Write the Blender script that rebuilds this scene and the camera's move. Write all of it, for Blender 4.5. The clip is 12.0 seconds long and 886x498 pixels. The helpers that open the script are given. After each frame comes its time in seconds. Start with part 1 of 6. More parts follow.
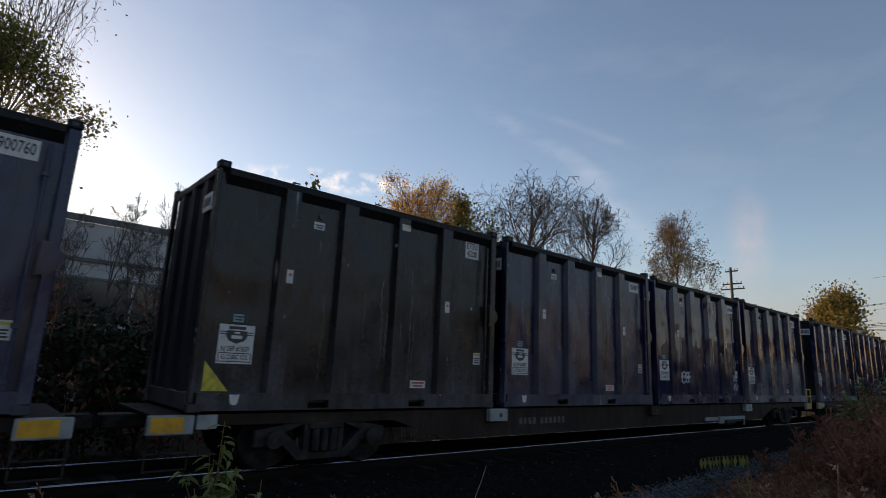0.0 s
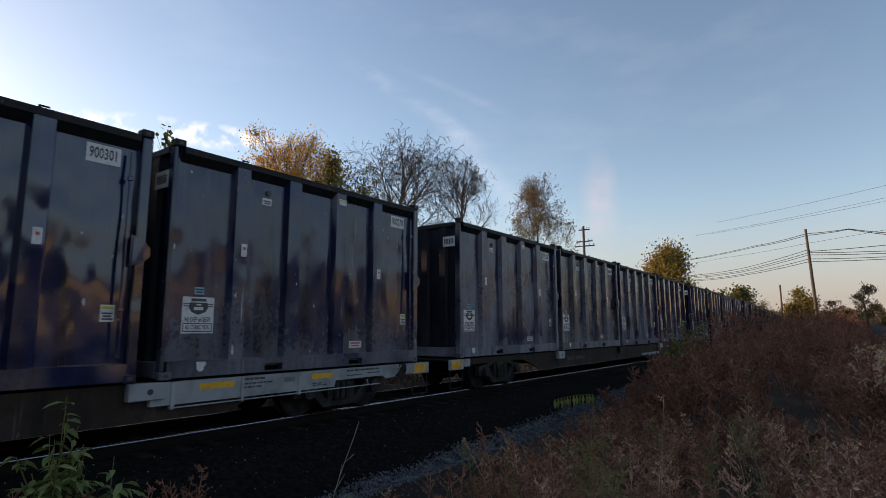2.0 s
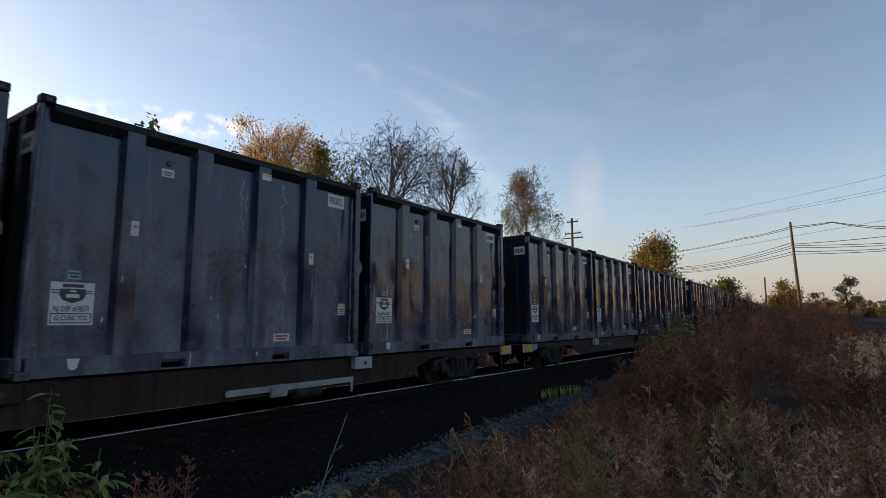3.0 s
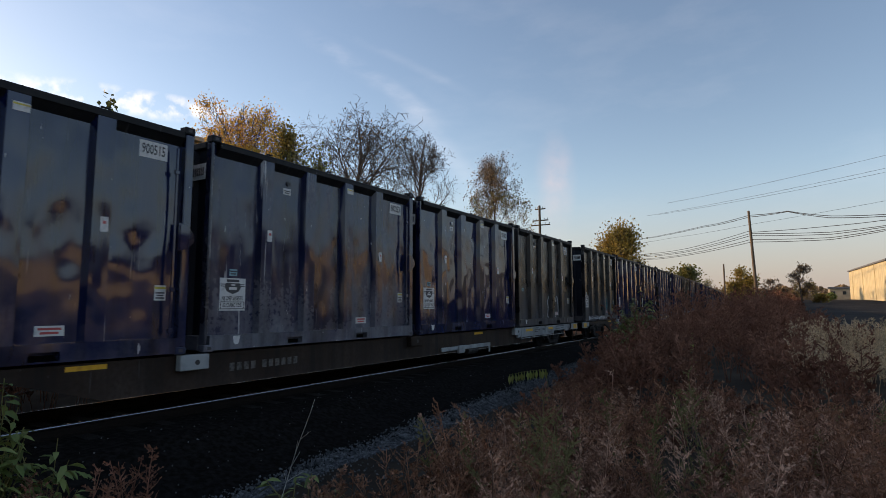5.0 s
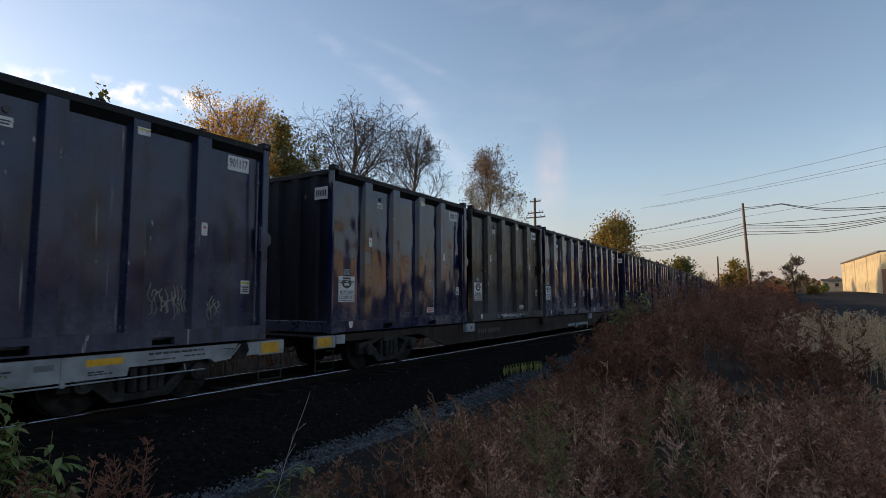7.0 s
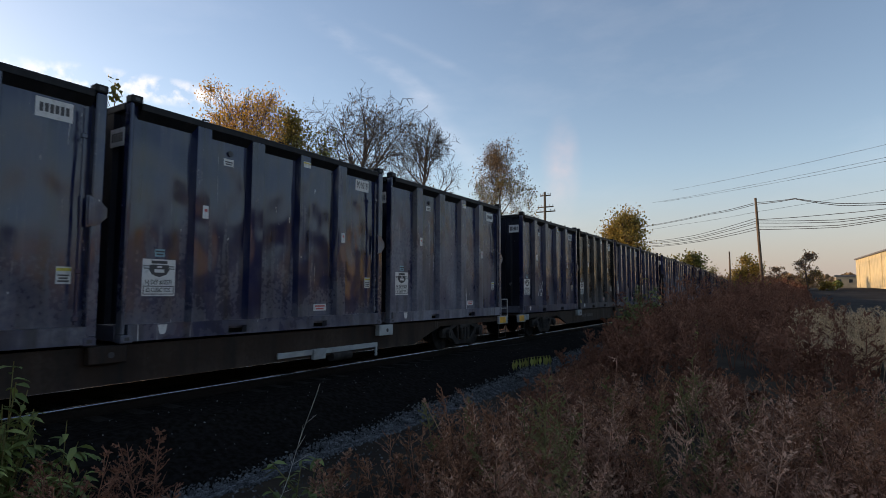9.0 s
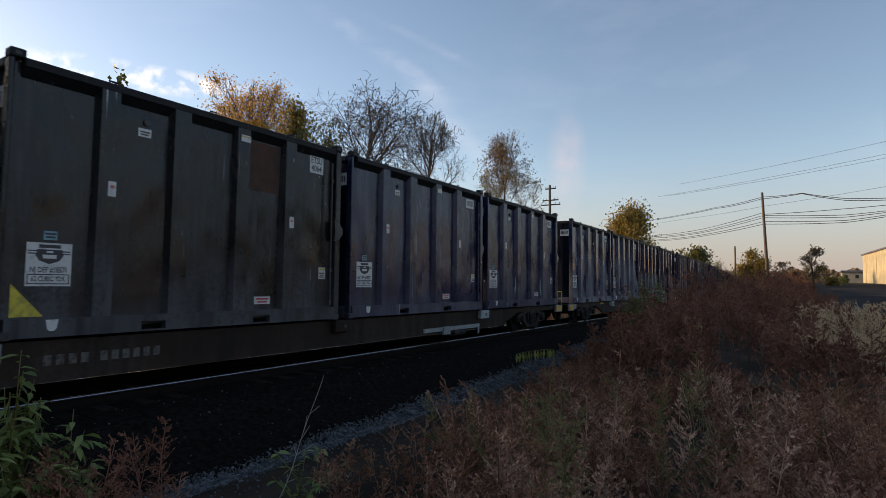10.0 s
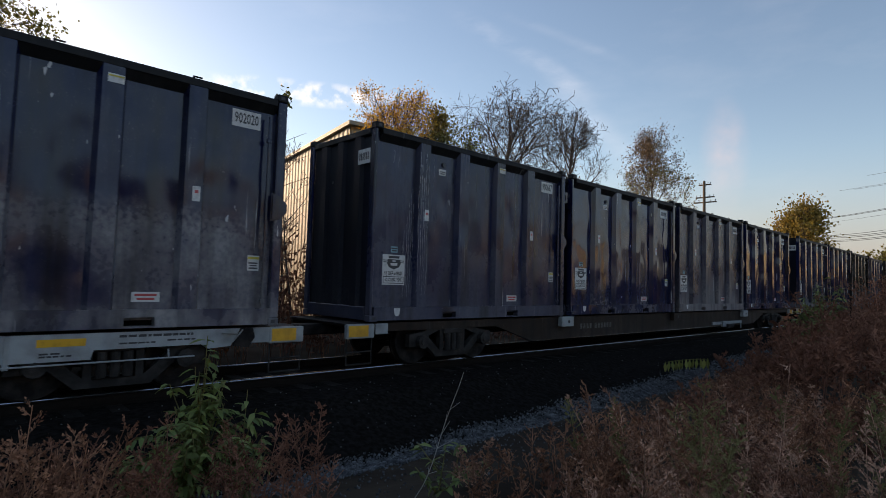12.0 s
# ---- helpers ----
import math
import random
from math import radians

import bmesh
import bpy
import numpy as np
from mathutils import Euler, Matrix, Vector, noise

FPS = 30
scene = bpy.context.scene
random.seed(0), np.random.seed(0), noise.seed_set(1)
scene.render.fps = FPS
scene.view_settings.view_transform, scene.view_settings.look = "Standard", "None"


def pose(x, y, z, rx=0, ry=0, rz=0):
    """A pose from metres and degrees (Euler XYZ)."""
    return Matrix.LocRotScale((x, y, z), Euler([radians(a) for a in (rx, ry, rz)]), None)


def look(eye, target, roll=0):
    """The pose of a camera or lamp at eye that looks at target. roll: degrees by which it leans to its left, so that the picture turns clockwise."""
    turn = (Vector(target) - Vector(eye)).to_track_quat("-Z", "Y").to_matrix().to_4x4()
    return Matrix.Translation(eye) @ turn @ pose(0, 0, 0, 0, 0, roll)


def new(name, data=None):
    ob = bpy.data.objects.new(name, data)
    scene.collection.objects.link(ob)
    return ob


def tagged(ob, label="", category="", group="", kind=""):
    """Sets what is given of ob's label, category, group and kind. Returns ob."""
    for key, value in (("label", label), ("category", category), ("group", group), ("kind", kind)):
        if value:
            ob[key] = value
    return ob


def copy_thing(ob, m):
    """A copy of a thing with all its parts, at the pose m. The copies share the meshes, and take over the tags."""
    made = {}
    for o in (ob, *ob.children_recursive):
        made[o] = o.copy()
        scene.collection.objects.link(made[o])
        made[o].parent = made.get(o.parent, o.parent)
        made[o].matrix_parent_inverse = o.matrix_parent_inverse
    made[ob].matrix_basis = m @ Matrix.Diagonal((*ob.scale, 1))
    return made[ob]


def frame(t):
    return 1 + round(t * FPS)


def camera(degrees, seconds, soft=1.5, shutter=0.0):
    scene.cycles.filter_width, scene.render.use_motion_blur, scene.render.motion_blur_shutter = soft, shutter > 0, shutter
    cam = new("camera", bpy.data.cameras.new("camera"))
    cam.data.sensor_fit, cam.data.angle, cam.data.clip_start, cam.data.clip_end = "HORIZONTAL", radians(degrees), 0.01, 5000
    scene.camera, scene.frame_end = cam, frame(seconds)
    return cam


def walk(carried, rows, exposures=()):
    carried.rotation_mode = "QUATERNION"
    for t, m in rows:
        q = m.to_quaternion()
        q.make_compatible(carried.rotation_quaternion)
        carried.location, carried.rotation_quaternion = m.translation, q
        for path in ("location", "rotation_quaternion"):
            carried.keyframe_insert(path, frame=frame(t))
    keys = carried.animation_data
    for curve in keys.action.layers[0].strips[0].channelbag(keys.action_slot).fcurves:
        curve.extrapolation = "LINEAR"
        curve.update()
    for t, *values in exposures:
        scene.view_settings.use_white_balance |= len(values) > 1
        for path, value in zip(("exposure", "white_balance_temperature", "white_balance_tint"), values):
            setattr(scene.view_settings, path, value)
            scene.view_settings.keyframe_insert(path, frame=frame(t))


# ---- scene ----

# The railway runs along +y on the far side of the weeds; top of rail is z = 0.
EYE = (0.0, 0.0, 1.65)
TURNS = [  # seconds, yaw to the left of +y, pitch, roll
    (0, 49.85, 12.13, 2.5), (0.1, 46.13, 12.23, 2.0), (0.2, 43.57, 12.24, 1.5), (0.3, 41.72, 11.78, 1.0),
    (0.4, 40.10, 11.52, 0.5), (0.5, 38.30, 10.97, 0.02), (1, 37.26, 9.70, -0.12), (1.5, 36.79, 8.85, -0.04),
    (2, 36.34, 8.20, -0.05), (2.5, 35.86, 7.71, -0.10), (3, 35.18, 7.31, 0.00), (3.2, 34.82, 7.13, -0.01),
    (5, 31.92, 5.90, -0.13), (5.5, 31.55, 5.57, -0.08), (6, 31.23, 5.30, -0.10), (6.5, 31.09, 5.13, -0.15),
    (7, 31.43, 5.10, -0.18), (7.5, 31.80, 4.95, -0.11), (9.5, 32.64, 4.15, 0.29), (10, 32.86, 3.71, 0.57),
    (10.5, 33.12, 3.53, 0.67), (11, 33.08, 3.36, 0.82), (11.2, 33.34, 3.33, 0.91), (11.3, 33.56, 3.32, 0.95),
    (11.4, 34.57, 3.39, 0.99), (11.5, 35.79, 3.48, 1.03), (11.6, 38.36, 3.52, 1.15), (11.7, 40.42, 3.55, 1.25),
    (11.8, 42.49, 3.51, 1.4), (11.9, 44.95, 3.47, 1.55), (12, 47.2, 3.48, 1.7)]


def turned(yaw, pitch, roll):
    y, p = radians(yaw), radians(pitch)
    ahead = Vector((-math.sin(y) * math.cos(p), math.cos(y) * math.cos(p), math.sin(p)))
    return look(EYE, Vector(EYE) + ahead, roll)


cam = camera(77.32, 12.0, soft=0.75, shutter=0.03)
walk(cam, [(t, turned(y, p, r)) for t, y, p, r in TURNS], exposures=[(0, 0.14, 6900, 17), (0.5, 0.32, 6900, 17), (1.0, 0.42, 6900, 17), (3, 0.47, 6900, 17), (9.0, 0.43, 6900, 17), (12, 0.46, 6940, 17)])

# ---- sky and sun ----
SUN_AZ, SUN_EL = 98.0, 13.0  # degrees to the left of +y, and above the horizon
world = bpy.data.worlds.new("sky")
scene.world = world
world.use_nodes = True
wn, wl = world.node_tree.nodes, world.node_tree.links
wn.clear()
sky = wn.new("ShaderNodeTexSky")
sky.sky_type, sky.sun_disc = "NISHITA", False
sky.sun_elevation, sky.sun_rotation = radians(SUN_EL), radians(-SUN_AZ)
sky.air_density, sky.dust_density, sky.ozone_density = 1.0, 0.45, 1.35
coord = wn.new("ShaderNodeTexCoord")
stretch = wn.new("ShaderNodeMapping")
stretch.inputs["Scale"].default_value = (2.2, 2.2, 6.5)
stretch.inputs["Rotation"].default_value = (0.25, 0.1, 0.4)
wisps = wn.new("ShaderNodeTexNoise")
wisps.inputs["Scale"].default_value, wisps.inputs["Detail"].default_value, wisps.inputs["Roughness"].default_value = 1.6, 7.0, 0.62
veil = wn.new("ShaderNodeValToRGB")
veil.color_ramp.elements[0].position, veil.color_ramp.elements[1].position = 0.50, 0.85
amount = wn.new("ShaderNodeMath")
amount.operation = "MULTIPLY"
amount.inputs[1].default_value = 0.045
mixed = wn.new("ShaderNodeMix")
mixed.data_type = "RGBA"
mixed.inputs[7].default_value = (9.0, 8.6, 8.2, 1)
# a short row of small cream clouds low over the trees
puff_noise = wn.new("ShaderNodeTexNoise")
puff_noise.inputs["Scale"].default_value, puff_noise.inputs["Detail"].default_value = 34.0, 6.0
puff_ramp = wn.new("ShaderNodeMapRange")
puff_ramp.inputs["From Min"].default_value, puff_ramp.inputs["From Max"].default_value = 0.46, 0.72
puff_ramp.inputs["To Max"].default_value = 0.75
PUFF_AZ, PUFF_EL = 61.5, 18.2
puff_dot = wn.new("ShaderNodeVectorMath")
puff_dot.operation = "DISTANCE"
puff_dot.inputs[1].default_value = (-math.sin(radians(PUFF_AZ)) * math.cos(radians(PUFF_EL)) , math.cos(radians(PUFF_AZ)) * math.cos(radians(PUFF_EL)), math.sin(radians(PUFF_EL)) * 9.0)
flat_dir = wn.new("ShaderNodeVectorMath")
flat_dir.operation = "MULTIPLY"
flat_dir.inputs[1].default_value = (1, 1, 9.0)
puff_area = wn.new("ShaderNodeMapRange")
puff_area.inputs["From Min"].default_value, puff_area.inputs["From Max"].default_value = 0.20, 0.08
puff_fac = wn.new("ShaderNodeMath")
puff_fac.operation = "MULTIPLY"
with_puffs = wn.new("ShaderNodeMix")
with_puffs.data_type = "RGBA"
with_puffs.inputs[7].default_value = (8.2, 7.5, 6.6, 1)
wl.new(coord.outputs["Generated"], puff_noise.inputs["Vector"])
wl.new(puff_noise.outputs["Fac"], puff_ramp.inputs["Value"])
wl.new(coord.outputs["Generated"], flat_dir.inputs[0])
wl.new(flat_dir.outputs[0], puff_dot.inputs[0])
wl.new(puff_dot.outputs["Value"], puff_area.inputs["Value"])
wl.new(puff_ramp.outputs[0], puff_fac.inputs[0])
wl.new(puff_area.outputs[0], puff_fac.inputs[1])
wl.new(puff_fac.outputs[0], with_puffs.inputs[0])
# a thin upright wisp of lit smoke over the far trees
wisp_place = wn.new("ShaderNodeVectorMath")
wisp_place.operation = "DISTANCE"
WISP_AZ, WISP_EL, WISP_K = 20.2, 12.6, 0.32
wisp_place.inputs[1].default_value = (-math.sin(radians(WISP_AZ)) * math.cos(radians(WISP_EL)), math.cos(radians(WISP_AZ)) * math.cos(radians(WISP_EL)), math.sin(radians(WISP_EL)) * WISP_K)
tall_dir = wn.new("ShaderNodeVectorMath")
tall_dir.operation = "MULTIPLY"
tall_dir.inputs[1].default_value = (1, 1, WISP_K)
wisp_area = wn.new("ShaderNodeMapRange")
wisp_area.interpolation_type = "SMOOTHSTEP"
wisp_area.inputs["From Min"].default_value, wisp_area.inputs["From Max"].default_value = 0.042, 0.004
wisp_fac = wn.new("ShaderNodeMath")
wisp_fac.operation = "MULTIPLY"
wisp_grain = wn.new("ShaderNodeMapRange")
wisp_grain.inputs["From Min"].default_value, wisp_grain.inputs["From Max"].default_value, wisp_grain.inputs["To Max"].default_value = 0.10, 0.80, 0.36
with_wisp = wn.new("ShaderNodeMix")
with_wisp.data_type = "RGBA"
with_wisp.inputs[7].default_value = (5.2, 3.9, 3.6, 1)
wl.new(coord.outputs["Generated"], tall_dir.inputs[0])
wl.new(tall_dir.outputs[0], wisp_place.inputs[0])
wl.new(wisp_place.outputs["Value"], wisp_area.inputs["Value"])
wl.new(puff_noise.outputs["Fac"], wisp_grain.inputs["Value"])
wl.new(wisp_area.outputs[0], wisp_fac.inputs[0])
wl.new(wisp_grain.outputs[0], wisp_fac.inputs[1])
wl.new(wisp_fac.outputs[0], with_wisp.inputs[0])
wl.new(with_puffs.outputs[2], with_wisp.inputs[6])
# pinkish haze lying along the horizon
height = wn.new("ShaderNodeSeparateXYZ")
haze_fac = wn.new("ShaderNodeMapRange")
haze_fac.interpolation_type = "SMOOTHSTEP"
haze_fac.inputs["From Min"].default_value, haze_fac.inputs["From Max"].default_value = 0.23, -0.02
haze_fac.inputs["To Max"].default_value = 0.86
with_haze = wn.new("ShaderNodeMix")
with_haze.data_type = "RGBA"
with_haze.inputs[7].default_value = (2.0, 1.72, 1.84, 1)
wl.new(coord.outputs["Generated"], height.inputs[0])
wl.new(height.outputs["Z"], haze_fac.inputs["Value"])
wl.new(haze_fac.outputs[0], with_haze.inputs[0])
# faint slanting streaks of high cloud
def toward(az, el):
    return Vector((-math.sin(radians(az)) * math.cos(radians(el)), math.cos(radians(az)) * math.cos(radians(el)), math.sin(radians(el))))


under = mixed.outputs[2]
for one, two, wide, strength in (((46.5, 26.5), (33.0, 19.3), 0.022, 0.13), ((43.0, 27.0), (31.0, 22.5), 0.012, 0.05), ((35.0, 19.5), (30.0, 14.0), 0.030, 0.05)):
    across = wn.new("ShaderNodeVectorMath")
    across.operation = "DOT_PRODUCT"
    across.inputs[1].default_value = toward(*one).cross(toward(*two)).normalized()
    off_line = wn.new("ShaderNodeMath")
    off_line.operation = "ABSOLUTE"
    thin = wn.new("ShaderNodeMapRange")
    thin.interpolation_type = "SMOOTHSTEP"
    thin.inputs["From Min"].default_value, thin.inputs["From Max"].default_value, thin.inputs["To Max"].default_value = wide, 0.0, strength
    reach = wn.new("ShaderNodeVectorMath")
    reach.operation = "DISTANCE"
    reach.inputs[1].default_value = (toward(*one) + toward(*two)) / 2
    ends = wn.new("ShaderNodeMapRange")
    ends.interpolation_type = "SMOOTHSTEP"
    ends.inputs["From Min"].default_value, ends.inputs["From Max"].default_value = 0.17, 0.06
    torn = wn.new("ShaderNodeMapRange")
    torn.inputs["From Min"].default_value, torn.inputs["From Max"].default_value = 0.35, 0.62
    fac = wn.new("ShaderNodeMath")
    fac.operation = "MULTIPLY"
    fac_b = wn.new("ShaderNodeMath")
    fac_b.operation = "MULTIPLY"
    layer = wn.new("ShaderNodeMix")
    layer.data_type = "RGBA"
    layer.inputs[7].default_value = (9.0, 8.6, 8.3, 1)
    wl.new(coord.outputs["Generated"], across.inputs[0])
    wl.new(across.outputs["Value"], off_line.inputs[0])
    wl.new(off_line.outputs[0], thin.inputs["Value"])
    wl.new(coord.outputs["Generated"], reach.inputs[0])
    wl.new(reach.outputs["Value"], ends.inputs["Value"])
    wl.new(wisps.outputs["Fac"], torn.inputs["Value"])
    wl.new(thin.outputs[0], fac.inputs[0])
    wl.new(ends.outputs[0], fac.inputs[1])
    wl.new(fac.outputs[0], fac_b.inputs[0])
    wl.new(torn.outputs[0], fac_b.inputs[1])
    wl.new(fac_b.outputs[0], layer.inputs[0])
    wl.new(under, layer.inputs[6])
    under = layer.outputs[2]
wl.new(under, with_haze.inputs[6])
wl.new(with_haze.outputs[2], with_puffs.inputs[6])
back = wn.new("ShaderNodeBackground")
back.inputs["Strength"].default_value = 0.15
wout = wn.new("ShaderNodeOutputWorld")
wl.new(coord.outputs["Generated"], stretch.inputs["Vector"])
wl.new(stretch.outputs["Vector"], wisps.inputs["Vector"])
wl.new(wisps.outputs["Fac"], veil.inputs["Fac"])
wl.new(veil.outputs["Color"], amount.inputs[0])
wl.new(amount.outputs[0], mixed.inputs[0])
wl.new(sky.outputs["Color"], mixed.inputs[6])
wl.new(with_wisp.outputs[2], back.inputs["Color"])
wl.new(back.outputs["Background"], wout.inputs["Surface"])

sun_data = bpy.data.lights.new("sun", "SUN")
sun_data.energy, sun_data.angle, sun_data.color = 3.0, radians(0.5), (1.0, 0.74, 0.48)
sun = new("sun", sun_data)
_a, _e = radians(SUN_AZ), radians(SUN_EL)
sun.matrix_world = look((math.sin(_a) * -60 * math.cos(_e), math.cos(_a) * 60 * math.cos(_e), 60 * math.sin(_e)), (0, 0, 0))


# ---- materials ----
def material(name, base, second=None, scale=4.0, rough=0.7, metal=0.0, bump=0.0, bump_scale=40.0, vary=0.0, island=False, detail=6.0,
             low=0.4, high=0.65, stretch_z=1.0, translucent=0.0, spec=0.5):
    """A noise-mixed principled surface; vary: brightness change from piece to piece."""
    m = bpy.data.materials.new(name)
    m.use_nodes = True
    n, l = m.node_tree.nodes, m.node_tree.links
    b = n["Principled BSDF"]
    b.inputs["Roughness"].default_value, b.inputs["Metallic"].default_value = rough, metal
    b.inputs["Specular IOR Level"].default_value = spec
    tc = n.new("ShaderNodeTexCoord")
    mp = n.new("ShaderNodeMapping")
    mp.inputs["Scale"].default_value = (1, 1, stretch_z)
    l.new(tc.outputs["Object"], mp.inputs["Vector"])
    noise_a = n.new("ShaderNodeTexNoise")
    noise_a.inputs["Scale"].default_value, noise_a.inputs["Detail"].default_value = scale, detail
    l.new(mp.outputs["Vector"], noise_a.inputs["Vector"])
    ramp = n.new("ShaderNodeValToRGB")
    e = ramp.color_ramp.elements
    e[0].position, e[1].position = low, high
    e[0].color, e[1].color = (*base, 1), (*(second or base), 1)
    l.new(noise_a.outputs["Fac"], ramp.inputs["Fac"])
    colour = ramp.outputs["Color"]
    if vary or island:
        if island:
            rnd = n.new("ShaderNodeNewGeometry").outputs["Random Per Island"]
        else:
            rnd = n.new("ShaderNodeObjectInfo").outputs["Random"]
        mr = n.new("ShaderNodeMapRange")
        mr.inputs["To Min"].default_value, mr.inputs["To Max"].default_value = 1 - vary, 1 + vary
        l.new(rnd, mr.inputs["Value"])
        hs = n.new("ShaderNodeHueSaturation")
        l.new(mr.outputs["Result"], hs.inputs["Value"])
        l.new(colour, hs.inputs["Color"])
        colour = hs.outputs["Color"]
    l.new(colour, b.inputs["Base Color"])
    if bump:
        nb = n.new("ShaderNodeTexNoise")
        nb.inputs["Scale"].default_value, nb.inputs["Detail"].default_value = bump_scale, 4.0
        l.new(tc.outputs["Object"], nb.inputs["Vector"])
        bp = n.new("ShaderNodeBump")
        bp.inputs["Strength"].default_value, bp.inputs["Distance"].default_value = bump, 0.02
        l.new(nb.outputs["Fac"], bp.inputs["Height"])
        l.new(bp.outputs["Normal"], b.inputs["Normal"])
    if translucent:
        tr = n.new("ShaderNodeBsdfTranslucent")
        l.new(colour, tr.inputs["Color"])
        mx = n.new("ShaderNodeMixShader")
        mx.inputs[0].default_value = translucent
        l.new(b.outputs[0], mx.inputs[1])
        l.new(tr.outputs[0], mx.inputs[2])
        l.new(mx.outputs[0], n["Material Output"].inputs["Surface"])
    return m


def painted_steel(name, paint, dusty, gloss=0.2, dust=0.5, seed=0.0, scratch=0.8, spec=0.45, foot_dust=1.15, foot_top=1.7, streaks=0.8):
    """Worn glossy paint: dents, chalky streaks running down, scratches to pale primer, dust along the foot."""
    m = bpy.data.materials.new(name)
    m.use_nodes = True
    n, l = m.node_tree.nodes, m.node_tree.links
    b = n["Principled BSDF"]
    b.inputs["Specular IOR Level"].default_value = spec
    tc = n.new("ShaderNodeTexCoord")

    any_number = n.new("ShaderNodeObjectInfo")
    far_off = n.new("ShaderNodeMath")
    far_off.operation = "MULTIPLY"
    far_off.inputs[1].default_value = 70.0
    moved = n.new("ShaderNodeVectorMath")
    l.new(any_number.outputs["Random"], far_off.inputs[0])
    l.new(tc.outputs["Object"], moved.inputs[0])
    l.new(far_off.outputs[0], moved.inputs[1])

    def noise_at(scale_xyz, scale, detail, lo, hi, shift=0.0):
        mp = n.new("ShaderNodeMapping")
        mp.inputs["Scale"].default_value = scale_xyz
        mp.inputs["Location"].default_value = (seed * 3.1 + shift, seed * 7.7 + shift, seed * 1.9)
        l.new(moved.outputs[0], mp.inputs["Vector"])
        t = n.new("ShaderNodeTexNoise")
        t.inputs["Scale"].default_value, t.inputs["Detail"].default_value = scale, detail
        l.new(mp.outputs[0], t.inputs["Vector"])
        r = n.new("ShaderNodeMapRange")
        r.inputs["From Min"].default_value, r.inputs["From Max"].default_value = lo, hi
        l.new(t.outputs["Fac"], r.inputs["Value"])
        return r.outputs["Result"], t.outputs["Fac"]

    def math2(op, a, c):
        q = n.new("ShaderNodeMath")
        q.operation = op
        q.use_clamp = True
        for k, value in enumerate((a, c)):
            if isinstance(value, float):
                q.inputs[k].default_value = value
            else:
                l.new(value, q.inputs[k])
        return q.outputs[0]

    def blend(fac, a, c):
        q = n.new("ShaderNodeMix")
        q.data_type = "RGBA"
        l.new(fac, q.inputs[0])
        for k, value in ((6, a), (7, c)):
            if isinstance(value, tuple):
                q.inputs[k].default_value = (*value, 1)
            else:
                l.new(value, q.inputs[k])
        return q.outputs[2]

    streak, _ = noise_at((1, 6, 0.5), 1.3, 8.0, 0.50, 0.74)
    blotch, _ = noise_at((1, 1, 0.8), 0.8, 5.0, 0.38, 0.68)
    grain, _ = noise_at((1, 1, 1), 14.0, 6.0, 0.30, 0.75)
    drips, _ = noise_at((1, 9, 0.35), 1.6, 10.0, 0.655, 0.70, 4.0)
    drip_area, _ = noise_at((1, 0.8, 0.5), 1.0, 2.0, 0.50, 0.62, 9.0)
    flecks, _ = noise_at((1, 2.5, 0.8), 4.0, 8.0, 0.72, 0.735, 15.0)
    foot = n.new("ShaderNodeSeparateXYZ")
    l.new(tc.outputs["Object"], foot.inputs[0])
    low = n.new("ShaderNodeMapRange")
    low.inputs["From Min"].default_value, low.inputs["From Max"].default_value = foot_top, 0.0
    l.new(foot.outputs["Z"], low.inputs["Value"])
    mottle, _ = noise_at((1, 1.3, 0.9), 3.2, 9.0, 0.42, 0.72, 27.0)
    film = math2("MULTIPLY", math2("ADD", math2("MULTIPLY", streak, float(streaks)), math2("MULTIPLY", math2("MULTIPLY", low.outputs[0], math2("ADD", math2("MULTIPLY", grain, 0.9), 0.45)), float(foot_dust))), math2("ADD", math2("MULTIPLY", blotch, 1.1), 0.06))
    worn = math2("MULTIPLY", math2("MULTIPLY", film, math2("ADD", math2("MULTIPLY", grain, 0.6), 0.5)), float(dust) * 1.2)
    worn = math2("ADD", worn, math2("MULTIPLY", math2("MULTIPLY", mottle, math2("ADD", math2("MULTIPLY", blotch, 0.7), 0.3)), float(dust) * 0.16))
    sill = n.new("ShaderNodeMapRange")
    sill.inputs["From Min"].default_value, sill.inputs["From Max"].default_value = 0.55, 0.15
    l.new(foot.outputs["Z"], sill.inputs["Value"])
    worn = math2("ADD", worn, math2("MULTIPLY", math2("MULTIPLY", sill.outputs[0], math2("ADD", math2("MULTIPLY", mottle, 0.5), 0.35)), min(1.0, float(dust) * 0.7)))
    specks, _ = noise_at((1, 1, 0.8), 38.0, 3.0, 0.60, 0.72, 41.0)
    worn = math2("ADD", worn, math2("MULTIPLY", math2("MULTIPLY", specks, mottle), float(dust) * 0.35))
    soot, _ = noise_at((1, 3.5, 0.3), 1.1, 9.0, 0.46, 0.72, 31.0)
    colour = blend(worn, paint, dusty)
    colour = blend(math2("MULTIPLY", soot, 0.75), colour, (0.007, 0.007, 0.008))
    bare = math2("MULTIPLY", math2("MAXIMUM", math2("MULTIPLY", drips, drip_area), flecks), float(scratch))
    colour = blend(bare, colour, (0.45, 0.46, 0.47))
    l.new(colour, b.inputs["Base Color"])
    rough = n.new("ShaderNodeMapRange")
    rough.inputs["To Min"].default_value, rough.inputs["To Max"].default_value = gloss, 0.66
    l.new(math2("MAXIMUM", worn, bare), rough.inputs["Value"])
    l.new(rough.outputs[0], b.inputs["Roughness"])
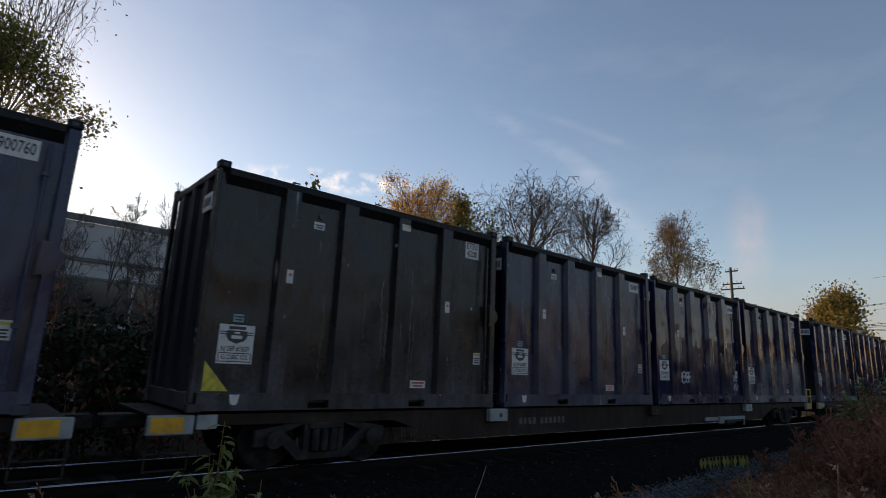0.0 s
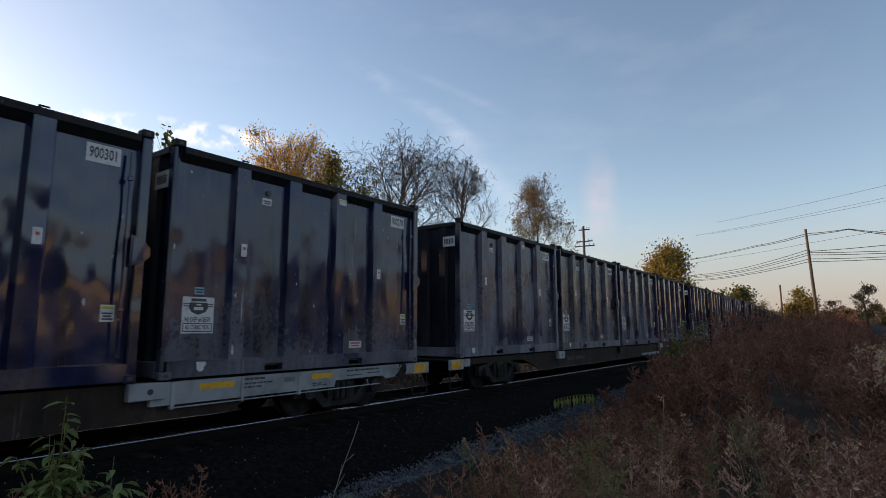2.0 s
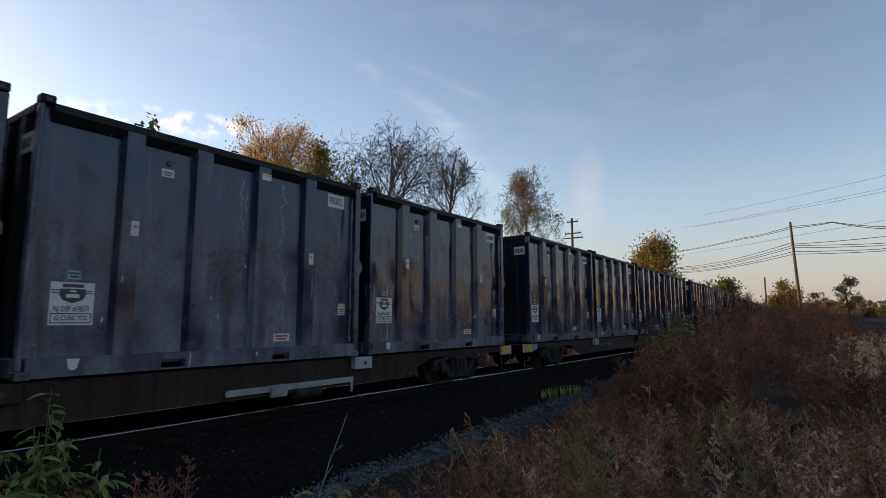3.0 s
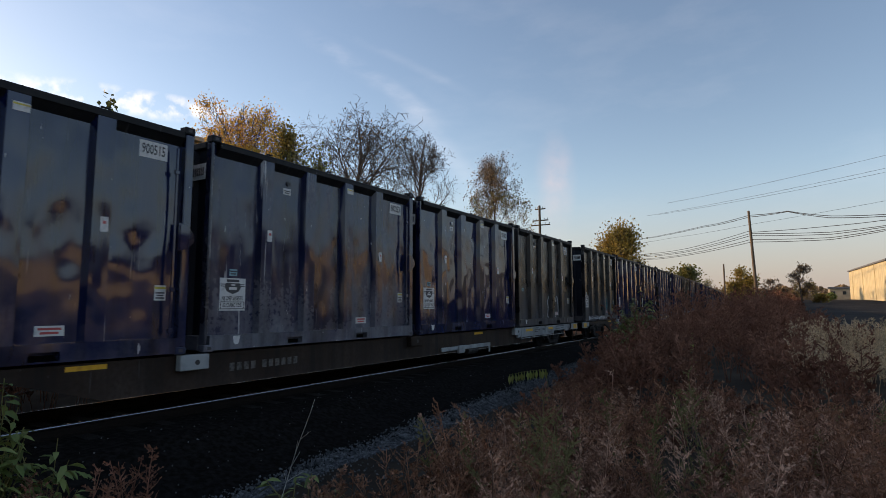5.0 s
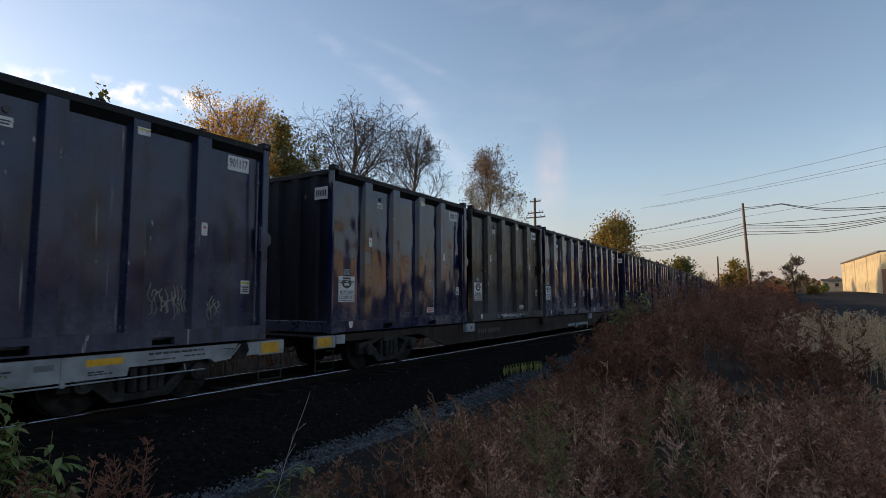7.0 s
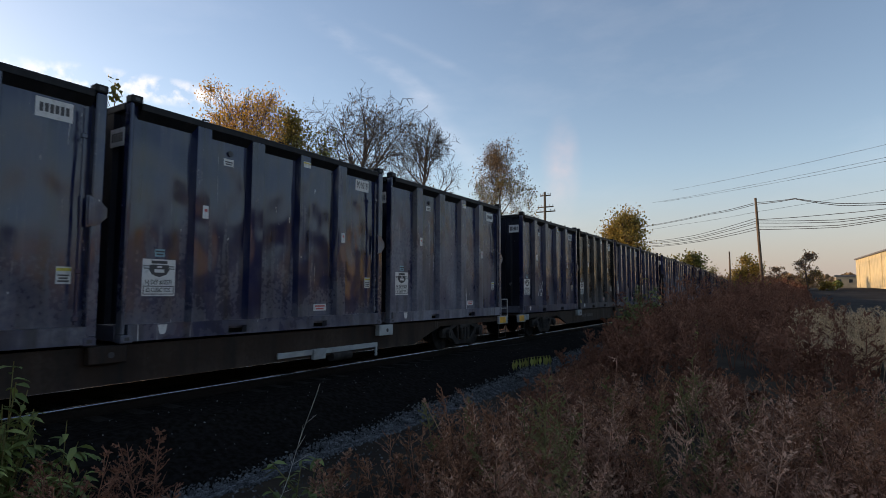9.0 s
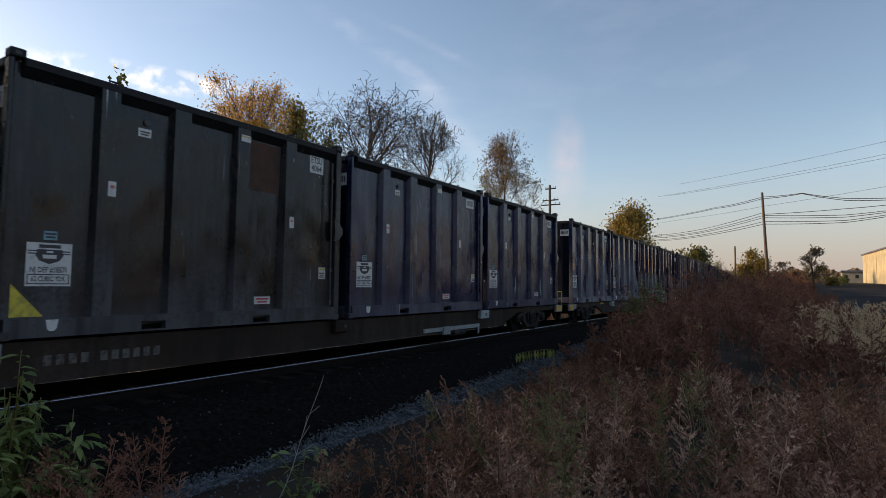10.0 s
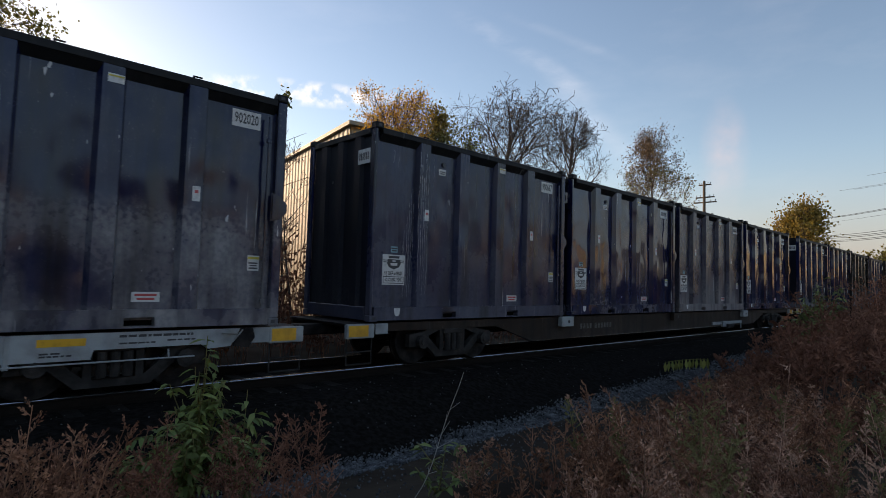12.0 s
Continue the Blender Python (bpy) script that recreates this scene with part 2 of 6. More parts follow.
    _, dents = noise_at((1, 1.4, 0.9), 1.1, 1.0, 0, 1, 21.0)
    _, fine = noise_at((1, 1, 1), 30.0, 4.0, 0, 1)
    both = n.new("ShaderNodeMath")
    both.operation = "MULTIPLY_ADD"
    both.inputs[1].default_value = 0.004
    l.new(fine, both.inputs[0])
    l.new(dents, both.inputs[2])
    bp = n.new("ShaderNodeBump")
    bp.inputs["Strength"].default_value, bp.inputs["Distance"].default_value = 0.6, 0.10
    l.new(both.outputs[0], bp.inputs["Height"])
    l.new(bp.outputs["Normal"], b.inputs["Normal"])
    return m


BLUES = [painted_steel("blue_container_paint", c, d, g, k, s, w, q) for c, d, g, k, s, w, q in (
    ((0.004, 0.010, 0.050), (0.108, 0.120, 0.147), 0.07, 0.22, 1.0, 0.8, 0.6), ((0.006, 0.012, 0.050), (0.140, 0.145, 0.170), 0.11, 0.9, 2.0, 1.0, 0.52),
    ((0.008, 0.013, 0.046), (0.178, 0.162, 0.166), 0.24, 1.5, 3.0, 0.9, 0.5), ((0.006, 0.012, 0.052), (0.130, 0.135, 0.161), 0.11, 0.75, 4.0, 1.0, 0.52),
    ((0.010, 0.014, 0.042), (0.200, 0.180, 0.179), 0.28, 1.7, 5.0, 0.8, 0.5), ((0.004, 0.010, 0.052), (0.119, 0.125, 0.147), 0.08, 0.35, 6.0, 1.0, 0.55))]
BLUES.append(painted_steel("dusty_blue_container_paint", (0.004, 0.009, 0.046), (0.290, 0.282, 0.280), 0.13, 0.72, 11.0, 1.0, 0.34, 5.0, 1.85, 0.12))
BLUES.append(painted_steel("dusty_blue_container_paint", (0.008, 0.015, 0.058), (0.190, 0.192, 0.222), 0.18, 0.85, 12.0, 1.0, 0.45, 3.0, 2.6, 0.7))
BLUES.append(painted_steel("matte_navy_container_paint", (0.006, 0.012, 0.050), (0.085, 0.089, 0.118), 0.24, 0.7, 14.0, 0.8, 0.42, 1.4, 1.6))
BLACKS = [painted_steel("black_container_paint", (0.009, 0.0088, 0.0098), (0.074, 0.072, 0.077), 0.24, k, s, w, 0.32) for k, s, w in ((0.85, 7.0, 0.7), (1.15, 8.0, 0.8))]
# grime of the top rails, also the dark of the shade strip below
RAIL_GRIME_SHADE = painted_steel("grimy_black_top_rail", (0.010, 0.011, 0.013), (0.048, 0.048, 0.046), 0.55, 0.7, 10.0, 0.3, 0.2)
# grimy end paint, coloured darker for the shade in the gaps between containers
END_SHADE_GRIME = painted_steel("sooty_end_paint", (0.006, 0.008, 0.016), (0.034, 0.036, 0.044), 0.5, 0.8, 13.0, 0.2, 0.15)
SILL = painted_steel("brown_car_paint", (0.022, 0.013, 0.009), (0.050, 0.036, 0.028), 0.6, 0.9, 9.0, 0.10, 0.2)
BARE_WOODS = material("leafless_woods", (0.060, 0.056, 0.054), (0.10, 0.088, 0.078), 0.1, 0.9, vary=0.3, island=True, spec=0.12)
TEAL = material("teal_spray_paint", (0.05, 0.19, 0.23), (0.03, 0.11, 0.13), 6, 0.6)
OCHRE = material("ochre_spray_paint", (0.30, 0.24, 0.06), (0.18, 0.14, 0.05), 6, 0.6)
LABEL_BLUE = material("blue_label", (0.20, 0.38, 0.44), (0.14, 0.28, 0.33), 14, 0.5)
RUST = material("bare_rusty_primer", (0.075, 0.032, 0.018), (0.045, 0.022, 0.014), 6, 0.8, 0, 0.2)
SILL_MARK = material("faded_marking", (0.12, 0.11, 0.10), (0.04, 0.035, 0.03), 16, 0.8)
CAST = material("dusty_cast_steel", (0.018, 0.016, 0.015), (0.045, 0.041, 0.038), 5, 0.75, 0.0, 0.3, spec=0.2)
IRON = material("dark_iron", (0.012, 0.011, 0.011), (0.035, 0.03, 0.028), 6, 0.65, 0.3, 0.3, spec=0.12)
GREY_PAINT = material("pale_grey_paint", (0.30, 0.325, 0.33), (0.16, 0.165, 0.165), 3, 0.55, 0, 0.15, 30, vary=0.1, low=0.45, high=0.75)
WHITE = material("sticker_white", (0.60, 0.60, 0.585), (0.36, 0.36, 0.35), 14, 0.5, low=0.5, high=0.8)
POCKET_SHADE = material("unlit_steel_pocket", (0.004, 0.004, 0.004), (0.008, 0.008, 0.008), 6, 1.0, spec=0.0)
INK = material("sticker_black", (0.03, 0.03, 0.035), None, 5, 0.5)
YELLOW = material("reflective_yellow", (0.72, 0.38, 0.02), (0.5, 0.25, 0.02), 12, 0.4, low=0.5, high=0.8)
DULL_REFLECTOR = material("soiled_reflective_orange", (0.70, 0.36, 0.02), (0.48, 0.24, 0.02), 7, 0.5, low=0.4, high=0.75)
TAN_SPRAY = material("tan_spray_paint", (0.42, 0.37, 0.28), (0.20, 0.18, 0.15), 6, 0.6)
SAFETY = material("safety_yellow", (0.62, 0.52, 0.05), (0.4, 0.32, 0.05), 12, 0.5)
RED = material("sticker_red", (0.45, 0.06, 0.06), None, 5, 0.5)
RAIL = material("rail_steel", (0.014, 0.010, 0.008), (0.010, 0.0075, 0.006), 20, 0.8, 0.0, spec=0.1)
RAIL_TOP = material("polished_rail_head", (0.40, 0.40, 0.41), (0.28, 0.28, 0.29), 20, 0.25, 1.0)
TIE = material("creosoted_wood", (0.009, 0.0075, 0.0065), (0.018, 0.015, 0.0125), 8, 0.85, 0, 0.4, 30, vary=0.25, spec=0.12)
# ballast colour deepened to near-black for the shade under the train
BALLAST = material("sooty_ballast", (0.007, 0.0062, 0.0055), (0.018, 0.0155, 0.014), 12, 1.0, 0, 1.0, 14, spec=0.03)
STONE = material("grey_ballast_stone", (0.07, 0.072, 0.075), (0.18, 0.182, 0.184), 9, 0.9, 0, 0.4, 60, vary=0.5, island=True, spec=0.12)
TWIG = material("bleached_dead_twig", (0.50, 0.46, 0.40), (0.38, 0.34, 0.29), 9, 0.8)
PAINT_WHITE = material("white_spray_paint", (0.70, 0.71, 0.72), (0.45, 0.46, 0.47), 6, 0.6)
DRIED_RUN = material("dried_pale_run", (0.34, 0.35, 0.38), (0.10, 0.105, 0.125), 9, 0.6, low=0.35, high=0.7)
SOIL = material("weedy_soil", (0.034, 0.024, 0.017), (0.075, 0.055, 0.037), 0.6, 0.95, 0, 0.8, 6, spec=0.12)
ASPHALT = material("worn_asphalt", (0.030, 0.028, 0.027), (0.050, 0.046, 0.043), 0.4, 1.0, 0, 0.6, 30, spec=0.05)
WEED = material("dry_mugwort", (0.28, 0.14, 0.092), (0.66, 0.395, 0.27), 3.2, 0.9, vary=0.45, island=True, translucent=0.12, spec=0.12)
WEED_BROWN = material("brown_mugwort", (0.22, 0.10, 0.058), (0.44, 0.22, 0.13), 3.2, 0.9, vary=0.45, island=True, translucent=0.12, spec=0.12)
WEED_FAR = material("reddish_dry_weeds", (0.172, 0.074, 0.047), (0.33, 0.157, 0.10), 0.8, 0.9, vary=0.3, island=True, translucent=0.15, spec=0.12)
OLIVE = material("olive_weeds", (0.20, 0.18, 0.07), (0.27, 0.23, 0.10), 0.8, 0.85, vary=0.2, island=True, translucent=0.3, spec=0.12)
STRAW = material("straw_grass", (0.62, 0.43, 0.25), (0.78, 0.60, 0.40), 0.8, 0.85, vary=0.35, island=True, translucent=0.3, spec=0.12)
LEAF_GREEN = material("green_leaf", (0.14, 0.19, 0.045), (0.25, 0.27, 0.08), 3, 0.5, vary=0.4, island=True, translucent=0.3)
LEAF_DARK = material("dark_evergreen_leaf", (0.022, 0.032, 0.012), (0.045, 0.058, 0.02), 2, 0.6, vary=0.4, island=True, translucent=0.15)
LEAF_ORANGE = material("orange_leaf", (0.66, 0.34, 0.035), (0.50, 0.34, 0.05), 0.8, 0.6, vary=0.35, island=True, translucent=0.6)
LEAF_OLIVE = material("autumn_green_leaf", (0.11, 0.13, 0.03), (0.26, 0.19, 0.04), 0.35, 0.6, vary=0.4, island=True, translucent=0.4)
LEAF_GOLD = material("golden_leaf", (0.33, 0.22, 0.045), (0.19, 0.165, 0.04), 0.4, 0.6, vary=0.4, island=True, translucent=0.45)
FROND = material("yellow_green_frond", (0.28, 0.29, 0.06), (0.36, 0.33, 0.09), 6, 0.6, vary=0.25, island=True, translucent=0.35)
FIELD = material("dry_grass_field", (0.40, 0.335, 0.285), (0.21, 0.172, 0.14), 0.16, 0.95, 0, 0.8, 3, spec=0.12)
LEAF_BROWN = material("russet_leaf", (0.19, 0.12, 0.065), (0.28, 0.19, 0.09), 0.8, 0.65, vary=0.4, island=True, translucent=0.3)
BARK = material("bark", (0.075, 0.06, 0.05), (0.15, 0.125, 0.105), 5, 0.9, 0, 0.6, 25, spec=0.12)
POLE_WOOD = material("weathered_pole_wood", (0.11, 0.075, 0.045), (0.18, 0.13, 0.085), 3, 0.85, 0, 0.3, 20, stretch_z=0.15)
WIRE = material("black_cable", (0.02, 0.02, 0.022), None, 5, 0.6)
CREAM = material("cream_metal_siding", (0.64, 0.52, 0.29), (0.52, 0.42, 0.235), 0.7, 0.6, 0, 0.1, 10)
BEIGE = material("beige_corrugated_siding", (0.38, 0.31, 0.21), (0.30, 0.245, 0.165), 0.8, 0.6)
PALE = material("pale_grey_siding", (0.50, 0.51, 0.52), (0.40, 0.41, 0.42), 0.6, 0.7, 0, 0.2, 10)
DARK_GLASS = material("dark_window_glass", (0.03, 0.035, 0.04), None, 4, 0.12)
BRICK = material("red_brick_wall", (0.25, 0.11, 0.07), (0.32, 0.16, 0.10), 2.5, 0.9, 0, 0.3, 12)
ROOFING = material("grey_roofing", (0.12, 0.12, 0.125), (0.18, 0.18, 0.18), 1.5, 0.8)


# ---- mesh helpers ----
def part(name, bm, mat, parent=None, label=""):
    me = bpy.data.meshes.new(name)
    bm.normal_update()
    bm.to_mesh(me)
    bm.free()
    for one in (mat if isinstance(mat, (list, tuple)) else [mat]):
        me.materials.append(one)
    ob = new(name, me)
    if parent:
        ob.parent = parent
    if label:
        ob["label"] = label
    return ob


def mesh_part(name, verts, faces, mat, parent=None, label="", smooth=False):
    me = bpy.data.meshes.new(name)
    me.from_pydata(verts, [], faces)
    me.materials.append(mat)
    if smooth:
        me.polygons.foreach_set("use_smooth", [True] * len(me.polygons))
    me.update()
    ob = new(name, me)
    if parent:
        ob.parent = parent
    if label:
        ob["label"] = label
    return ob


def box(bm, x0, x1, y0, y1, z0, z1, bevel=0.0, mat=0):
    r = bmesh.ops.create_cube(bm, size=1.0)
    vs = r["verts"]
    for v in vs:
        v.co = ((x0 + x1) / 2 + v.co.x * (x1 - x0), (y0 + y1) / 2 + v.co.y * (y1 - y0), (z0 + z1) / 2 + v.co.z * (z1 - z0))
    fs = {f for v in vs for f in v.link_faces}
    for f in fs:
        f.material_index = mat
    if bevel:
        es = list({e for v in vs for e in v.link_edges})
        bmesh.ops.bevel(bm, geom=es, offset=bevel, segments=1, affect="EDGES", profile=0.5)
    return vs


def cyl(bm, a, b, r0, r1=None, seg=10, mat=0):
    a, b = Vector(a), Vector(b)
    r1 = r0 if r1 is None else r1
    d = b - a
    m = Matrix.Translation((a + b) / 2) @ d.to_track_quat("Z", "Y").to_matrix().to_4x4()
    r = bmesh.ops.create_cone(bm, cap_ends=True, segments=seg, radius1=r0, radius2=r1, depth=d.length, matrix=m)
    for f in {f for v in r["verts"] for f in v.link_faces}:
        f.material_index = mat


def prism(bm, pts, y0, y1):
    """Extrudes a closed x-z outline from y0 to y1."""
    a = [bm.verts.new((x, y0, z)) for x, z in pts]
    b = [bm.verts.new((x, y1, z)) for x, z in pts]
    n = len(pts)
    bm.faces.new(a)
    bm.faces.new(b[::-1])
    for i in range(n):
        bm.faces.new((a[i], b[i], b[(i + 1) % n], a[(i + 1) % n]))


def slab_mesh(bm, pts, z0, z1):
    """Extrudes a closed x-y outline from z0 to z1."""
    a = [bm.verts.new((x, y, z0)) for x, y in pts]
    b = [bm.verts.new((x, y, z1)) for x, y in pts]
    n = len(pts)
    bm.faces.new(a[::-1])
    bm.faces.new(b)
    for i in range(n):
        bm.faces.new((a[i], a[(i + 1) % n], b[(i + 1) % n], b[i]))


def writing(text, size, x, y, z, parent, mat=None, name="lettering", narrow=1.0, bold=0.0):
    """Raised letters on a face that looks to +x; text runs along +y."""
    cu = bpy.data.curves.new(name, "FONT")
    cu.body, cu.size, cu.align_x, cu.align_y, cu.extrude = text, size, "CENTER", "CENTER", 0.001
    cu.resolution_u = 2
    cu.offset = bold
    cu.materials.append(mat or INK)
    ob = new(name, cu)
    ob.parent = parent
    ob.matrix_basis = pose(x, y, z, 90, 0, 90) @ Matrix.Diagonal((narrow, 1, 1, 1))
    return ob


# ---- the line of the track ----
TRACK_X = -9.57


def line_x(y):
    q = max(0.0, y - 15.0)
    q1 = min(q, 80.0)
    return TRACK_X - 0.3256 * (q1 * q1 + 2 * q1 * (q - q1)) / 1000


def line_pose(y, z=0.0):
    slope = (line_x(y + 0.5) - line_x(y - 0.5))
    return pose(line_x(y), y, z, 0, 0, math.degrees(math.atan2(-slope, 1.0)))


def smooth_step(a, b, x):
    t = min(1.0, max(0.0, (x - a) / (b - a)))
    return t * t * (3 - 2 * t)


def ground_z(x, y):
    """Ditch level beside the track, a low bank under the weeds, and a rise towards the yard."""
    off = abs(x - line_x(y))
    z = -0.75 + 0.7 * smooth_step(3.4, 6.5, x - line_x(y))
    if x > line_x(y):
        rise = 2.75 * smooth_step(18, 135, y) * smooth_step(4.5, 9.0, x - line_x(y))
        z += rise
    z += 3.2 * smooth_step(9, 34, x) * smooth_step(60, 25, y)
    z += 0.5 * smooth_step(5, 25, -(x - line_x(y)))
    if off > 4:
        z += 0.05 * noise.noise((x * 0.5, y * 0.5, 0))
    return z


def surface_z(x, y):
    """Height of the ground sheet between its grid lines."""
    i, j = math.floor(x / 1.5), math.floor(y / 2.0)
    u, v = x / 1.5 - i, y / 2.0 - j
    a, b, c, d = (ground_z((i + p) * 1.5, (j + q) * 2.0) for q in (0, 1) for p in (0, 1))
    return (a * (1 - u) + b * u) * (1 - v) + (c * (1 - u) + d * u) * v


# ---- ground ----
def build_ground():
    xs = sorted(set([-2000, -900, -400, -200, -120, -80, -60] + [x * 1.5 for x in range(-30, 24)] + [50, 70, 110, 200, 400, 900, 2000]))
    ys = sorted(set([-1500, -600, -300, -150, -80] + [y * 2.0 for y in range(-20, 80)] + [170, 190, 220, 260, 320, 450, 700, 1200, 2500]))
    verts = [(x, y, ground_z(x, y)) for y in ys for x in xs]
    w = len(xs)
    faces = [(j * w + i, j * w + i + 1, (j + 1) * w + i + 1, (j + 1) * w + i) for j in range(len(ys) - 1) for i in range(w - 1)]
    tagged(mesh_part("ground", verts, faces, SOIL, smooth=True), "dark weedy soil beside the railway line", "ground", kind="structure")


def swept(name, outline, y0, y1, mat, step=3.0, smooth=False):
    """A profile of (offset, z) points carried along the track."""
    n = int((y1 - y0) / step) + 1
    verts, faces = [], []
    m = len(outline)
    for j in range(n):
        y = y0 + (y1 - y0) * j / (n - 1)
        for o, z in outline:
            verts.append((line_x(y) + o, y, z))
    for j in range(n - 1):
        for i in range(m - 1):
            a = j * m + i
            faces.append((a, a + 1, a + m + 1, a + m))
    return mesh_part(name, verts, faces, mat, smooth=smooth)


def build_track():
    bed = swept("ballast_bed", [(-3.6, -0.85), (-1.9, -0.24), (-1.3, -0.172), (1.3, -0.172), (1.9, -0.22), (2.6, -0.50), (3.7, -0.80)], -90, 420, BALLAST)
    tagged(bed, "black ballast bed under the rails, its colour deepened for the train's shade", "ballast", kind="structure")
    head = 0.037
    for side in (-1, 1):
        c = side * 0.7545
        pts = [(c - 0.07, -0.185), (c - 0.07, -0.165), (c - 0.01, -0.145), (c - 0.01, -0.05), (c - head, -0.036), (c - head, -0.018), (c - head + 0.006, -0.006), (c - head + 0.018, 0.0),
               (c + head - 0.018, 0.0), (c + head - 0.006, -0.006), (c + head, -0.018), (c + head, -0.036), (c + 0.01, -0.05), (c + 0.01, -0.145), (c + 0.07, -0.165), (c + 0.07, -0.185)]
        rail = swept("rail", pts, -90, 420, RAIL)
        rail.data.materials.append(RAIL_TOP)
        m = len(pts) - 1
        for p in rail.data.polygons:
            if p.index % m in (5, 6, 7, 8, 9):
                p.material_index = 1
        tagged(rail, "worn steel rail with a polished head on wooden ties", "rail", group="rails of the track", kind="structure")
    bm = bmesh.new()
    box(bm, -1.3, 1.3, -0.115, 0.115, -0.33, -0.17, 0.012)
    tie = part("tie", bm, TIE)
    tagged(tie, "creosoted wooden railway tie bedded in black ballast", "railway tie", group="ties of the track", kind="structure")
    tie.matrix_basis = line_pose(-20)
    for i in range(1, 230):
        copy_thing(tie, line_pose(-20 + i * 0.55) @ pose(0, 0, 0.004 * math.sin(i * 7.3), 0, 0, 0.7 * math.sin(i * 3.1)))


def build_stones():
    """Loose pale ballast in a band along the toe of the bed, and scattered stones up the shoulder."""
    rng = np.random.default_rng(5)
    base = np.array([(1, 0, 0), (-1, 0, 0), (0, 1, 0), (0, -1, 0), (0, 0, 1), (0, 0, -1)], float)
    tri = np.array([(0, 2, 4), (2, 1, 4), (1, 3, 4), (3, 0, 4), (2, 0, 5), (1, 2, 5), (3, 1, 5), (0, 3, 5)])
    verts, faces = [], []
    count = 0
    spots = []
    for _ in range(30000):
        y = 2.0 + 34.0 * rng.random() ** 1.6
        if noise.noise((y * 1.7, 4.0, 0)) + 0.6 * noise.noise((y * 5.0, 9.0, 0)) < rng.uniform(-0.9, 0.15):
            continue
        spots.append((max(2.85, 3.6 - 0.05 * (y - 7)) + 0.18 * noise.noise((y * 0.7, 0, 0)) + 0.27 * (rng.random() ** 1.2 - 0.5) * 2 + rng.normal(0, 0.09), y, 0.7 + rng.random() * 0.8))
    for _ in range(2500):
        y = 1.0 + 14.0 * rng.random() ** 1.3
        spots.append((3.3 + 2.6 * rng.random() ** 1.7, y, 0.4 + rng.random() * 0.7))
    for _ in range(520):
        y = -2.0 + 40.0 * rng.random() ** 1.4
        spots.append((rng.uniform(1.0, 3.4), y, 0.4 + rng.random() * 0.5))
    for o, y, k in spots:
        x = line_x(y) + o
        z = max(float(np.interp(o, (1.3, 1.9, 2.6, 3.7), (-0.172, -0.22, -0.50, -0.80))), surface_z(x, y))
        size = 0.0155 * k * rng.uniform(0.7, 1.4, 3)
        turn = np.array(Euler(rng.uniform(0, 6.28, 3)).to_matrix())
        verts.append((base * (1 + rng.uniform(-0.25, 0.25, (6, 1)))) * size @ turn.T + (x, y, z + 0.01))
        faces.append(tri + count)
        count += 6
    ob = mesh_part("ballast_stones", np.concatenate(verts).tolist(), np.concatenate(faces).tolist(), STONE)
    tagged(ob, "loose pale grey ballast stones along the track", "gravel", kind="stuff")


# ---- the train ----
LENGTH, HEIGHT, HALF = 6.06, 3.68, 1.22
GAP, CAR = 0.335, 27.03
FLOOR = 0.89
WALL_IN = 0.12  # how far the flat panels lie behind the ribs
SPEED = 22.24


def pierced_bar(x0, x1, ys, zs, holes):
    """A bar in cells of y and z, open where a cell is a hole."""
    bm = bmesh.new()
    grid = {(i, j, k): bm.verts.new((x, ys[i], zs[j])) for i in range(len(ys)) for j in range(len(zs)) for k, x in enumerate((x0, x1))}
    cells = {(i, j) for i in range(len(ys) - 1) for j in range(len(zs) - 1)} - holes
    for i, j in cells:
        bm.faces.new([grid[q] for q in ((i, j, 1), (i + 1, j, 1), (i + 1, j + 1, 1), (i, j + 1, 1))])
        bm.faces.new([grid[q] for q in ((i, j, 0), (i, j + 1, 0), (i + 1, j + 1, 0), (i + 1, j, 0))])
        for (di, dj), (a, b) in {(-1, 0): ((i, j + 1), (i, j)), (1, 0): ((i + 1, j), (i + 1, j + 1)), (0, -1): ((i, j), (i + 1, j)), (0, 1): ((i + 1, j + 1), (i, j + 1))}.items():
            if (i + di, j + dj) not in cells:
                bm.faces.new((grid[(*a, 0)], grid[(*b, 0)], grid[(*b, 1)], grid[(*a, 1)]))
    return bm


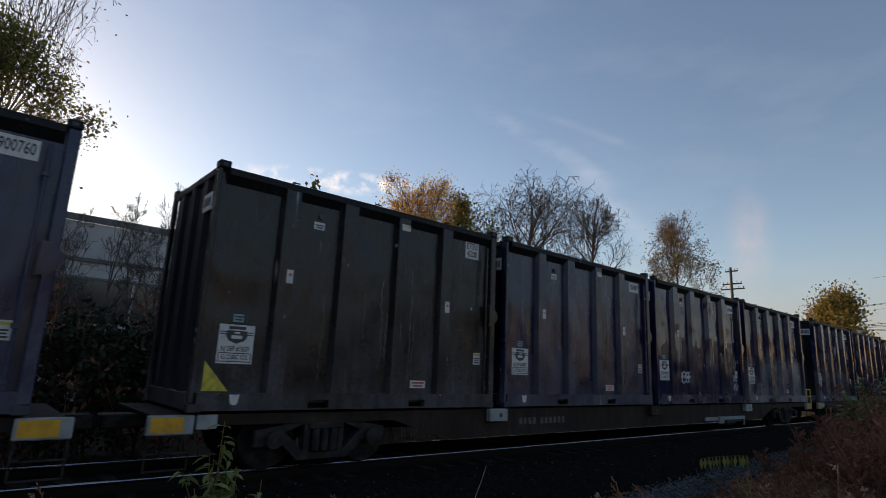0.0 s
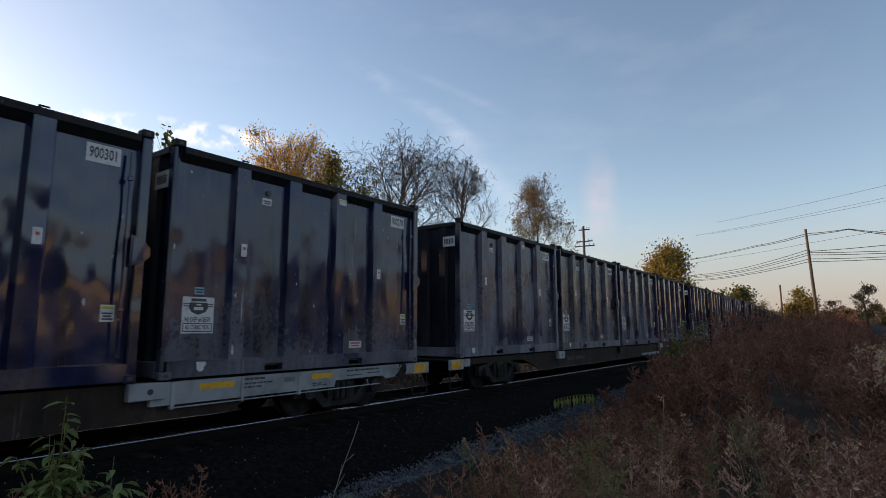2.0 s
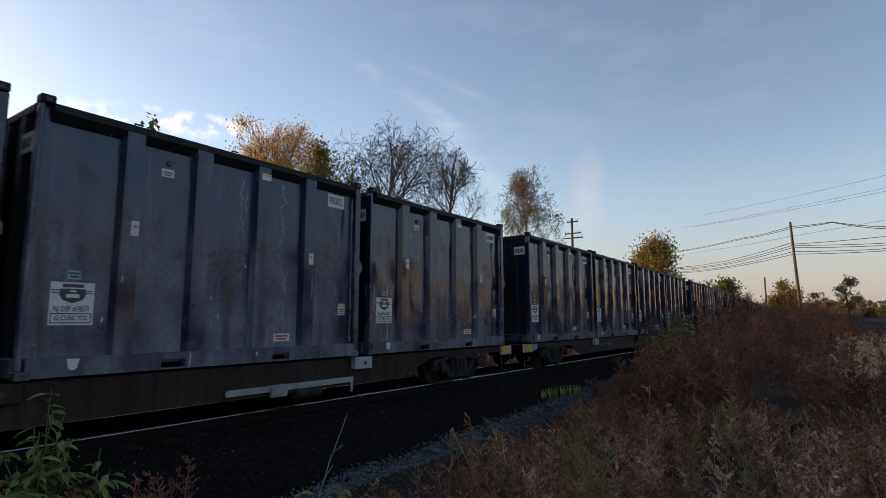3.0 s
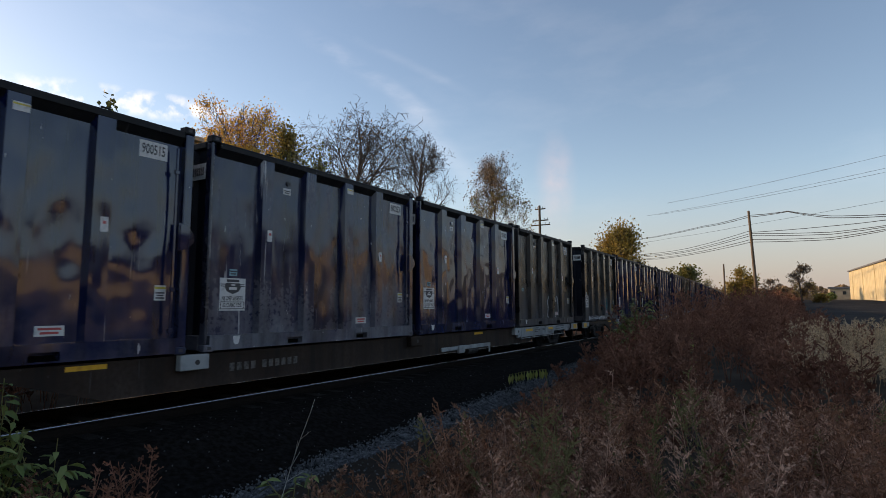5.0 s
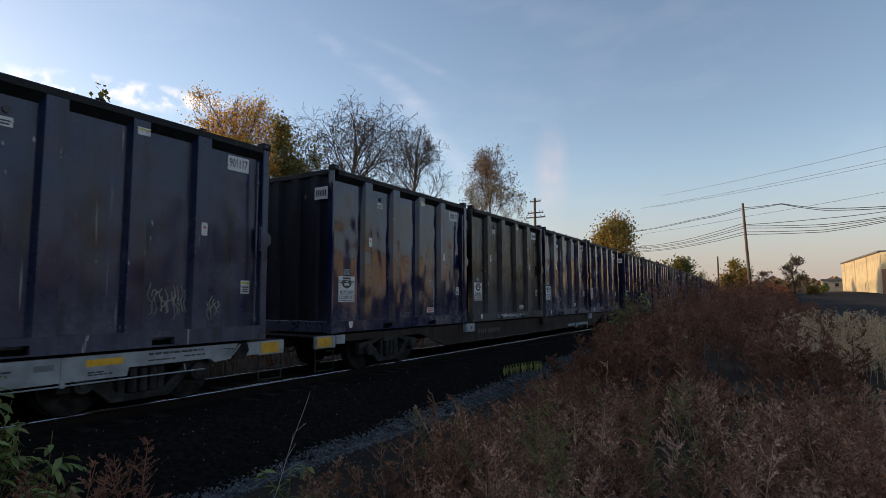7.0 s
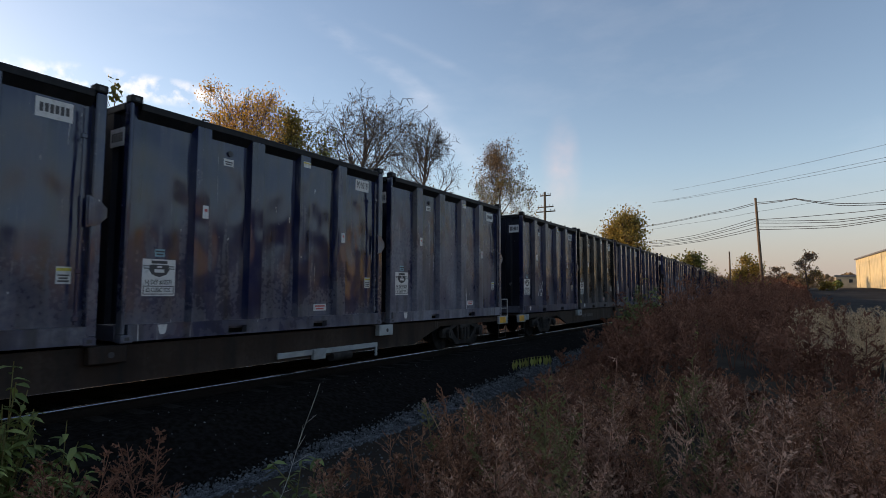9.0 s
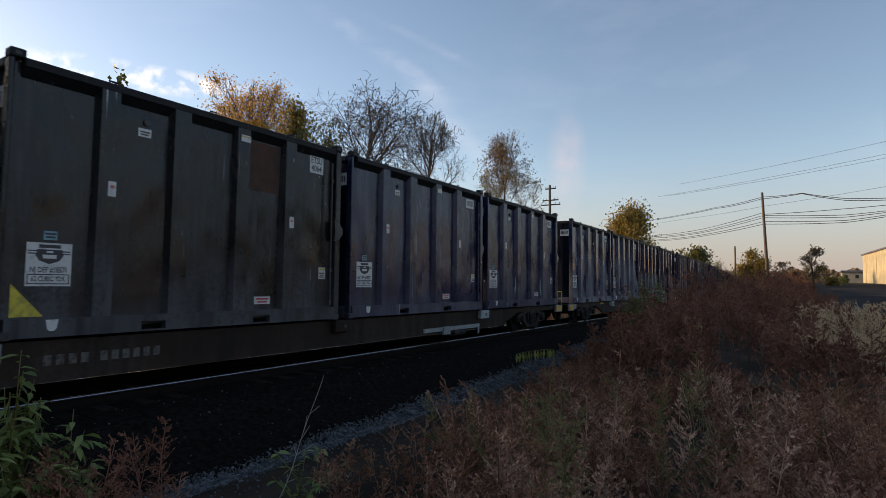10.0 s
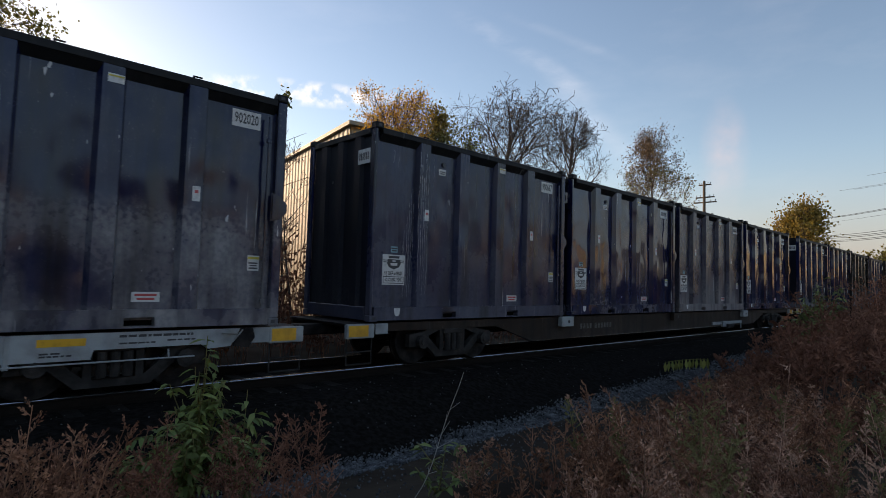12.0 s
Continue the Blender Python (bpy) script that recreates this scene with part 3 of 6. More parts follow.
def container_master(paint, name="waste_container"):
    root = new(name)
    h = LENGTH / 2
    wall = HALF - WALL_IN
    bm = bmesh.new()  # open-topped tub with thick walls
    box(bm, -wall, wall, -h + 0.075, h - 0.075, 0.12, HEIGHT - 0.06)
    bm.faces.ensure_lookup_table()
    lid = max(bm.faces, key=lambda q: q.calc_center_median().z)
    bmesh.ops.inset_individual(bm, faces=[lid], thickness=0.05)
    bmesh.ops.translate(bm, verts=list(lid.verts), vec=(0, 0, -HEIGHT + 0.4))
    # the near end wall gets the shade-darkened paint
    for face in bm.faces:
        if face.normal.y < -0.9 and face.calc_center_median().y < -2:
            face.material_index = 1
    part("shell", bm, [paint, END_SHADE_GRIME], root)
    bm = bmesh.new()
    box(bm, -wall + 0.06, wall - 0.06, -h + 0.13, h - 0.13, HEIGHT - 0.16, HEIGHT - 0.12)
    part("cover", bm, INK, root, "dark sheet cover inside the top rails")
    # hat ribs on both sides
    for side in (1, -1):
        for k, (y, w) in enumerate(((-1.78, 0.15), (-0.66, 0.16), (0.52, 0.15), (1.62, 0.15))):
            bm = bmesh.new()
            pts = [(y - w - 0.03, wall * side), (y - w + 0.02, HALF * side - 0.004 * side), (y + w - 0.02, HALF * side - 0.004 * side), (y + w + 0.03, wall * side)]
            a = [bm.verts.new((x, yy, 0.26)) for yy, x in pts]
            b = [bm.verts.new((x, yy, HEIGHT - 0.145)) for yy, x in pts]
            for i in range(3):
                bm.faces.new((a[i], a[i + 1], b[i + 1], b[i]) if side > 0 else (a[i + 1], a[i], b[i], b[i + 1]))
            bm.faces.new(a[::-1] if side > 0 else a)
            bm.faces.new(b if side > 0 else b[::-1])
            part("rib", bm, paint, root)
    for x in (-0.62, 0.0, 0.62):
        bm = bmesh.new()
        y = -h
        pts = [(x - 0.15, y + 0.075), (x - 0.10, y + 0.008), (x + 0.10, y + 0.008), (x + 0.15, y + 0.075)]
        a = [bm.verts.new((p, q, 0.26)) for p, q in pts]
        b = [bm.verts.new((p, q, HEIGHT - 0.13)) for p, q in pts]
        for i in range(3):
            bm.faces.new((a[i], a[i + 1], b[i + 1], b[i]))
        part("rib", bm, END_SHADE_GRIME, root)
    # rails, posts
    for side in (1, -1):
        bm = bmesh.new()
        box(bm, side * (HALF - 0.14), side * HALF, -h + 0.17, h - 0.17, HEIGHT - 0.15, HEIGHT - 0.03, 0.012)
        part("top_rail", bm, RAIL_GRIME_SHADE, root)
        for y in (-1.75, -0.1, 1.6) if side > 0 else ():
            bm = bmesh.new()
            cyl(bm, (HALF - 0.05, y - 0.05, HEIGHT - 0.032), (HALF - 0.05, y - 0.05, HEIGHT + 0.01), 0.016, seg=6)
            cyl(bm, (HALF - 0.05, y - 0.06, HEIGHT + 0.004), (HALF - 0.05, y + 0.07, HEIGHT + 0.004), 0.014, seg=6)
            part("cover_hook", bm, RAIL_GRIME_SHADE, root)
        bm = bmesh.new()  # sloping dark strip from rail to wall, added for the shade under the rail
        prism(bm, [(side * (HALF - 0.015), HEIGHT - 0.152), (side * (wall + 0.002), HEIGHT - 0.27), (side * (wall + 0.002), HEIGHT - 0.152)], -h + 0.17, h - 0.17)
        bmesh.ops.recalc_face_normals(bm, faces=list(bm.faces))
        part("rail_haunch", bm, RAIL_GRIME_SHADE, root)
        edges = (-h + 0.10, -1.20, -0.82, 0.82, 1.20, h - 0.10)
        x0, x1 = sorted((side * (HALF - 0.13), side * (HALF - 0.002)))
        bm = pierced_bar(x0, x1, edges, (0.02, 0.045, 0.165, 0.27), {(1, 1), (3, 1)})
        part("bottom_rail", bm, paint, root)
        # near-black block in each pocket, coloured to stand for its inner shade
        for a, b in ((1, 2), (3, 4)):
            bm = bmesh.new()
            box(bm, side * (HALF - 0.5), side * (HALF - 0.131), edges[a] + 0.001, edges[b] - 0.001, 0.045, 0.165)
            part("fork_pocket", bm, POCKET_SHADE, root)
    for y0, y1 in ((-h, -h + 0.09), (h - 0.09, h)):
        bm = bmesh.new()
        box(bm, -HALF + 0.19, HALF - 0.19, y0, y1, HEIGHT - 0.15, HEIGHT - 0.03, 0.012)
        part("end_rail", bm, RAIL_GRIME_SHADE, root)
        bm = bmesh.new()
        box(bm, -HALF + 0.19, HALF - 0.19, y0, y1, 0.02, 0.27, 0.012)
        part("end_sill", bm, paint, root)
    for sx in (1, -1):
        for sy in (1, -1):
            bm = bmesh.new()
            x1, x0 = sx * HALF, sx * (HALF - 0.16)
            wide = 0.15 if sy > 0 else 0.06
            box(bm, min(x0, x1), max(x0, x1), min(sy * h, sy * (h - wide)), max(sy * h, sy * (h - wide)), 0.12, HEIGHT - 0.06, 0.015)
            part("corner_post", bm, paint, root)
            for z in (0.0, HEIGHT - 0.055):
                bm = bmesh.new()
                box(bm, min(sx * (HALF - 0.162), sx * (HALF + 0.006)), max(sx * (HALF - 0.162), sx * (HALF + 0.006)),
                    min(sy * (h + 0.004), sy * (h - 0.178)), max(sy * (h + 0.004), sy * (h - 0.178)), z, z + 0.118, 0.012)
                box(bm, min(sx * (HALF + 0.0062), sx * (HALF - 0.02)), max(sx * (HALF + 0.0072), sx * (HALF - 0.02)), sy * (h - 0.09) - 0.035, sy * (h - 0.09) + 0.035, z + 0.035, z + 0.085, mat=1)
                part("corner_casting", bm, [RAIL_GRIME_SHADE if z else paint, INK], root)
    # tailgate: hinge bar with a bulged latch on the side
    bm = bmesh.new()
    cyl(bm, (HALF + 0.012, h - 0.30, 0.3), (HALF + 0.012, h - 0.30, HEIGHT - 0.35), 0.022, seg=8)
    for z in (0.35, 1.0, 2.9):
        box(bm, HALF - 0.012, HALF + 0.04, h - 0.34, h - 0.26, z, z + 0.07, 0.008)
    part("latch_bar", bm, paint, root)
    bm = bmesh.new()
    slab = [(h - 0.22, 1.66), (h - 0.06, 1.70), (h + 0.06, 1.82), (h + 0.06, 1.95), (h - 0.06, 2.07), (h - 0.22, 2.12)]
    a = [bm.verts.new((HALF + 0.03, y, z)) for y, z in slab]
    b = [bm.verts.new((HALF - 0.02, y, z)) for y, z in slab]
    bm.faces.new(a)
    bm.faces.new(b[::-1])
    for i in range(len(slab)):
        bm.faces.new((a[i], b[i], b[(i + 1) % 6], a[(i + 1) % 6]))
    bmesh.ops.bevel(bm, geom=[e for e in bm.edges if abs(e.verts[0].co.x - e.verts[1].co.x) < 1e-6], offset=0.022, segments=2, affect="EDGES")
    part("latch", bm, paint, root)
    return root


def sticker(parent, name, y, z, w, h, mat, x=None, label=""):
    bm = bmesh.new()
    x = HALF - WALL_IN if x is None else x
    box(bm, x + 0.001, x + 0.005, y - w / 2, y + w / 2, z - h / 2, z + h / 2)
    return part(name, bm, mat, parent, label)


def bars(parent, y, z, w, h, rows, x, mat=None):
    """Plain bars that stand for small print."""
    bm = bmesh.new()
    step = h / rows
    for k in range(rows):
        zz = z + h / 2 - (k + 0.5) * step
        ww = w * (0.95 - 0.2 * (k % 2))
        box(bm, x + 0.001, x + 0.003, y - ww / 2, y + ww / 2, zz - step * 0.28, zz + step * 0.28)
    return part("small_print", bm, mat or INK, parent)


def permit_sign(root, flat):
    sign = sticker(root, "permit_sign", -2.42, 0.98, 0.54, 0.58, WHITE, flat, "white square sign with a dark shield emblem")
    bm = bmesh.new()
    rim = [(-0.15, 1.18), (0.15, 1.18), (0.165, 1.10), (0.12, 1.03), (0.0, 0.985), (-0.12, 1.03), (-0.165, 1.10)]
    a = [bm.verts.new((flat + 0.008, -2.42 + y, z)) for y, z in rim]
    b = [bm.verts.new((flat + 0.005, -2.42 + y, z)) for y, z in rim]
    bm.faces.new(a[::-1])
    for i in range(len(rim)):
        bm.faces.new((a[i], a[(i + 1) % 7], b[(i + 1) % 7], b[i]))
    box(bm, flat + 0.005, flat + 0.007, -2.42 - 0.13, -2.42 + 0.13, 1.20, 1.245)
    for z in (1.115, 1.15):
        box(bm, flat + 0.005, flat + 0.0065, -2.42 - 0.25, -2.42 + 0.25, z, z + 0.016)
    part("shield_emblem", bm, INK, sign)
    bm = bmesh.new()
    box(bm, flat + 0.008, flat + 0.010, -2.50, -2.34, 1.06, 1.11)
    box(bm, flat + 0.008, flat + 0.010, -2.46, -2.38, 1.135, 1.16)
    part("emblem_mark", bm, WHITE, sign)
    writing("NJ DEP #18571", 0.105, flat + 0.006, -2.42, 0.905, sign, narrow=0.66, bold=0.002)
    writing("62 CUBIC YDS.", 0.095, flat + 0.006, -2.42, 0.785, sign, narrow=0.66, bold=0.002)
    bm = bmesh.new()
    for z in (0.715, 0.838):
        box(bm, flat + 0.005, flat + 0.0055, -2.67, -2.17, z, z + 0.014)
    for y in (-2.67, -2.184):
        box(bm, flat + 0.005, flat + 0.0055, y, y + 0.014, 0.729, 0.838)
    part("border_line", bm, INK, sign)


def add_stickers(root, code, signed=True):
    """Labels of one container; code: the number in its white panel, or '' where it cannot be read."""
    rng = random.Random(hash_code(code, root.name))
    h, flat, ribx = LENGTH / 2, HALF - WALL_IN, HALF - 0.004
    plate = sticker(root, "number_plate", 2.40, 3.24, 0.46 if len(code) != 9 else 0.38, 0.27 if len(code) != 9 else 0.36, WHITE, flat, "white panel with black characters")
    if len(code) == 6:
        writing(code, 0.225, flat + 0.006, 2.40, 3.24, plate, narrow=0.58, bold=0.004)
    elif code:
        for k, row in enumerate(code.split()):
            writing(row, 0.19, flat + 0.006, 2.40, 3.325 - 0.165 * k, plate, narrow=0.75, bold=0.004)
    else:
        bm = bmesh.new()
        for q in range(6):
            box(bm, flat + 0.005, flat + 0.007, 2.218 + q * 0.064, 2.264 + q * 0.064, 3.18 + 0.006 * (q % 2), 3.305)
        tagged(part("small_print", bm, INK, plate), kind="stuff")
    if signed:
        permit_sign(root, flat)
    tag = sticker(root, "inspection_tag", -2.42, 1.37, 0.16, 0.12, LABEL_BLUE, flat, "small blue label")
    bars(tag, -2.42, 1.37, 0.15, 0.09, 2, flat + 0.005)
    for y, z in ((-1.72, 2.10), (1.66, 1.95)):
        s = sticker(root, "warning_label", y, z, 0.11, 0.22, WHITE, ribx, "small white warning label with a red mark")
        bars(s, y, z + 0.03, 0.05, 0.08, 1, ribx + 0.005, RED)
    s = sticker(root, "small_label", -1.22, 3.06, 0.20, 0.13, WHITE, flat)
    bars(s, -1.22, 3.05, 0.16, 0.08, 2, flat + 0.005)
    bm = bmesh.new()
    cyl(bm, (flat, -1.20, 3.22), (flat + 0.03, -1.20, 3.22), 0.05, seg=12)
    part("vent_cap", bm, WHITE if code in ("901485", "902020") else INK, root)
    s = sticker(root, "rib_label", 0.55, 3.36, 0.2, 0.12, WHITE, ribx)
    bars(s, 0.55, 3.39, 0.2, 0.04, 1, ribx + 0.005, SAFETY)
    s = sticker(root, "warning_plate", 2.62, 0.98, 0.19, 0.24, WHITE, flat, "white plate with a yellow band")
    bars(s, 2.62, 1.06, 0.19, 0.07, 1, flat + 0.005, SAFETY)
    bars(s, 2.62, 0.94, 0.15, 0.12, 3, flat + 0.005)
    if rng.random() < 0.75:
        s = sticker(root, "red_white_label", 1.10, 0.44, 0.36, 0.14, WHITE, flat, "white label with red print")
        bars(s, 1.10, 0.44, 0.30, 0.11, 2, flat + 0.005, RED)
    bm = bmesh.new()
    pts = [(-2.47, 0.25), (-2.32, 0.25), (-2.34, 0.13), (-2.37, 0.10), (-2.42, 0.10), (-2.45, 0.13)]
    a = [bm.verts.new((HALF + 0.002, y, z)) for y, z in pts]
    b = [bm.verts.new((HALF - 0.001, y, z)) for y, z in pts]
    bm.faces.new(a[::-1])
    for i in range(6):
        bm.faces.new((a[i], a[(i + 1) % 6], b[(i + 1) % 6], b[i]))
    part("white_patch", bm, WHITE, root)
    bm = bmesh.new()
    box(bm, 0.66, 1.05, -h - 0.002, -h + 0.0075, 2.98, 3.26)
    s = part("end_number_plate", bm, WHITE, root)
    bm = bmesh.new()
    for k in range(6):
        box(bm, 0.70 + k * 0.055, 0.735 + k * 0.055, -h - 0.005, -h - 0.0025, 3.05, 3.19)
    part("small_print", bm, INK, s)


def drip(root, y, z0, z1, seed, wide=0.016, wander=0.05, x=None):
    """A pale run of dried liquid down the wall: a thin ribbon of uneven width."""
    rng = random.Random(seed)
    x = (HALF - WALL_IN if x is None else x) + 0.002
    n = max(10, int((z0 - z1) / 0.035))
    verts, faces = [], []
    c, w = y, wide * 0.2
    for i in range(n + 1):
        z = z0 + (z1 - z0) * i / n
        c += rng.uniform(-1, 1) * wander * 0.35 + (y - c) * 0.08
        w += (wide * 0.55 * rng.uniform(0.1, 1.0) * (1 - 0.6 * i / n) - w) * 0.35
        verts += [(x, c - w, z), (x, c + w, z)]
    for i in range(n):
        if rng.random() < 0.96:
            faces.append((2 * i, 2 * i + 2, 2 * i + 3, 2 * i + 1))
    mesh_part("dried_run", verts, faces, DRIED_RUN, root, "white dried run down the wall")


RIB_X = HALF - 0.004
DRIPS = {(-4, 2): ((0.10, 3.3, 1.9, 0.04, 0.08), (1.0, 3.3, 0.5, 0.05, 0.16), (0.22, 3.0, 1.2, 0.014, 0.06), (1.1, 1.6, 0.4, 0.03, 0.05)),
         (-6, 3): ((2.45, 3.02, 1.0, 0.05, 0.05), (2.52, 2.6, 0.6, 0.018, 0.05)),
         (4, 0): tuple((-2.18 + 0.055 * q, 2.6 - 0.28 * abs(q - 3), 0.45 + 0.1 * (q % 2), 0.02, 0.02) for q in range(5)) + tuple((-1.92 + 0.056 * q, 3.35 - 0.25 * (q % 3), 0.5 + 0.2 * (q % 2), 0.026, 0.015, RIB_X) for q in range(5))
         + ((-2.5, 3.3, 3.05, 0.03, 0.05), (-2.35, 3.2, 2.95, 0.025, 0.05), (-2.6, 2.1, 1.9, 0.02, 0.05), (-1.45, 3.3, 2.7, 0.016, 0.05), (-0.2, 3.2, 2.2, 0.014, 0.04), (1.2, 2.9, 1.3, 0.016, 0.05), (1.1, 2.4, 0.9, 0.014, 0.04), (1.32, 1.6, 0.8, 0.012, 0.04)),
         (-6, 0): ((0.85, 2.6, 0.5, 0.016, 0.03), (0.93, 1.6, 0.6, 0.010, 0.03), (-1.0, 1.9, 0.4, 0.012, 0.03), (0.20, 2.3, 0.7, 0.016, 0.05), (0.30, 1.7, 0.5, 0.02, 0.05), (-0.2, 2.0, 1.2, 0.012, 0.03)),
         (-2, 2): ((1.25, 3.3, 0.5, 0.010, 0.03), (0.9, 1.5, 0.9, 0.016, 0.03)),
         (2, 3): ((-0.12, 3.25, 2.2, 0.03, 0.06), (-0.18, 1.9, 0.7, 0.022, 0.05), (1.2, 2.9, 2.5, 0.02, 0.05)), (1, 3): ((0.1, 2.6, 1.9, 0.014, 0.04), (-1.1, 2.4, 2.0, 0.014, 0.04)), (0, 2): ((1.0, 3.2, 2.1, 0.016, 0.05), (0.0, 2.8, 1.4, 0.012, 0.04)),
         (3, 1): ((-0.3, 2.2, 1.4, 0.012, 0.03), (1.0, 2.0, 1.0, 0.012, 0.03)),
         (-6, 1): ((0.95, 3.2, 1.5, 0.035, 0.10), (1.15, 2.8, 1.2, 0.025, 0.08), (0.1, 3.2, 2.4, 0.016, 0.04), (-2.3, 2.0, 1.6, 0.016, 0.03)), (-2, 1): ((-2.3, 2.0, 1.5, 0.016, 0.04), (-2.2, 2.5, 2.2, 0.018, 0.03), (-1.25, 2.1, 1.8, 0.014, 0.03))}


def corner_triangle(root):
    flat = HALF - 0.002
    bm = bmesh.new()
    pts = [(-2.84, 0.02 + 0.27), (-2.46, 0.02 + 0.27), (-2.84, 0.72)]
    a = [bm.verts.new((flat - WALL_IN + 0.006, y, z)) for y, z in pts]
    b = [bm.verts.new((flat - WALL_IN + 0.002, y, z)) for y, z in pts]
    bm.faces.new(a)
    bm.faces.new(b[::-1])
    for i in range(3):
        bm.faces.new((a[i], b[i], b[(i + 1) % 3], a[(i + 1) % 3]))
    part("corner_mark", bm, SAFETY, root, "yellow triangular corner mark")


def scrawl(root, y, z, w, h, seed, mat=None, x=None, strokes=5):
    """Loose spray-paint strokes that spell nothing."""
    rng = random.Random(seed)
    for k in range(strokes):
        cu = bpy.data.curves.new("graffiti_stroke", "CURVE")
        cu.dimensions, cu.bevel_depth, cu.bevel_resolution = "3D", 0.009, 0
        sp = cu.splines.new("BEZIER")
        sp.bezier_points.add(4)
        for i, p in enumerate(sp.bezier_points):
            cy = y - w / 2 + w * (k + 0.5) / strokes + rng.uniform(-0.5, 0.5) * w / strokes * 1.6
            p.co = ((x or HALF - WALL_IN + 0.005), cy, z + h * (i / 4 - 0.5) * rng.choice((1, 0.6)) + rng.uniform(-0.15, 0.15) * h)
            p.handle_left_type = p.handle_right_type = "AUTO"
        cu.materials.append(mat or PAINT_WHITE)
        ob = new("graffiti_stroke", cu)
        ob.parent = root


def paint_stroke(root, pts):
    """One brush stroke of white paint along (y, z) points on the flat wall."""
    cu = bpy.data.curves.new("graffiti_stroke", "CURVE")
    cu.dimensions, cu.bevel_depth, cu.bevel_resolution = "3D", 0.016, 0
    sp = cu.splines.new("BEZIER")
    sp.bezier_points.add(len(pts) - 1)
    for p, (y, z) in zip(sp.bezier_points, pts):
        p.co = (HALF - WALL_IN + 0.004, y, z)
        p.handle_left_type = p.handle_right_type = "AUTO"
    cu.materials.append(PAINT_WHITE)
    new("graffiti_stroke", cu).parent = root


def bubble_tag(y, z, count):
    """Rounded outlines side by side, like a sprayed tag that spells nothing."""
    loops = []
    for q in range(count):
        c, r = y + 0.21 * q, 0.115 + 0.02 * (q % 2)
        loops.append(tuple((c + r * math.cos(t * 0.7854 + 0.4 * q), z + 1.35 * r * math.sin(t * 0.7854 + 0.4 * q) * (0.8 + 0.2 * (t % 2))) for t in range(9)))
        loops.append(((c - 0.04, z + 0.06), (c + 0.01, z - 0.02), (c + 0.05, z + 0.05)))
    return tuple(loops)


STROKES = {(-6, 2): bubble_tag(-1.45, 0.80, 4), (-2, 3): (((0.24, 1.15), (0.10, 0.95), (0.14, 0.65), (0.06, 0.40), (0.10, 0.30), (0.22, 0.34)), ((0.10, 0.68), (0.20, 0.70)), ((0.80, 0.32), (0.84, 0.55), (0.78, 0.80), (0.90, 1.15), (1.02, 0.95), (1.14, 1.17), (1.28, 0.9), (1.30, 0.36)), ((0.86, 0.31), (1.0, 0.33)))}
SCRAWLS = {(-6, 2): (-1.55, 0.92, 0.2, 0.36), (0, 2): (-1.3, 0.75, 1.2, 0.5), (2, 0): (-1.25, 0.85, 0.75, 0.6), (-1, 0): (1.0, 0.85, 0.8, 0.5)}


MORE_SCRAWLS = [((-1, 0), (1.0, 0.80, 0.62, 0.75), TEAL, None, 13), ((-1, 0), (2.2, 0.62, 0.55, 0.35), OCHRE, None, 11), ((-6, 2), (2.5, 0.85, 0.34, 0.26), PAINT_WHITE, None, 5), ((-6, 2), (2.5, 0.55, 0.38, 0.24), PAINT_WHITE, None, 6), ((-1, 0), (-1.6, 0.15, 1.9, 0.13), PAINT_WHITE, HALF + 0.004, 14), ((-1, 0), (0.1, 0.15, 1.2, 0.13), PAINT_WHITE, HALF + 0.004, 9),
                ((-1, 0), (2.2, 0.62, 0.6, 0.4), OCHRE, None, 6), ((-1, 3), (1.2, 0.72, 0.80, 0.48), TAN_SPRAY, None, 15), ((-1, 3), (1.95, 0.62, 0.26, 0.36), TAN_SPRAY, None, 5), ((0, 1), (0.0, 0.15, 2.4, 0.12), PAINT_WHITE, HALF + 0.004, 12)]


def hash_code(code, extra):
    return sum((i + 1) * ord(c) for i, c in enumerate(code + extra))


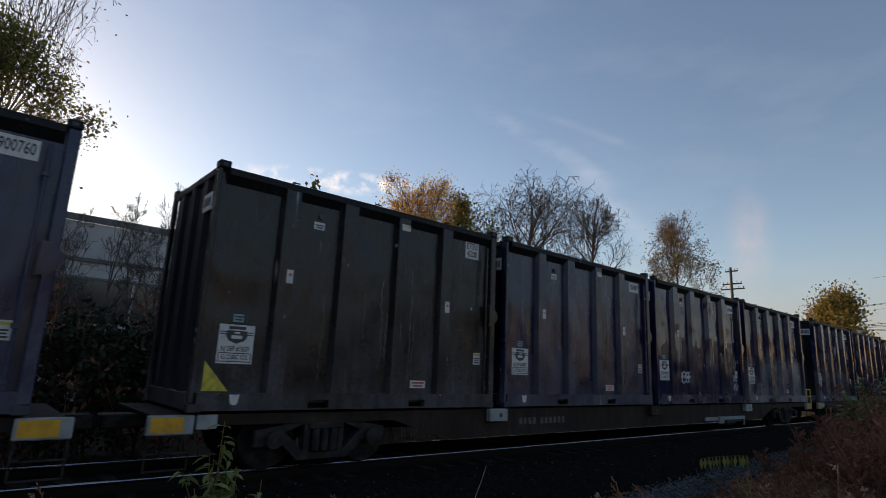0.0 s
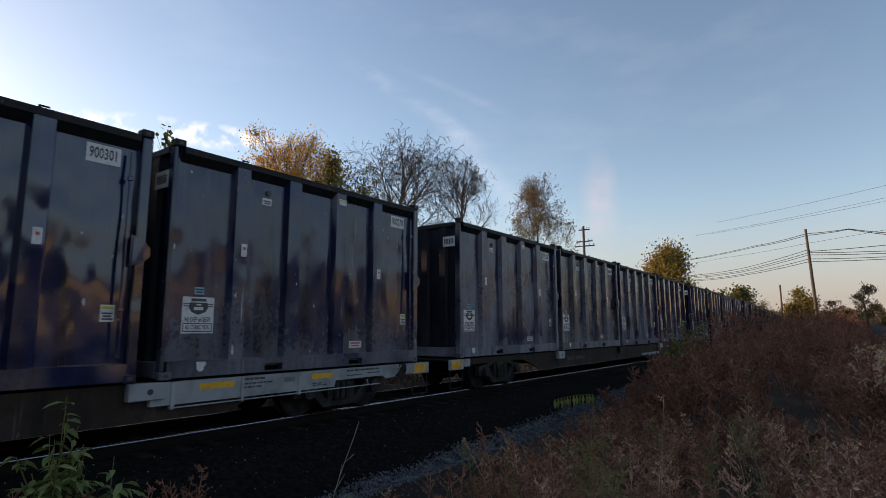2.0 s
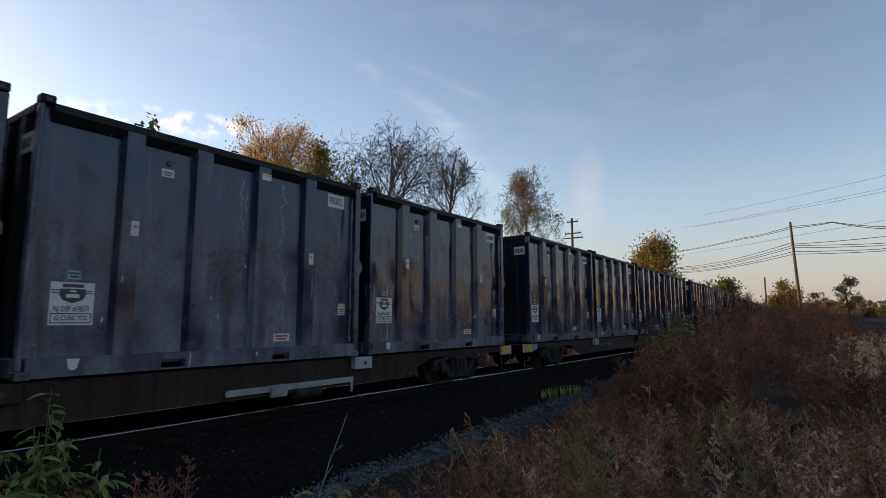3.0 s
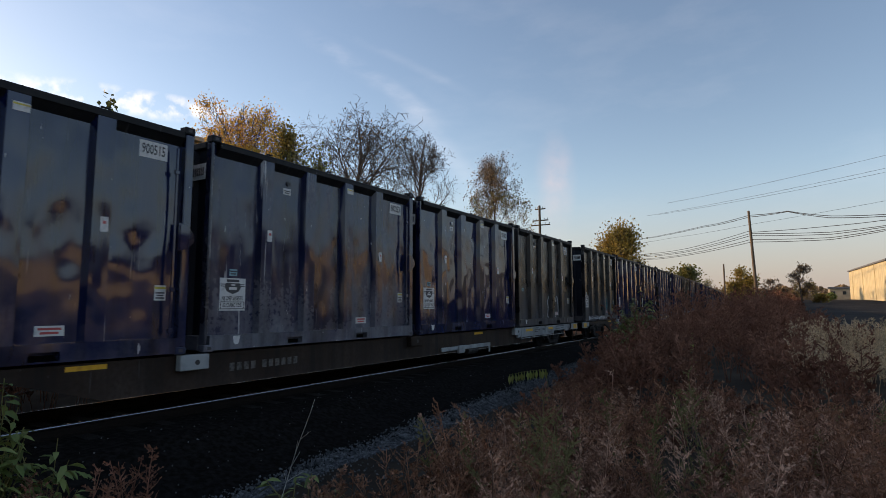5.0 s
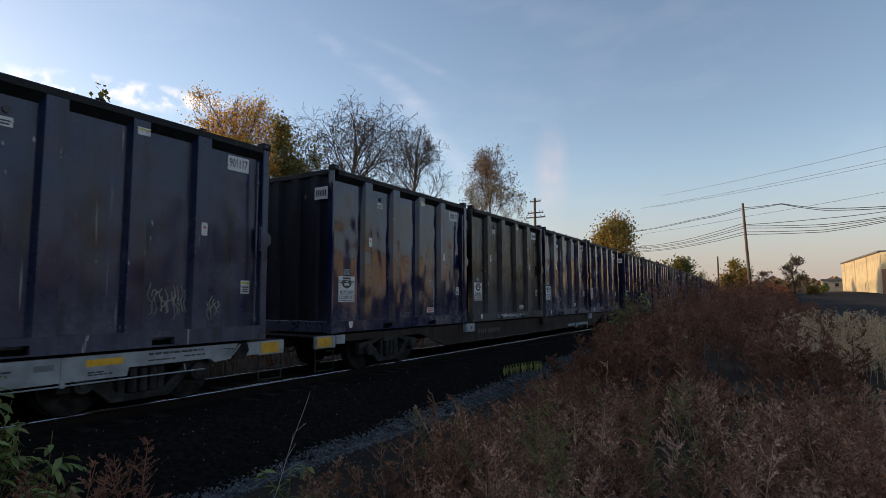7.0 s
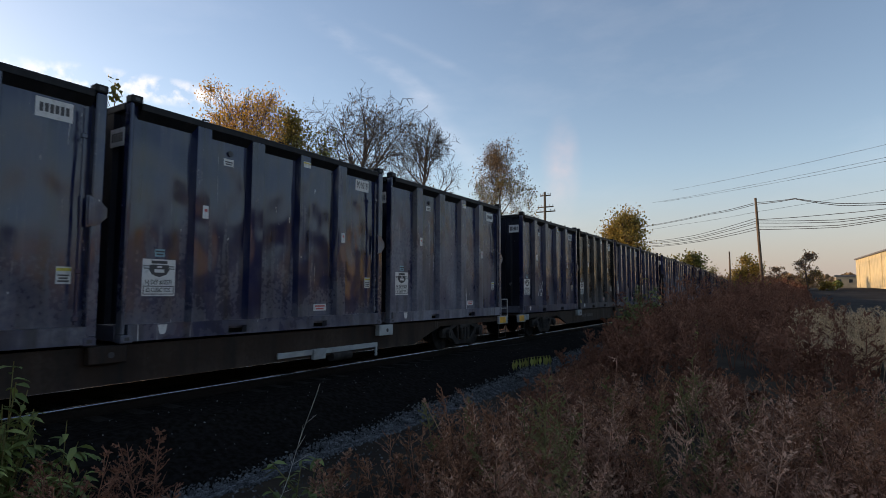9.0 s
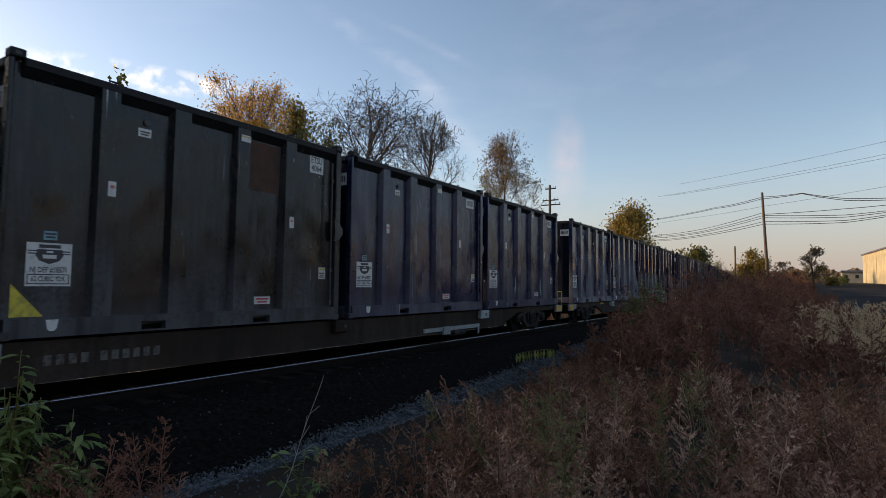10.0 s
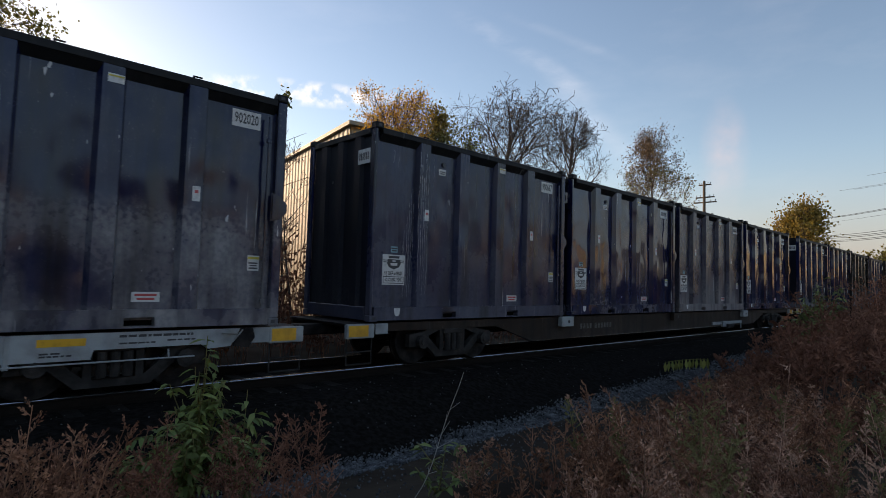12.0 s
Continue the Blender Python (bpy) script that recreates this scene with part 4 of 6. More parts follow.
def bogie(parent, y):
    root = new("bogie")
    root.parent = parent
    root.location = (0, y, 0)
    for side in (1, -1):
        bm = bmesh.new()
        x0, x1 = sorted((side * 0.93, side * 1.06))
        # cast side frame: an arch between the axle boxes with two slanted windows and one for the springs
        outer = [(-1.18, 0.36), (-1.18, 0.60), (-0.80, 0.66), (-0.45, 0.80), (0.45, 0.80), (0.80, 0.66), (1.18, 0.60), (1.18, 0.36), (1.02, 0.36), (0.78, 0.42), (0.45, 0.13), (-0.45, 0.13), (-0.78, 0.42), (-1.02, 0.36)]
        holes = ([(-0.70, 0.56), (-0.36, 0.68), (-0.36, 0.26)], [(0.70, 0.56), (0.36, 0.26), (0.36, 0.68)], [(-0.26, 0.62), (0.26, 0.62), (0.26, 0.24), (-0.26, 0.24)])
        rim = []
        for loop in (outer, *holes):
            vs = [bm.verts.new((x0, yy, z)) for yy, z in loop]
            rim += [bm.edges.new((vs[i], vs[(i + 1) % len(vs)])) for i in range(len(vs))]
        bmesh.ops.triangle_fill(bm, use_beauty=True, edges=rim)
        made = bmesh.ops.extrude_face_region(bm, geom=list(bm.faces))
        bmesh.ops.translate(bm, verts=[g for g in made["geom"] if isinstance(g, bmesh.types.BMVert)], vec=(x1 - x0, 0, 0))
        bmesh.ops.recalc_face_normals(bm, faces=list(bm.faces))
        part("side_frame", bm, CAST, root)
        bm = bmesh.new()
        for yy in (-0.16, 0.0, 0.16):
            cyl(bm, (side * 1.075, yy, 0.26), (side * 1.075, yy, 0.60), 0.065, seg=10)
        box(bm, min(side * 1.04, side * 1.12), max(side * 1.04, side * 1.12), -0.3, 0.3, 0.60, 0.70, 0.015)
        part("spring_set", bm, CAST, root)
        for yy in (-0.89, 0.89):
            bm = bmesh.new()
            cyl(bm, (side * 0.90, yy, 0.46), (side * 1.17, yy, 0.46), 0.13, seg=14)
            cyl(bm, (side * 1.17, yy, 0.46), (side * 1.19, yy, 0.46), 0.07, seg=10)
            part("axle_box", bm, CAST, root)
            bm = bmesh.new()
            cyl(bm, (side * 0.69, yy, 0.46), (side * 0.82, yy, 0.46), 0.46, 0.455, seg=28)
            cyl(bm, (side * 0.66, yy, 0.46), (side * 0.69, yy, 0.46), 0.49, 0.485, seg=28)
            part("wheel", bm, IRON, root)
    bm = bmesh.new()
    box(bm, -1.0, 1.0, -0.18, 0.18, 0.42, 0.62, 0.02)
    part("bolster", bm, IRON, root)
    for yy in (-0.89, 0.89):
        bm = bmesh.new()
        cyl(bm, (-0.7, yy, 0.46), (0.7, yy, 0.46), 0.08, seg=10)
        part("axle", bm, IRON, root)
    return root


def railcar_master(pale_end, handrail):
    """A low spine car for four containers. y = 0 at the near end of its first container."""
    root = new("container_railcar")
    span = 4 * LENGTH + 3 * GAP
    for side in (1, -1):
        bm = bmesh.new()  # deep side sill, shallow over the bogies
        x0, x1 = sorted((side * 1.02, side * 1.10))
        pts = [(-0.35, 0.70), (3.6, 0.70), (4.9, 0.30), (span - 4.9, 0.30), (span - 3.6, 0.70), (span + 0.35, 0.70), (span + 0.35, 0.86), (-0.35, 0.86)]
        a = [bm.verts.new((x1, y, z)) for y, z in pts]
        b = [bm.verts.new((x0, y, z)) for y, z in pts]
        bm.faces.new(a)
        bm.faces.new(b[::-1])
        for i in range(len(pts)):
            bm.faces.new((a[i], b[i], b[(i + 1) % len(pts)], a[(i + 1) % len(pts)]))
        part("side_sill", bm, SILL, root, "dark brown grimy steel side sill")
    bm = bmesh.new()
    box(bm, -1.0, 1.0, -0.35, span + 0.35, 0.80, 0.855)
    part("deck", bm, SILL, root)
    bm = bmesh.new()
    box(bm, -0.2, 0.2, -0.85, span + 0.85, 0.60, 0.795, 0.02)
    part("centre_sill", bm, IRON, root)
    bogie(root, 2.25)
    bogie(root, span - 2.25)
    for k in range(1, 4):
        y = k * (LENGTH + GAP) - GAP / 2
        for side in (1, -1):
            bm = bmesh.new()
            box(bm, min(side * 1.101, side * 1.24), max(side * 1.101, side * 1.24), y - 0.26, y + 0.26, 0.62, 0.868, 0.012)
            ped = part("pedestal", bm, GREY_PAINT if k != 2 else SILL, root, "grey steel container pedestal with a round hole" if k != 2 else "")
            bm = bmesh.new()
            cyl(bm, (side * 1.2405, y + 0.04, 0.74), (side * 1.243, y + 0.04, 0.74), 0.045, seg=12)
            part("pedestal_hole", bm, INK, ped)
    for end, y in ((-1, -0.18), (1, span + 0.18)):
        bm = bmesh.new()
        box(bm, 1.105, 1.20, y - 0.30, y + 0.30, 0.60, 0.86, 0.015)
        s = part("end_step_box", bm, GREY_PAINT, root)
        bm = bmesh.new()
        box(bm, 1.201, 1.206, y - 0.26, y + 0.16, 0.635, 0.835)
        part("reflector_panel", bm, DULL_REFLECTOR, s, "dull orange reflective panel")
        bm = bmesh.new()
        for yy in (y - 0.27, y + 0.27):
            cyl(bm, (1.15, yy, 0.13), (1.15, yy, 0.62), 0.014, seg=6)
        cyl(bm, (1.15, y - 0.27, 0.14), (1.15, y + 0.27, 0.14), 0.016, seg=6)
        cyl(bm, (1.15, y - 0.27, 0.36), (1.15, y + 0.27, 0.36), 0.014, seg=6)
        part("step_ladder", bm, CAST, root)
        bm = bmesh.new()
        box(bm, -1.1, 1.1, y - 0.22, y + 0.22, 0.842, 0.858)
        part("end_platform", bm, CAST, root)
        if end < 0:
            bm = bmesh.new()
            box(bm, 1.16, 1.19, y + 0.33, y + 0.62, 0.66, 0.86, 0.012)
            part("brake_box", bm, GREY_PAINT, root)
    if handrail:
        y = span + 0.30
        bm = bmesh.new()
        cyl(bm, (1.17, y - 0.26, 0.60), (1.17, y - 0.22, 1.42), 0.018, seg=6)
        cyl(bm, (1.17, y + 0.26, 0.60), (1.17, y + 0.24, 1.42), 0.018, seg=6)
        cyl(bm, (1.17, y - 0.22, 1.42), (1.17, y + 0.24, 1.42), 0.018, seg=6)
        cyl(bm, (1.17, y - 0.24, 1.12), (1.17, y + 0.25, 1.12), 0.014, seg=6)
        part("handrail", bm, handrail, root, "yellow tubular handrail" if handrail == SAFETY else "rusty grey tubular handrail")
    if pale_end:
        y0, y1 = span - LENGTH - 0.1, span + 0.1
        bm = bmesh.new()  # cut away over the bogie, torn ragged before the end step
        pts = [(y0, 0.52), (y0 + 3.6, 0.52), (y0 + 3.63, 0.64), (y0 + 5.0, 0.645), (y0 + 5.1, 0.575), (y0 + 5.42, 0.60), (y0 + 5.48, 0.70), (y0 + 5.62, 0.86), (y0, 0.86)]
        front = [bm.verts.new((1.19, y, z)) for y, z in pts]
        rear = [bm.verts.new((1.111, y, z)) for y, z in pts]
        bm.faces.new(front)
        bm.faces.new(rear[::-1])
        for i in range(len(pts)):
            bm.faces.new((front[i], rear[i], rear[(i + 1) % len(pts)], front[(i + 1) % len(pts)]))
        bmesh.ops.recalc_face_normals(bm, faces=bm.faces)
        s = part("pale_side_sill", bm, GREY_PAINT, root, "pale grey painted side sill with orange reflectors")
        bm = bmesh.new()
        box(bm, 1.111, 1.186, y0 + 5.64, y1, 0.62, 0.86, 0.012)
        part("sill_end", bm, GREY_PAINT, root)
        # black plate filling the gap between sill and sill end
        bm = bmesh.new()
        prism_pts = [(y0 + 5.46, 0.60), (y0 + 5.70, 0.56), (y0 + 5.80, 0.72), (y0 + 5.76, 0.86), (y0 + 5.56, 0.86), (y0 + 5.50, 0.72)]
        front = [bm.verts.new((1.2, y, z)) for y, z in prism_pts]
        rear = [bm.verts.new((1.15, y, z)) for y, z in prism_pts]
        bm.faces.new(front)
        bm.faces.new(rear[::-1])
        for i in range(6):
            bm.faces.new((front[i], rear[i], rear[(i + 1) % 6], front[(i + 1) % 6]))
        bmesh.ops.recalc_face_normals(bm, faces=bm.faces)
        part("lever_guard", bm, IRON, root, "black plate in the gap at the end of the sill")
        bm = bmesh.new()
        cyl(bm, (1.215, y0 + 5.44, 0.66), (1.205, y0 + 5.60, 0.84), 0.012, seg=6)
        cyl(bm, (1.21, y0 + 5.28, 0.80), (1.21, y0 + 5.52, 0.78), 0.012, seg=6)
        part("release_lever", bm, GREY_PAINT, root)
        bm = bmesh.new()
        cyl(bm, (1.2, y0 + 0.3, 0.475), (1.2, y0 + 4.9, 0.485), 0.012, seg=6)
        cyl(bm, (1.2, y0 + 4.55, 0.485), (1.15, y0 + 4.55, 0.60), 0.010, seg=6)
        part("brake_rod", bm, GREY_PAINT, root, "thin bare brake rod under the sill")
        for y, w in ((y0 + 0.75, 0.62), (y0 + 3.02, 0.52)):
            bm = bmesh.new()
            box(bm, 1.191, 1.195, y, y + w, 0.705, 0.80)
            part("reflector_strip", bm, YELLOW, s)
        rng = random.Random(5)
        for y, w, z, tall in ((y0 + 3.92, 0.95, 0.79, 0.034), (y0 + 3.92, 0.46, 0.70, 0.022), (y0 + 4.52, 0.42, 0.72, 0.022), (y0 + 3.05, 0.22, 0.61, 0.022), (y0 + 3.05, 0.34, 0.575, 0.022), (y0 + 1.55, 0.42, 0.79, 0.034), (y0 + 1.55, 0.62, 0.72, 0.026), (y0 + 1.55, 0.36, 0.66, 0.026)):
            bm = bmesh.new()  # unreadable stencilling: short uneven bars
            at_y = y
            while at_y < y + w - 0.03:
                run = rng.uniform(0.04, 0.12)
                box(bm, 1.191, 1.1925, at_y, min(at_y + run, y + w), z, z + tall)
                at_y += run + rng.uniform(0.010, 0.022)
            part("small_print", bm, INK, s)
        bm = bmesh.new()
        box(bm, 1.191, 1.193, y0 + 2.38, y0 + 2.62, 0.70, 0.78)
        part("data_plate", bm, ROOFING, s, "dull grey data plate")
        for k in range(3):
            y = y0 + 0.3 + k * 1.2
            bm = bmesh.new()
            box(bm, 1.13, 1.205, y, y + 0.06, 0.45, 0.86, 0.005)
            part("gusset", bm, GREY_PAINT, root)
    # brake beam and rods slung low amidships
    bm = bmesh.new()
    y = 2 * (LENGTH + GAP) + (1.2 if pale_end else 3.0)
    box(bm, 1.112, 1.16, y, y + 3.0, 0.36, 0.47, 0.008)
    box(bm, 1.112, 1.20, y + 0.9, y + 1.25, 0.26, 0.48, 0.015)
    box(bm, 1.112, 1.15, y + 2.94, y + 3.0, 0.16, 0.36, 0.006)
    part("brake_gear", bm, GREY_PAINT, root, "pale grey brake gear slung under the sill")
    bm = bmesh.new()
    cyl(bm, (1.08, y + 1.5, 0.28), (1.08, y + 2.1, 0.28), 0.11, seg=14)
    part("brake_cylinder", bm, CAST, root)
    for yy in (4.35, 16.0):
        if pale_end:
            bm = bmesh.new()
            box(bm, 1.101, 1.106, yy, yy + 0.55, 0.76, 0.83)
            part("reflector_strip", bm, YELLOW, root, "orange reflective strip on the brown sill")
    y = LENGTH + GAP + 0.6
    for a, count in ((0.0, 4), (0.72, 6)):  # reporting mark and number, kept unreadable
        bm = bmesh.new()
        for q in range(count):
            box(bm, 1.1005, 1.1025, y + a + 0.155 * q, y + a + 0.155 * q + 0.10, 0.52, 0.66)
        part("number_bar", bm, SILL_MARK, root, "faded pale marking")
    return root


DARK_ONES = {(-6, 0), (-2, 3), (-1, 0), (0, 1), (2, 1), (5, 2), (6, 0), (8, 1)}
CODES = {(-7, 3): "900760", (-6, 0): "ETSU 4208", (-6, 1): "900489", (-6, 3): "901191", (-5, 0): "900460", (-5, 1): "901835", (-5, 2): "900301", (-5, 3): "900270", (-4, 0): "901233", (-4, 2): "900832",
         (-2, 0): "900515", (-2, 1): "900233", (-2, 2): "901485", (-2, 3): "ETSU 4253", (-1, 0): "ETSU 4179", (-1, 1): "900371", (-1, 2): "901913", (-1, 3): "901117", (0, 0): "900678",
         (1, 2): "901019", (2, 0): "900278", (2, 1): "ETSU 4064", (2, 2): "900757", (2, 3): "900313", (3, 0): "901866", (3, 1): "901032", (3, 2): "901607", (3, 3): "902020", (4, 0): "900667"}
SHADES = {(-7, 3): 8, (-6, 1): 8, (-6, 2): 5, (-6, 3): 6, (-5, 0): 1, (-5, 1): 5, (-5, 2): 0, (-4, 0): 7, (-4, 1): 2, (-4, 2): 7, (-2, 0): 0, (-2, 2): 0, (-1, 1): 5, (-1, 2): 0, (-1, 3): 8, (0, 0): 5, (0, 2): 3, (1, 2): 3, (1, 3): 7, (2, 0): 8, (2, 2): 8, (2, 3): 8, (3, 0): 7, (3, 1): 7, (3, 2): 6, (3, 3): 6, (4, 0): 8, (4, 1): 5}
PALE_ENDS = {-5, -2, -1, 3}
MOVERS = []


def car_start(k, t):
    """y of the near end of the first container of car k."""
    return 20.15 + k * CAR - SPEED * (t - 6.5)


def build_train():
    cars = {}
    for k in range(-7, 10):
        key = (k in PALE_ENDS, {-6: SAFETY, 2: SAFETY, 1: GREY_PAINT}.get(k))
        if key not in cars:
            root = railcar_master(*key)
            car = cars[key] = root
        else:
            car = copy_thing(cars[key], pose(0, 0, 0))
        tagged(car, "low dark-brown flat railcar carrying four waste containers" if not key[0] else "dark-brown flat railcar with a pale grey end sill under its containers", "railcar", group="railcars of the train")
        MOVERS.append((car, k, 0.0, 0.0))
    blanks = {}
    for k in range(-7, 10):
        for i in range(4):
            dark = (k, i) in DARK_ONES
            code = CODES.get((k, i), "")
            shade = (k * 5 + i * 3 + (k * i) % 4) % (2 if dark else 6)
            shade = SHADES.get((k, i), shade)
            if code or (dark, shade) not in blanks or (k, i) in SCRAWLS or (k, i) in DRIPS or (k, i) == (2, 1) or (k, i) in STROKES or (k, i) in [m[0] for m in MORE_SCRAWLS]:
                root = container_master(BLACKS[shade] if dark else BLUES[shade])
                add_stickers(root, code, (k, i) != (-2, 3))
                for q, run in enumerate(DRIPS.get((k, i), ())):
                    drip(root, *run[:3], 7 * k + 31 * i + q, *run[3:])
                for pts in STROKES.get((k, i), ()):
                    paint_stroke(root, pts)
                if (k, i) == (2, 1):
                    sticker(root, "rusty_patch", 1.07, 2.93, 0.70, 0.92, RUST, None, "square of bare rusty primer")
                if (k, i) in ((-6, 0), (2, 1)):
                    corner_triangle(root)
                for where, spot, mat, x, count in MORE_SCRAWLS:
                    if where == (k, i):
                        scrawl(root, *spot, 10 * k + i + count, mat, x, count)
                if (k, i) in SCRAWLS:
                    scrawl(root, *SCRAWLS[(k, i)], 10 * k + i, TEAL if (k, i) == (-1, 0) else None)
                elif not code and (k, i) not in DRIPS and (k, i) != (2, 1) and (k, i) not in STROKES and (k, i) not in [m[0] for m in MORE_SCRAWLS]:
                    blanks[(dark, shade)] = root
            else:
                root = copy_thing(blanks[(dark, shade)], pose(0, 0, 0))
            tagged(root, "grimy black ribbed steel waste container on a railcar" if dark else "dark blue ribbed steel waste container, scuffed and dusty", "container", group="waste containers on the train")
            MOVERS.append((root, k, LENGTH / 2 + i * (LENGTH + GAP), FLOOR))


def motions():
    for thing, k, offset, z in MOVERS:
        rows = []
        for j in range(13):
            t = float(j)
            y = car_start(k, t) + offset
            if offset == 0.0:
                half = 2 * LENGTH + 1.5 * GAP
                slope = line_x(y + half + 9) - line_x(y + half - 9)
                yaw = math.degrees(math.atan2(-slope, 18.0))
                rows.append((t, pose(line_x(y + half), y + half, 0, 0, 0, yaw) @ pose(0, -half, 0)))
            else:
                rows.append((t, line_pose(y, z)))
        walk(thing, rows)


# ---- plants ----
def scatter_mesh(name, verts, faces4, mats, mat_index=None, parent=None):
    """One mesh from a vertex array and a quad array."""
    me = bpy.data.meshes.new(name)
    nv, nf = len(verts), len(faces4)
    me.vertices.add(nv)
    me.vertices.foreach_set("co", np.asarray(verts, np.float32).ravel())
    me.loops.add(nf * 4)
    me.loops.foreach_set("vertex_index", np.asarray(faces4, np.int32).ravel())
    me.polygons.add(nf)
    me.polygons.foreach_set("loop_start", np.arange(0, nf * 4, 4, dtype=np.int32))
    for m in mats:
        me.materials.append(m)
    if mat_index is not None:
        me.polygons.foreach_set("material_index", np.asarray(mat_index, np.int32))
    me.update(calc_edges=True)
    ob = new(name, me)
    if parent:
        ob.parent = parent
    return ob


def leaf_quads(centres, along, size, rng, narrow=0.45):
    """A pointed leaf (a kite of four corners) at each centre, along the given ways."""
    n = len(centres)
    side = np.cross(along, rng.normal(size=(n, 3)))
    side /= np.linalg.norm(side, axis=1, keepdims=True) + 1e-9
    s = np.asarray(size).reshape(-1, 1)
    a = centres - along * s * 0.5
    b = centres + side * s * narrow * 0.5
    c = centres + along * s * 0.5
    d = centres - side * s * narrow * 0.5
    v = np.stack([a, b, c, d], 1).reshape(-1, 3)
    f = np.arange(n * 4).reshape(-1, 4)
    return v, f


def blades(base, way, size, rng, wide=0.42):
    """Broad leaves folded along the midrib, arching down towards the tip."""
    n = len(base)
    side = np.cross(way, (0, 0, 1.0)) + rng.normal(0, 0.25, (n, 3))
    side /= np.linalg.norm(side, axis=1, keepdims=True) + 1e-9
    up = np.cross(side, way)
    s = np.asarray(size).reshape(-1, 1)
    sag = np.array((0, 0, -1.0)) * s * rng.uniform(0.05, 0.3, (n, 1))
    m1 = base + way * s * 0.32
    m2 = base + way * s * 0.66 + sag * 0.4
    tip = base + way * s * 0.98 + sag
    w1, w2, lift = side * s * wide * 0.5, side * s * wide * 0.38, up * s * 0.07
    v = np.stack([base, m1 + w1 + lift, m1, m1 - w1 + lift, m2 + w2 + lift, m2, m2 - w2 + lift, tip], 1).reshape(-1, 3)
    o = np.arange(n)[:, None] * 8
    f = np.concatenate([o + np.array(q) for q in ((0, 1, 2, 3), (3, 2, 5, 6), (2, 1, 4, 5), (6, 5, 4, 7))], 0)
    return v, f


def stem_quads(p0, p1, r0, r1):
    """A thin three-sided stalk between each pair of points."""
    n = len(p0)
    d = p1 - p0
    d /= np.linalg.norm(d, axis=1, keepdims=True) + 1e-9
    u = np.cross(d, np.tile((0.3, 0.9, 0.2), (n, 1)))
    u /= np.linalg.norm(u, axis=1, keepdims=True) + 1e-9
    w = np.cross(d, u)
    ring = []
    for k in range(3):
        c, s = math.cos(k * 2.0944), math.sin(k * 2.0944)
        o = u * c + w * s
        ring.append(p0 + o * np.reshape(r0, (-1, 1)))
        ring.append(p1 + o * np.reshape(r1, (-1, 1)))
    v = np.stack(ring, 1).reshape(-1, 3)
    base = np.arange(n)[:, None] * 6
    f = np.concatenate([base + np.array(q) for q in ((0, 2, 3, 1), (2, 4, 5, 3), (4, 0, 1, 5))], 0)
    return v, f


def sliver_quads(p0, p1, r0, r1):
    """A single narrow blade between each pair of points, for stalks of a few millimetres."""
    d = p1 - p0
    u = np.cross(d, np.tile((0.35, -0.55, 0.4), (len(p0), 1)))
    u /= np.linalg.norm(u, axis=1, keepdims=True) + 1e-9
    v = np.stack([p0 - u * np.reshape(r0, (-1, 1)), p0 + u * np.reshape(r0, (-1, 1)), p1 + u * np.reshape(r1, (-1, 1)), p1 - u * np.reshape(r1, (-1, 1))], 1).reshape(-1, 3)
    return v, np.arange(len(p0) * 4).reshape(-1, 4)


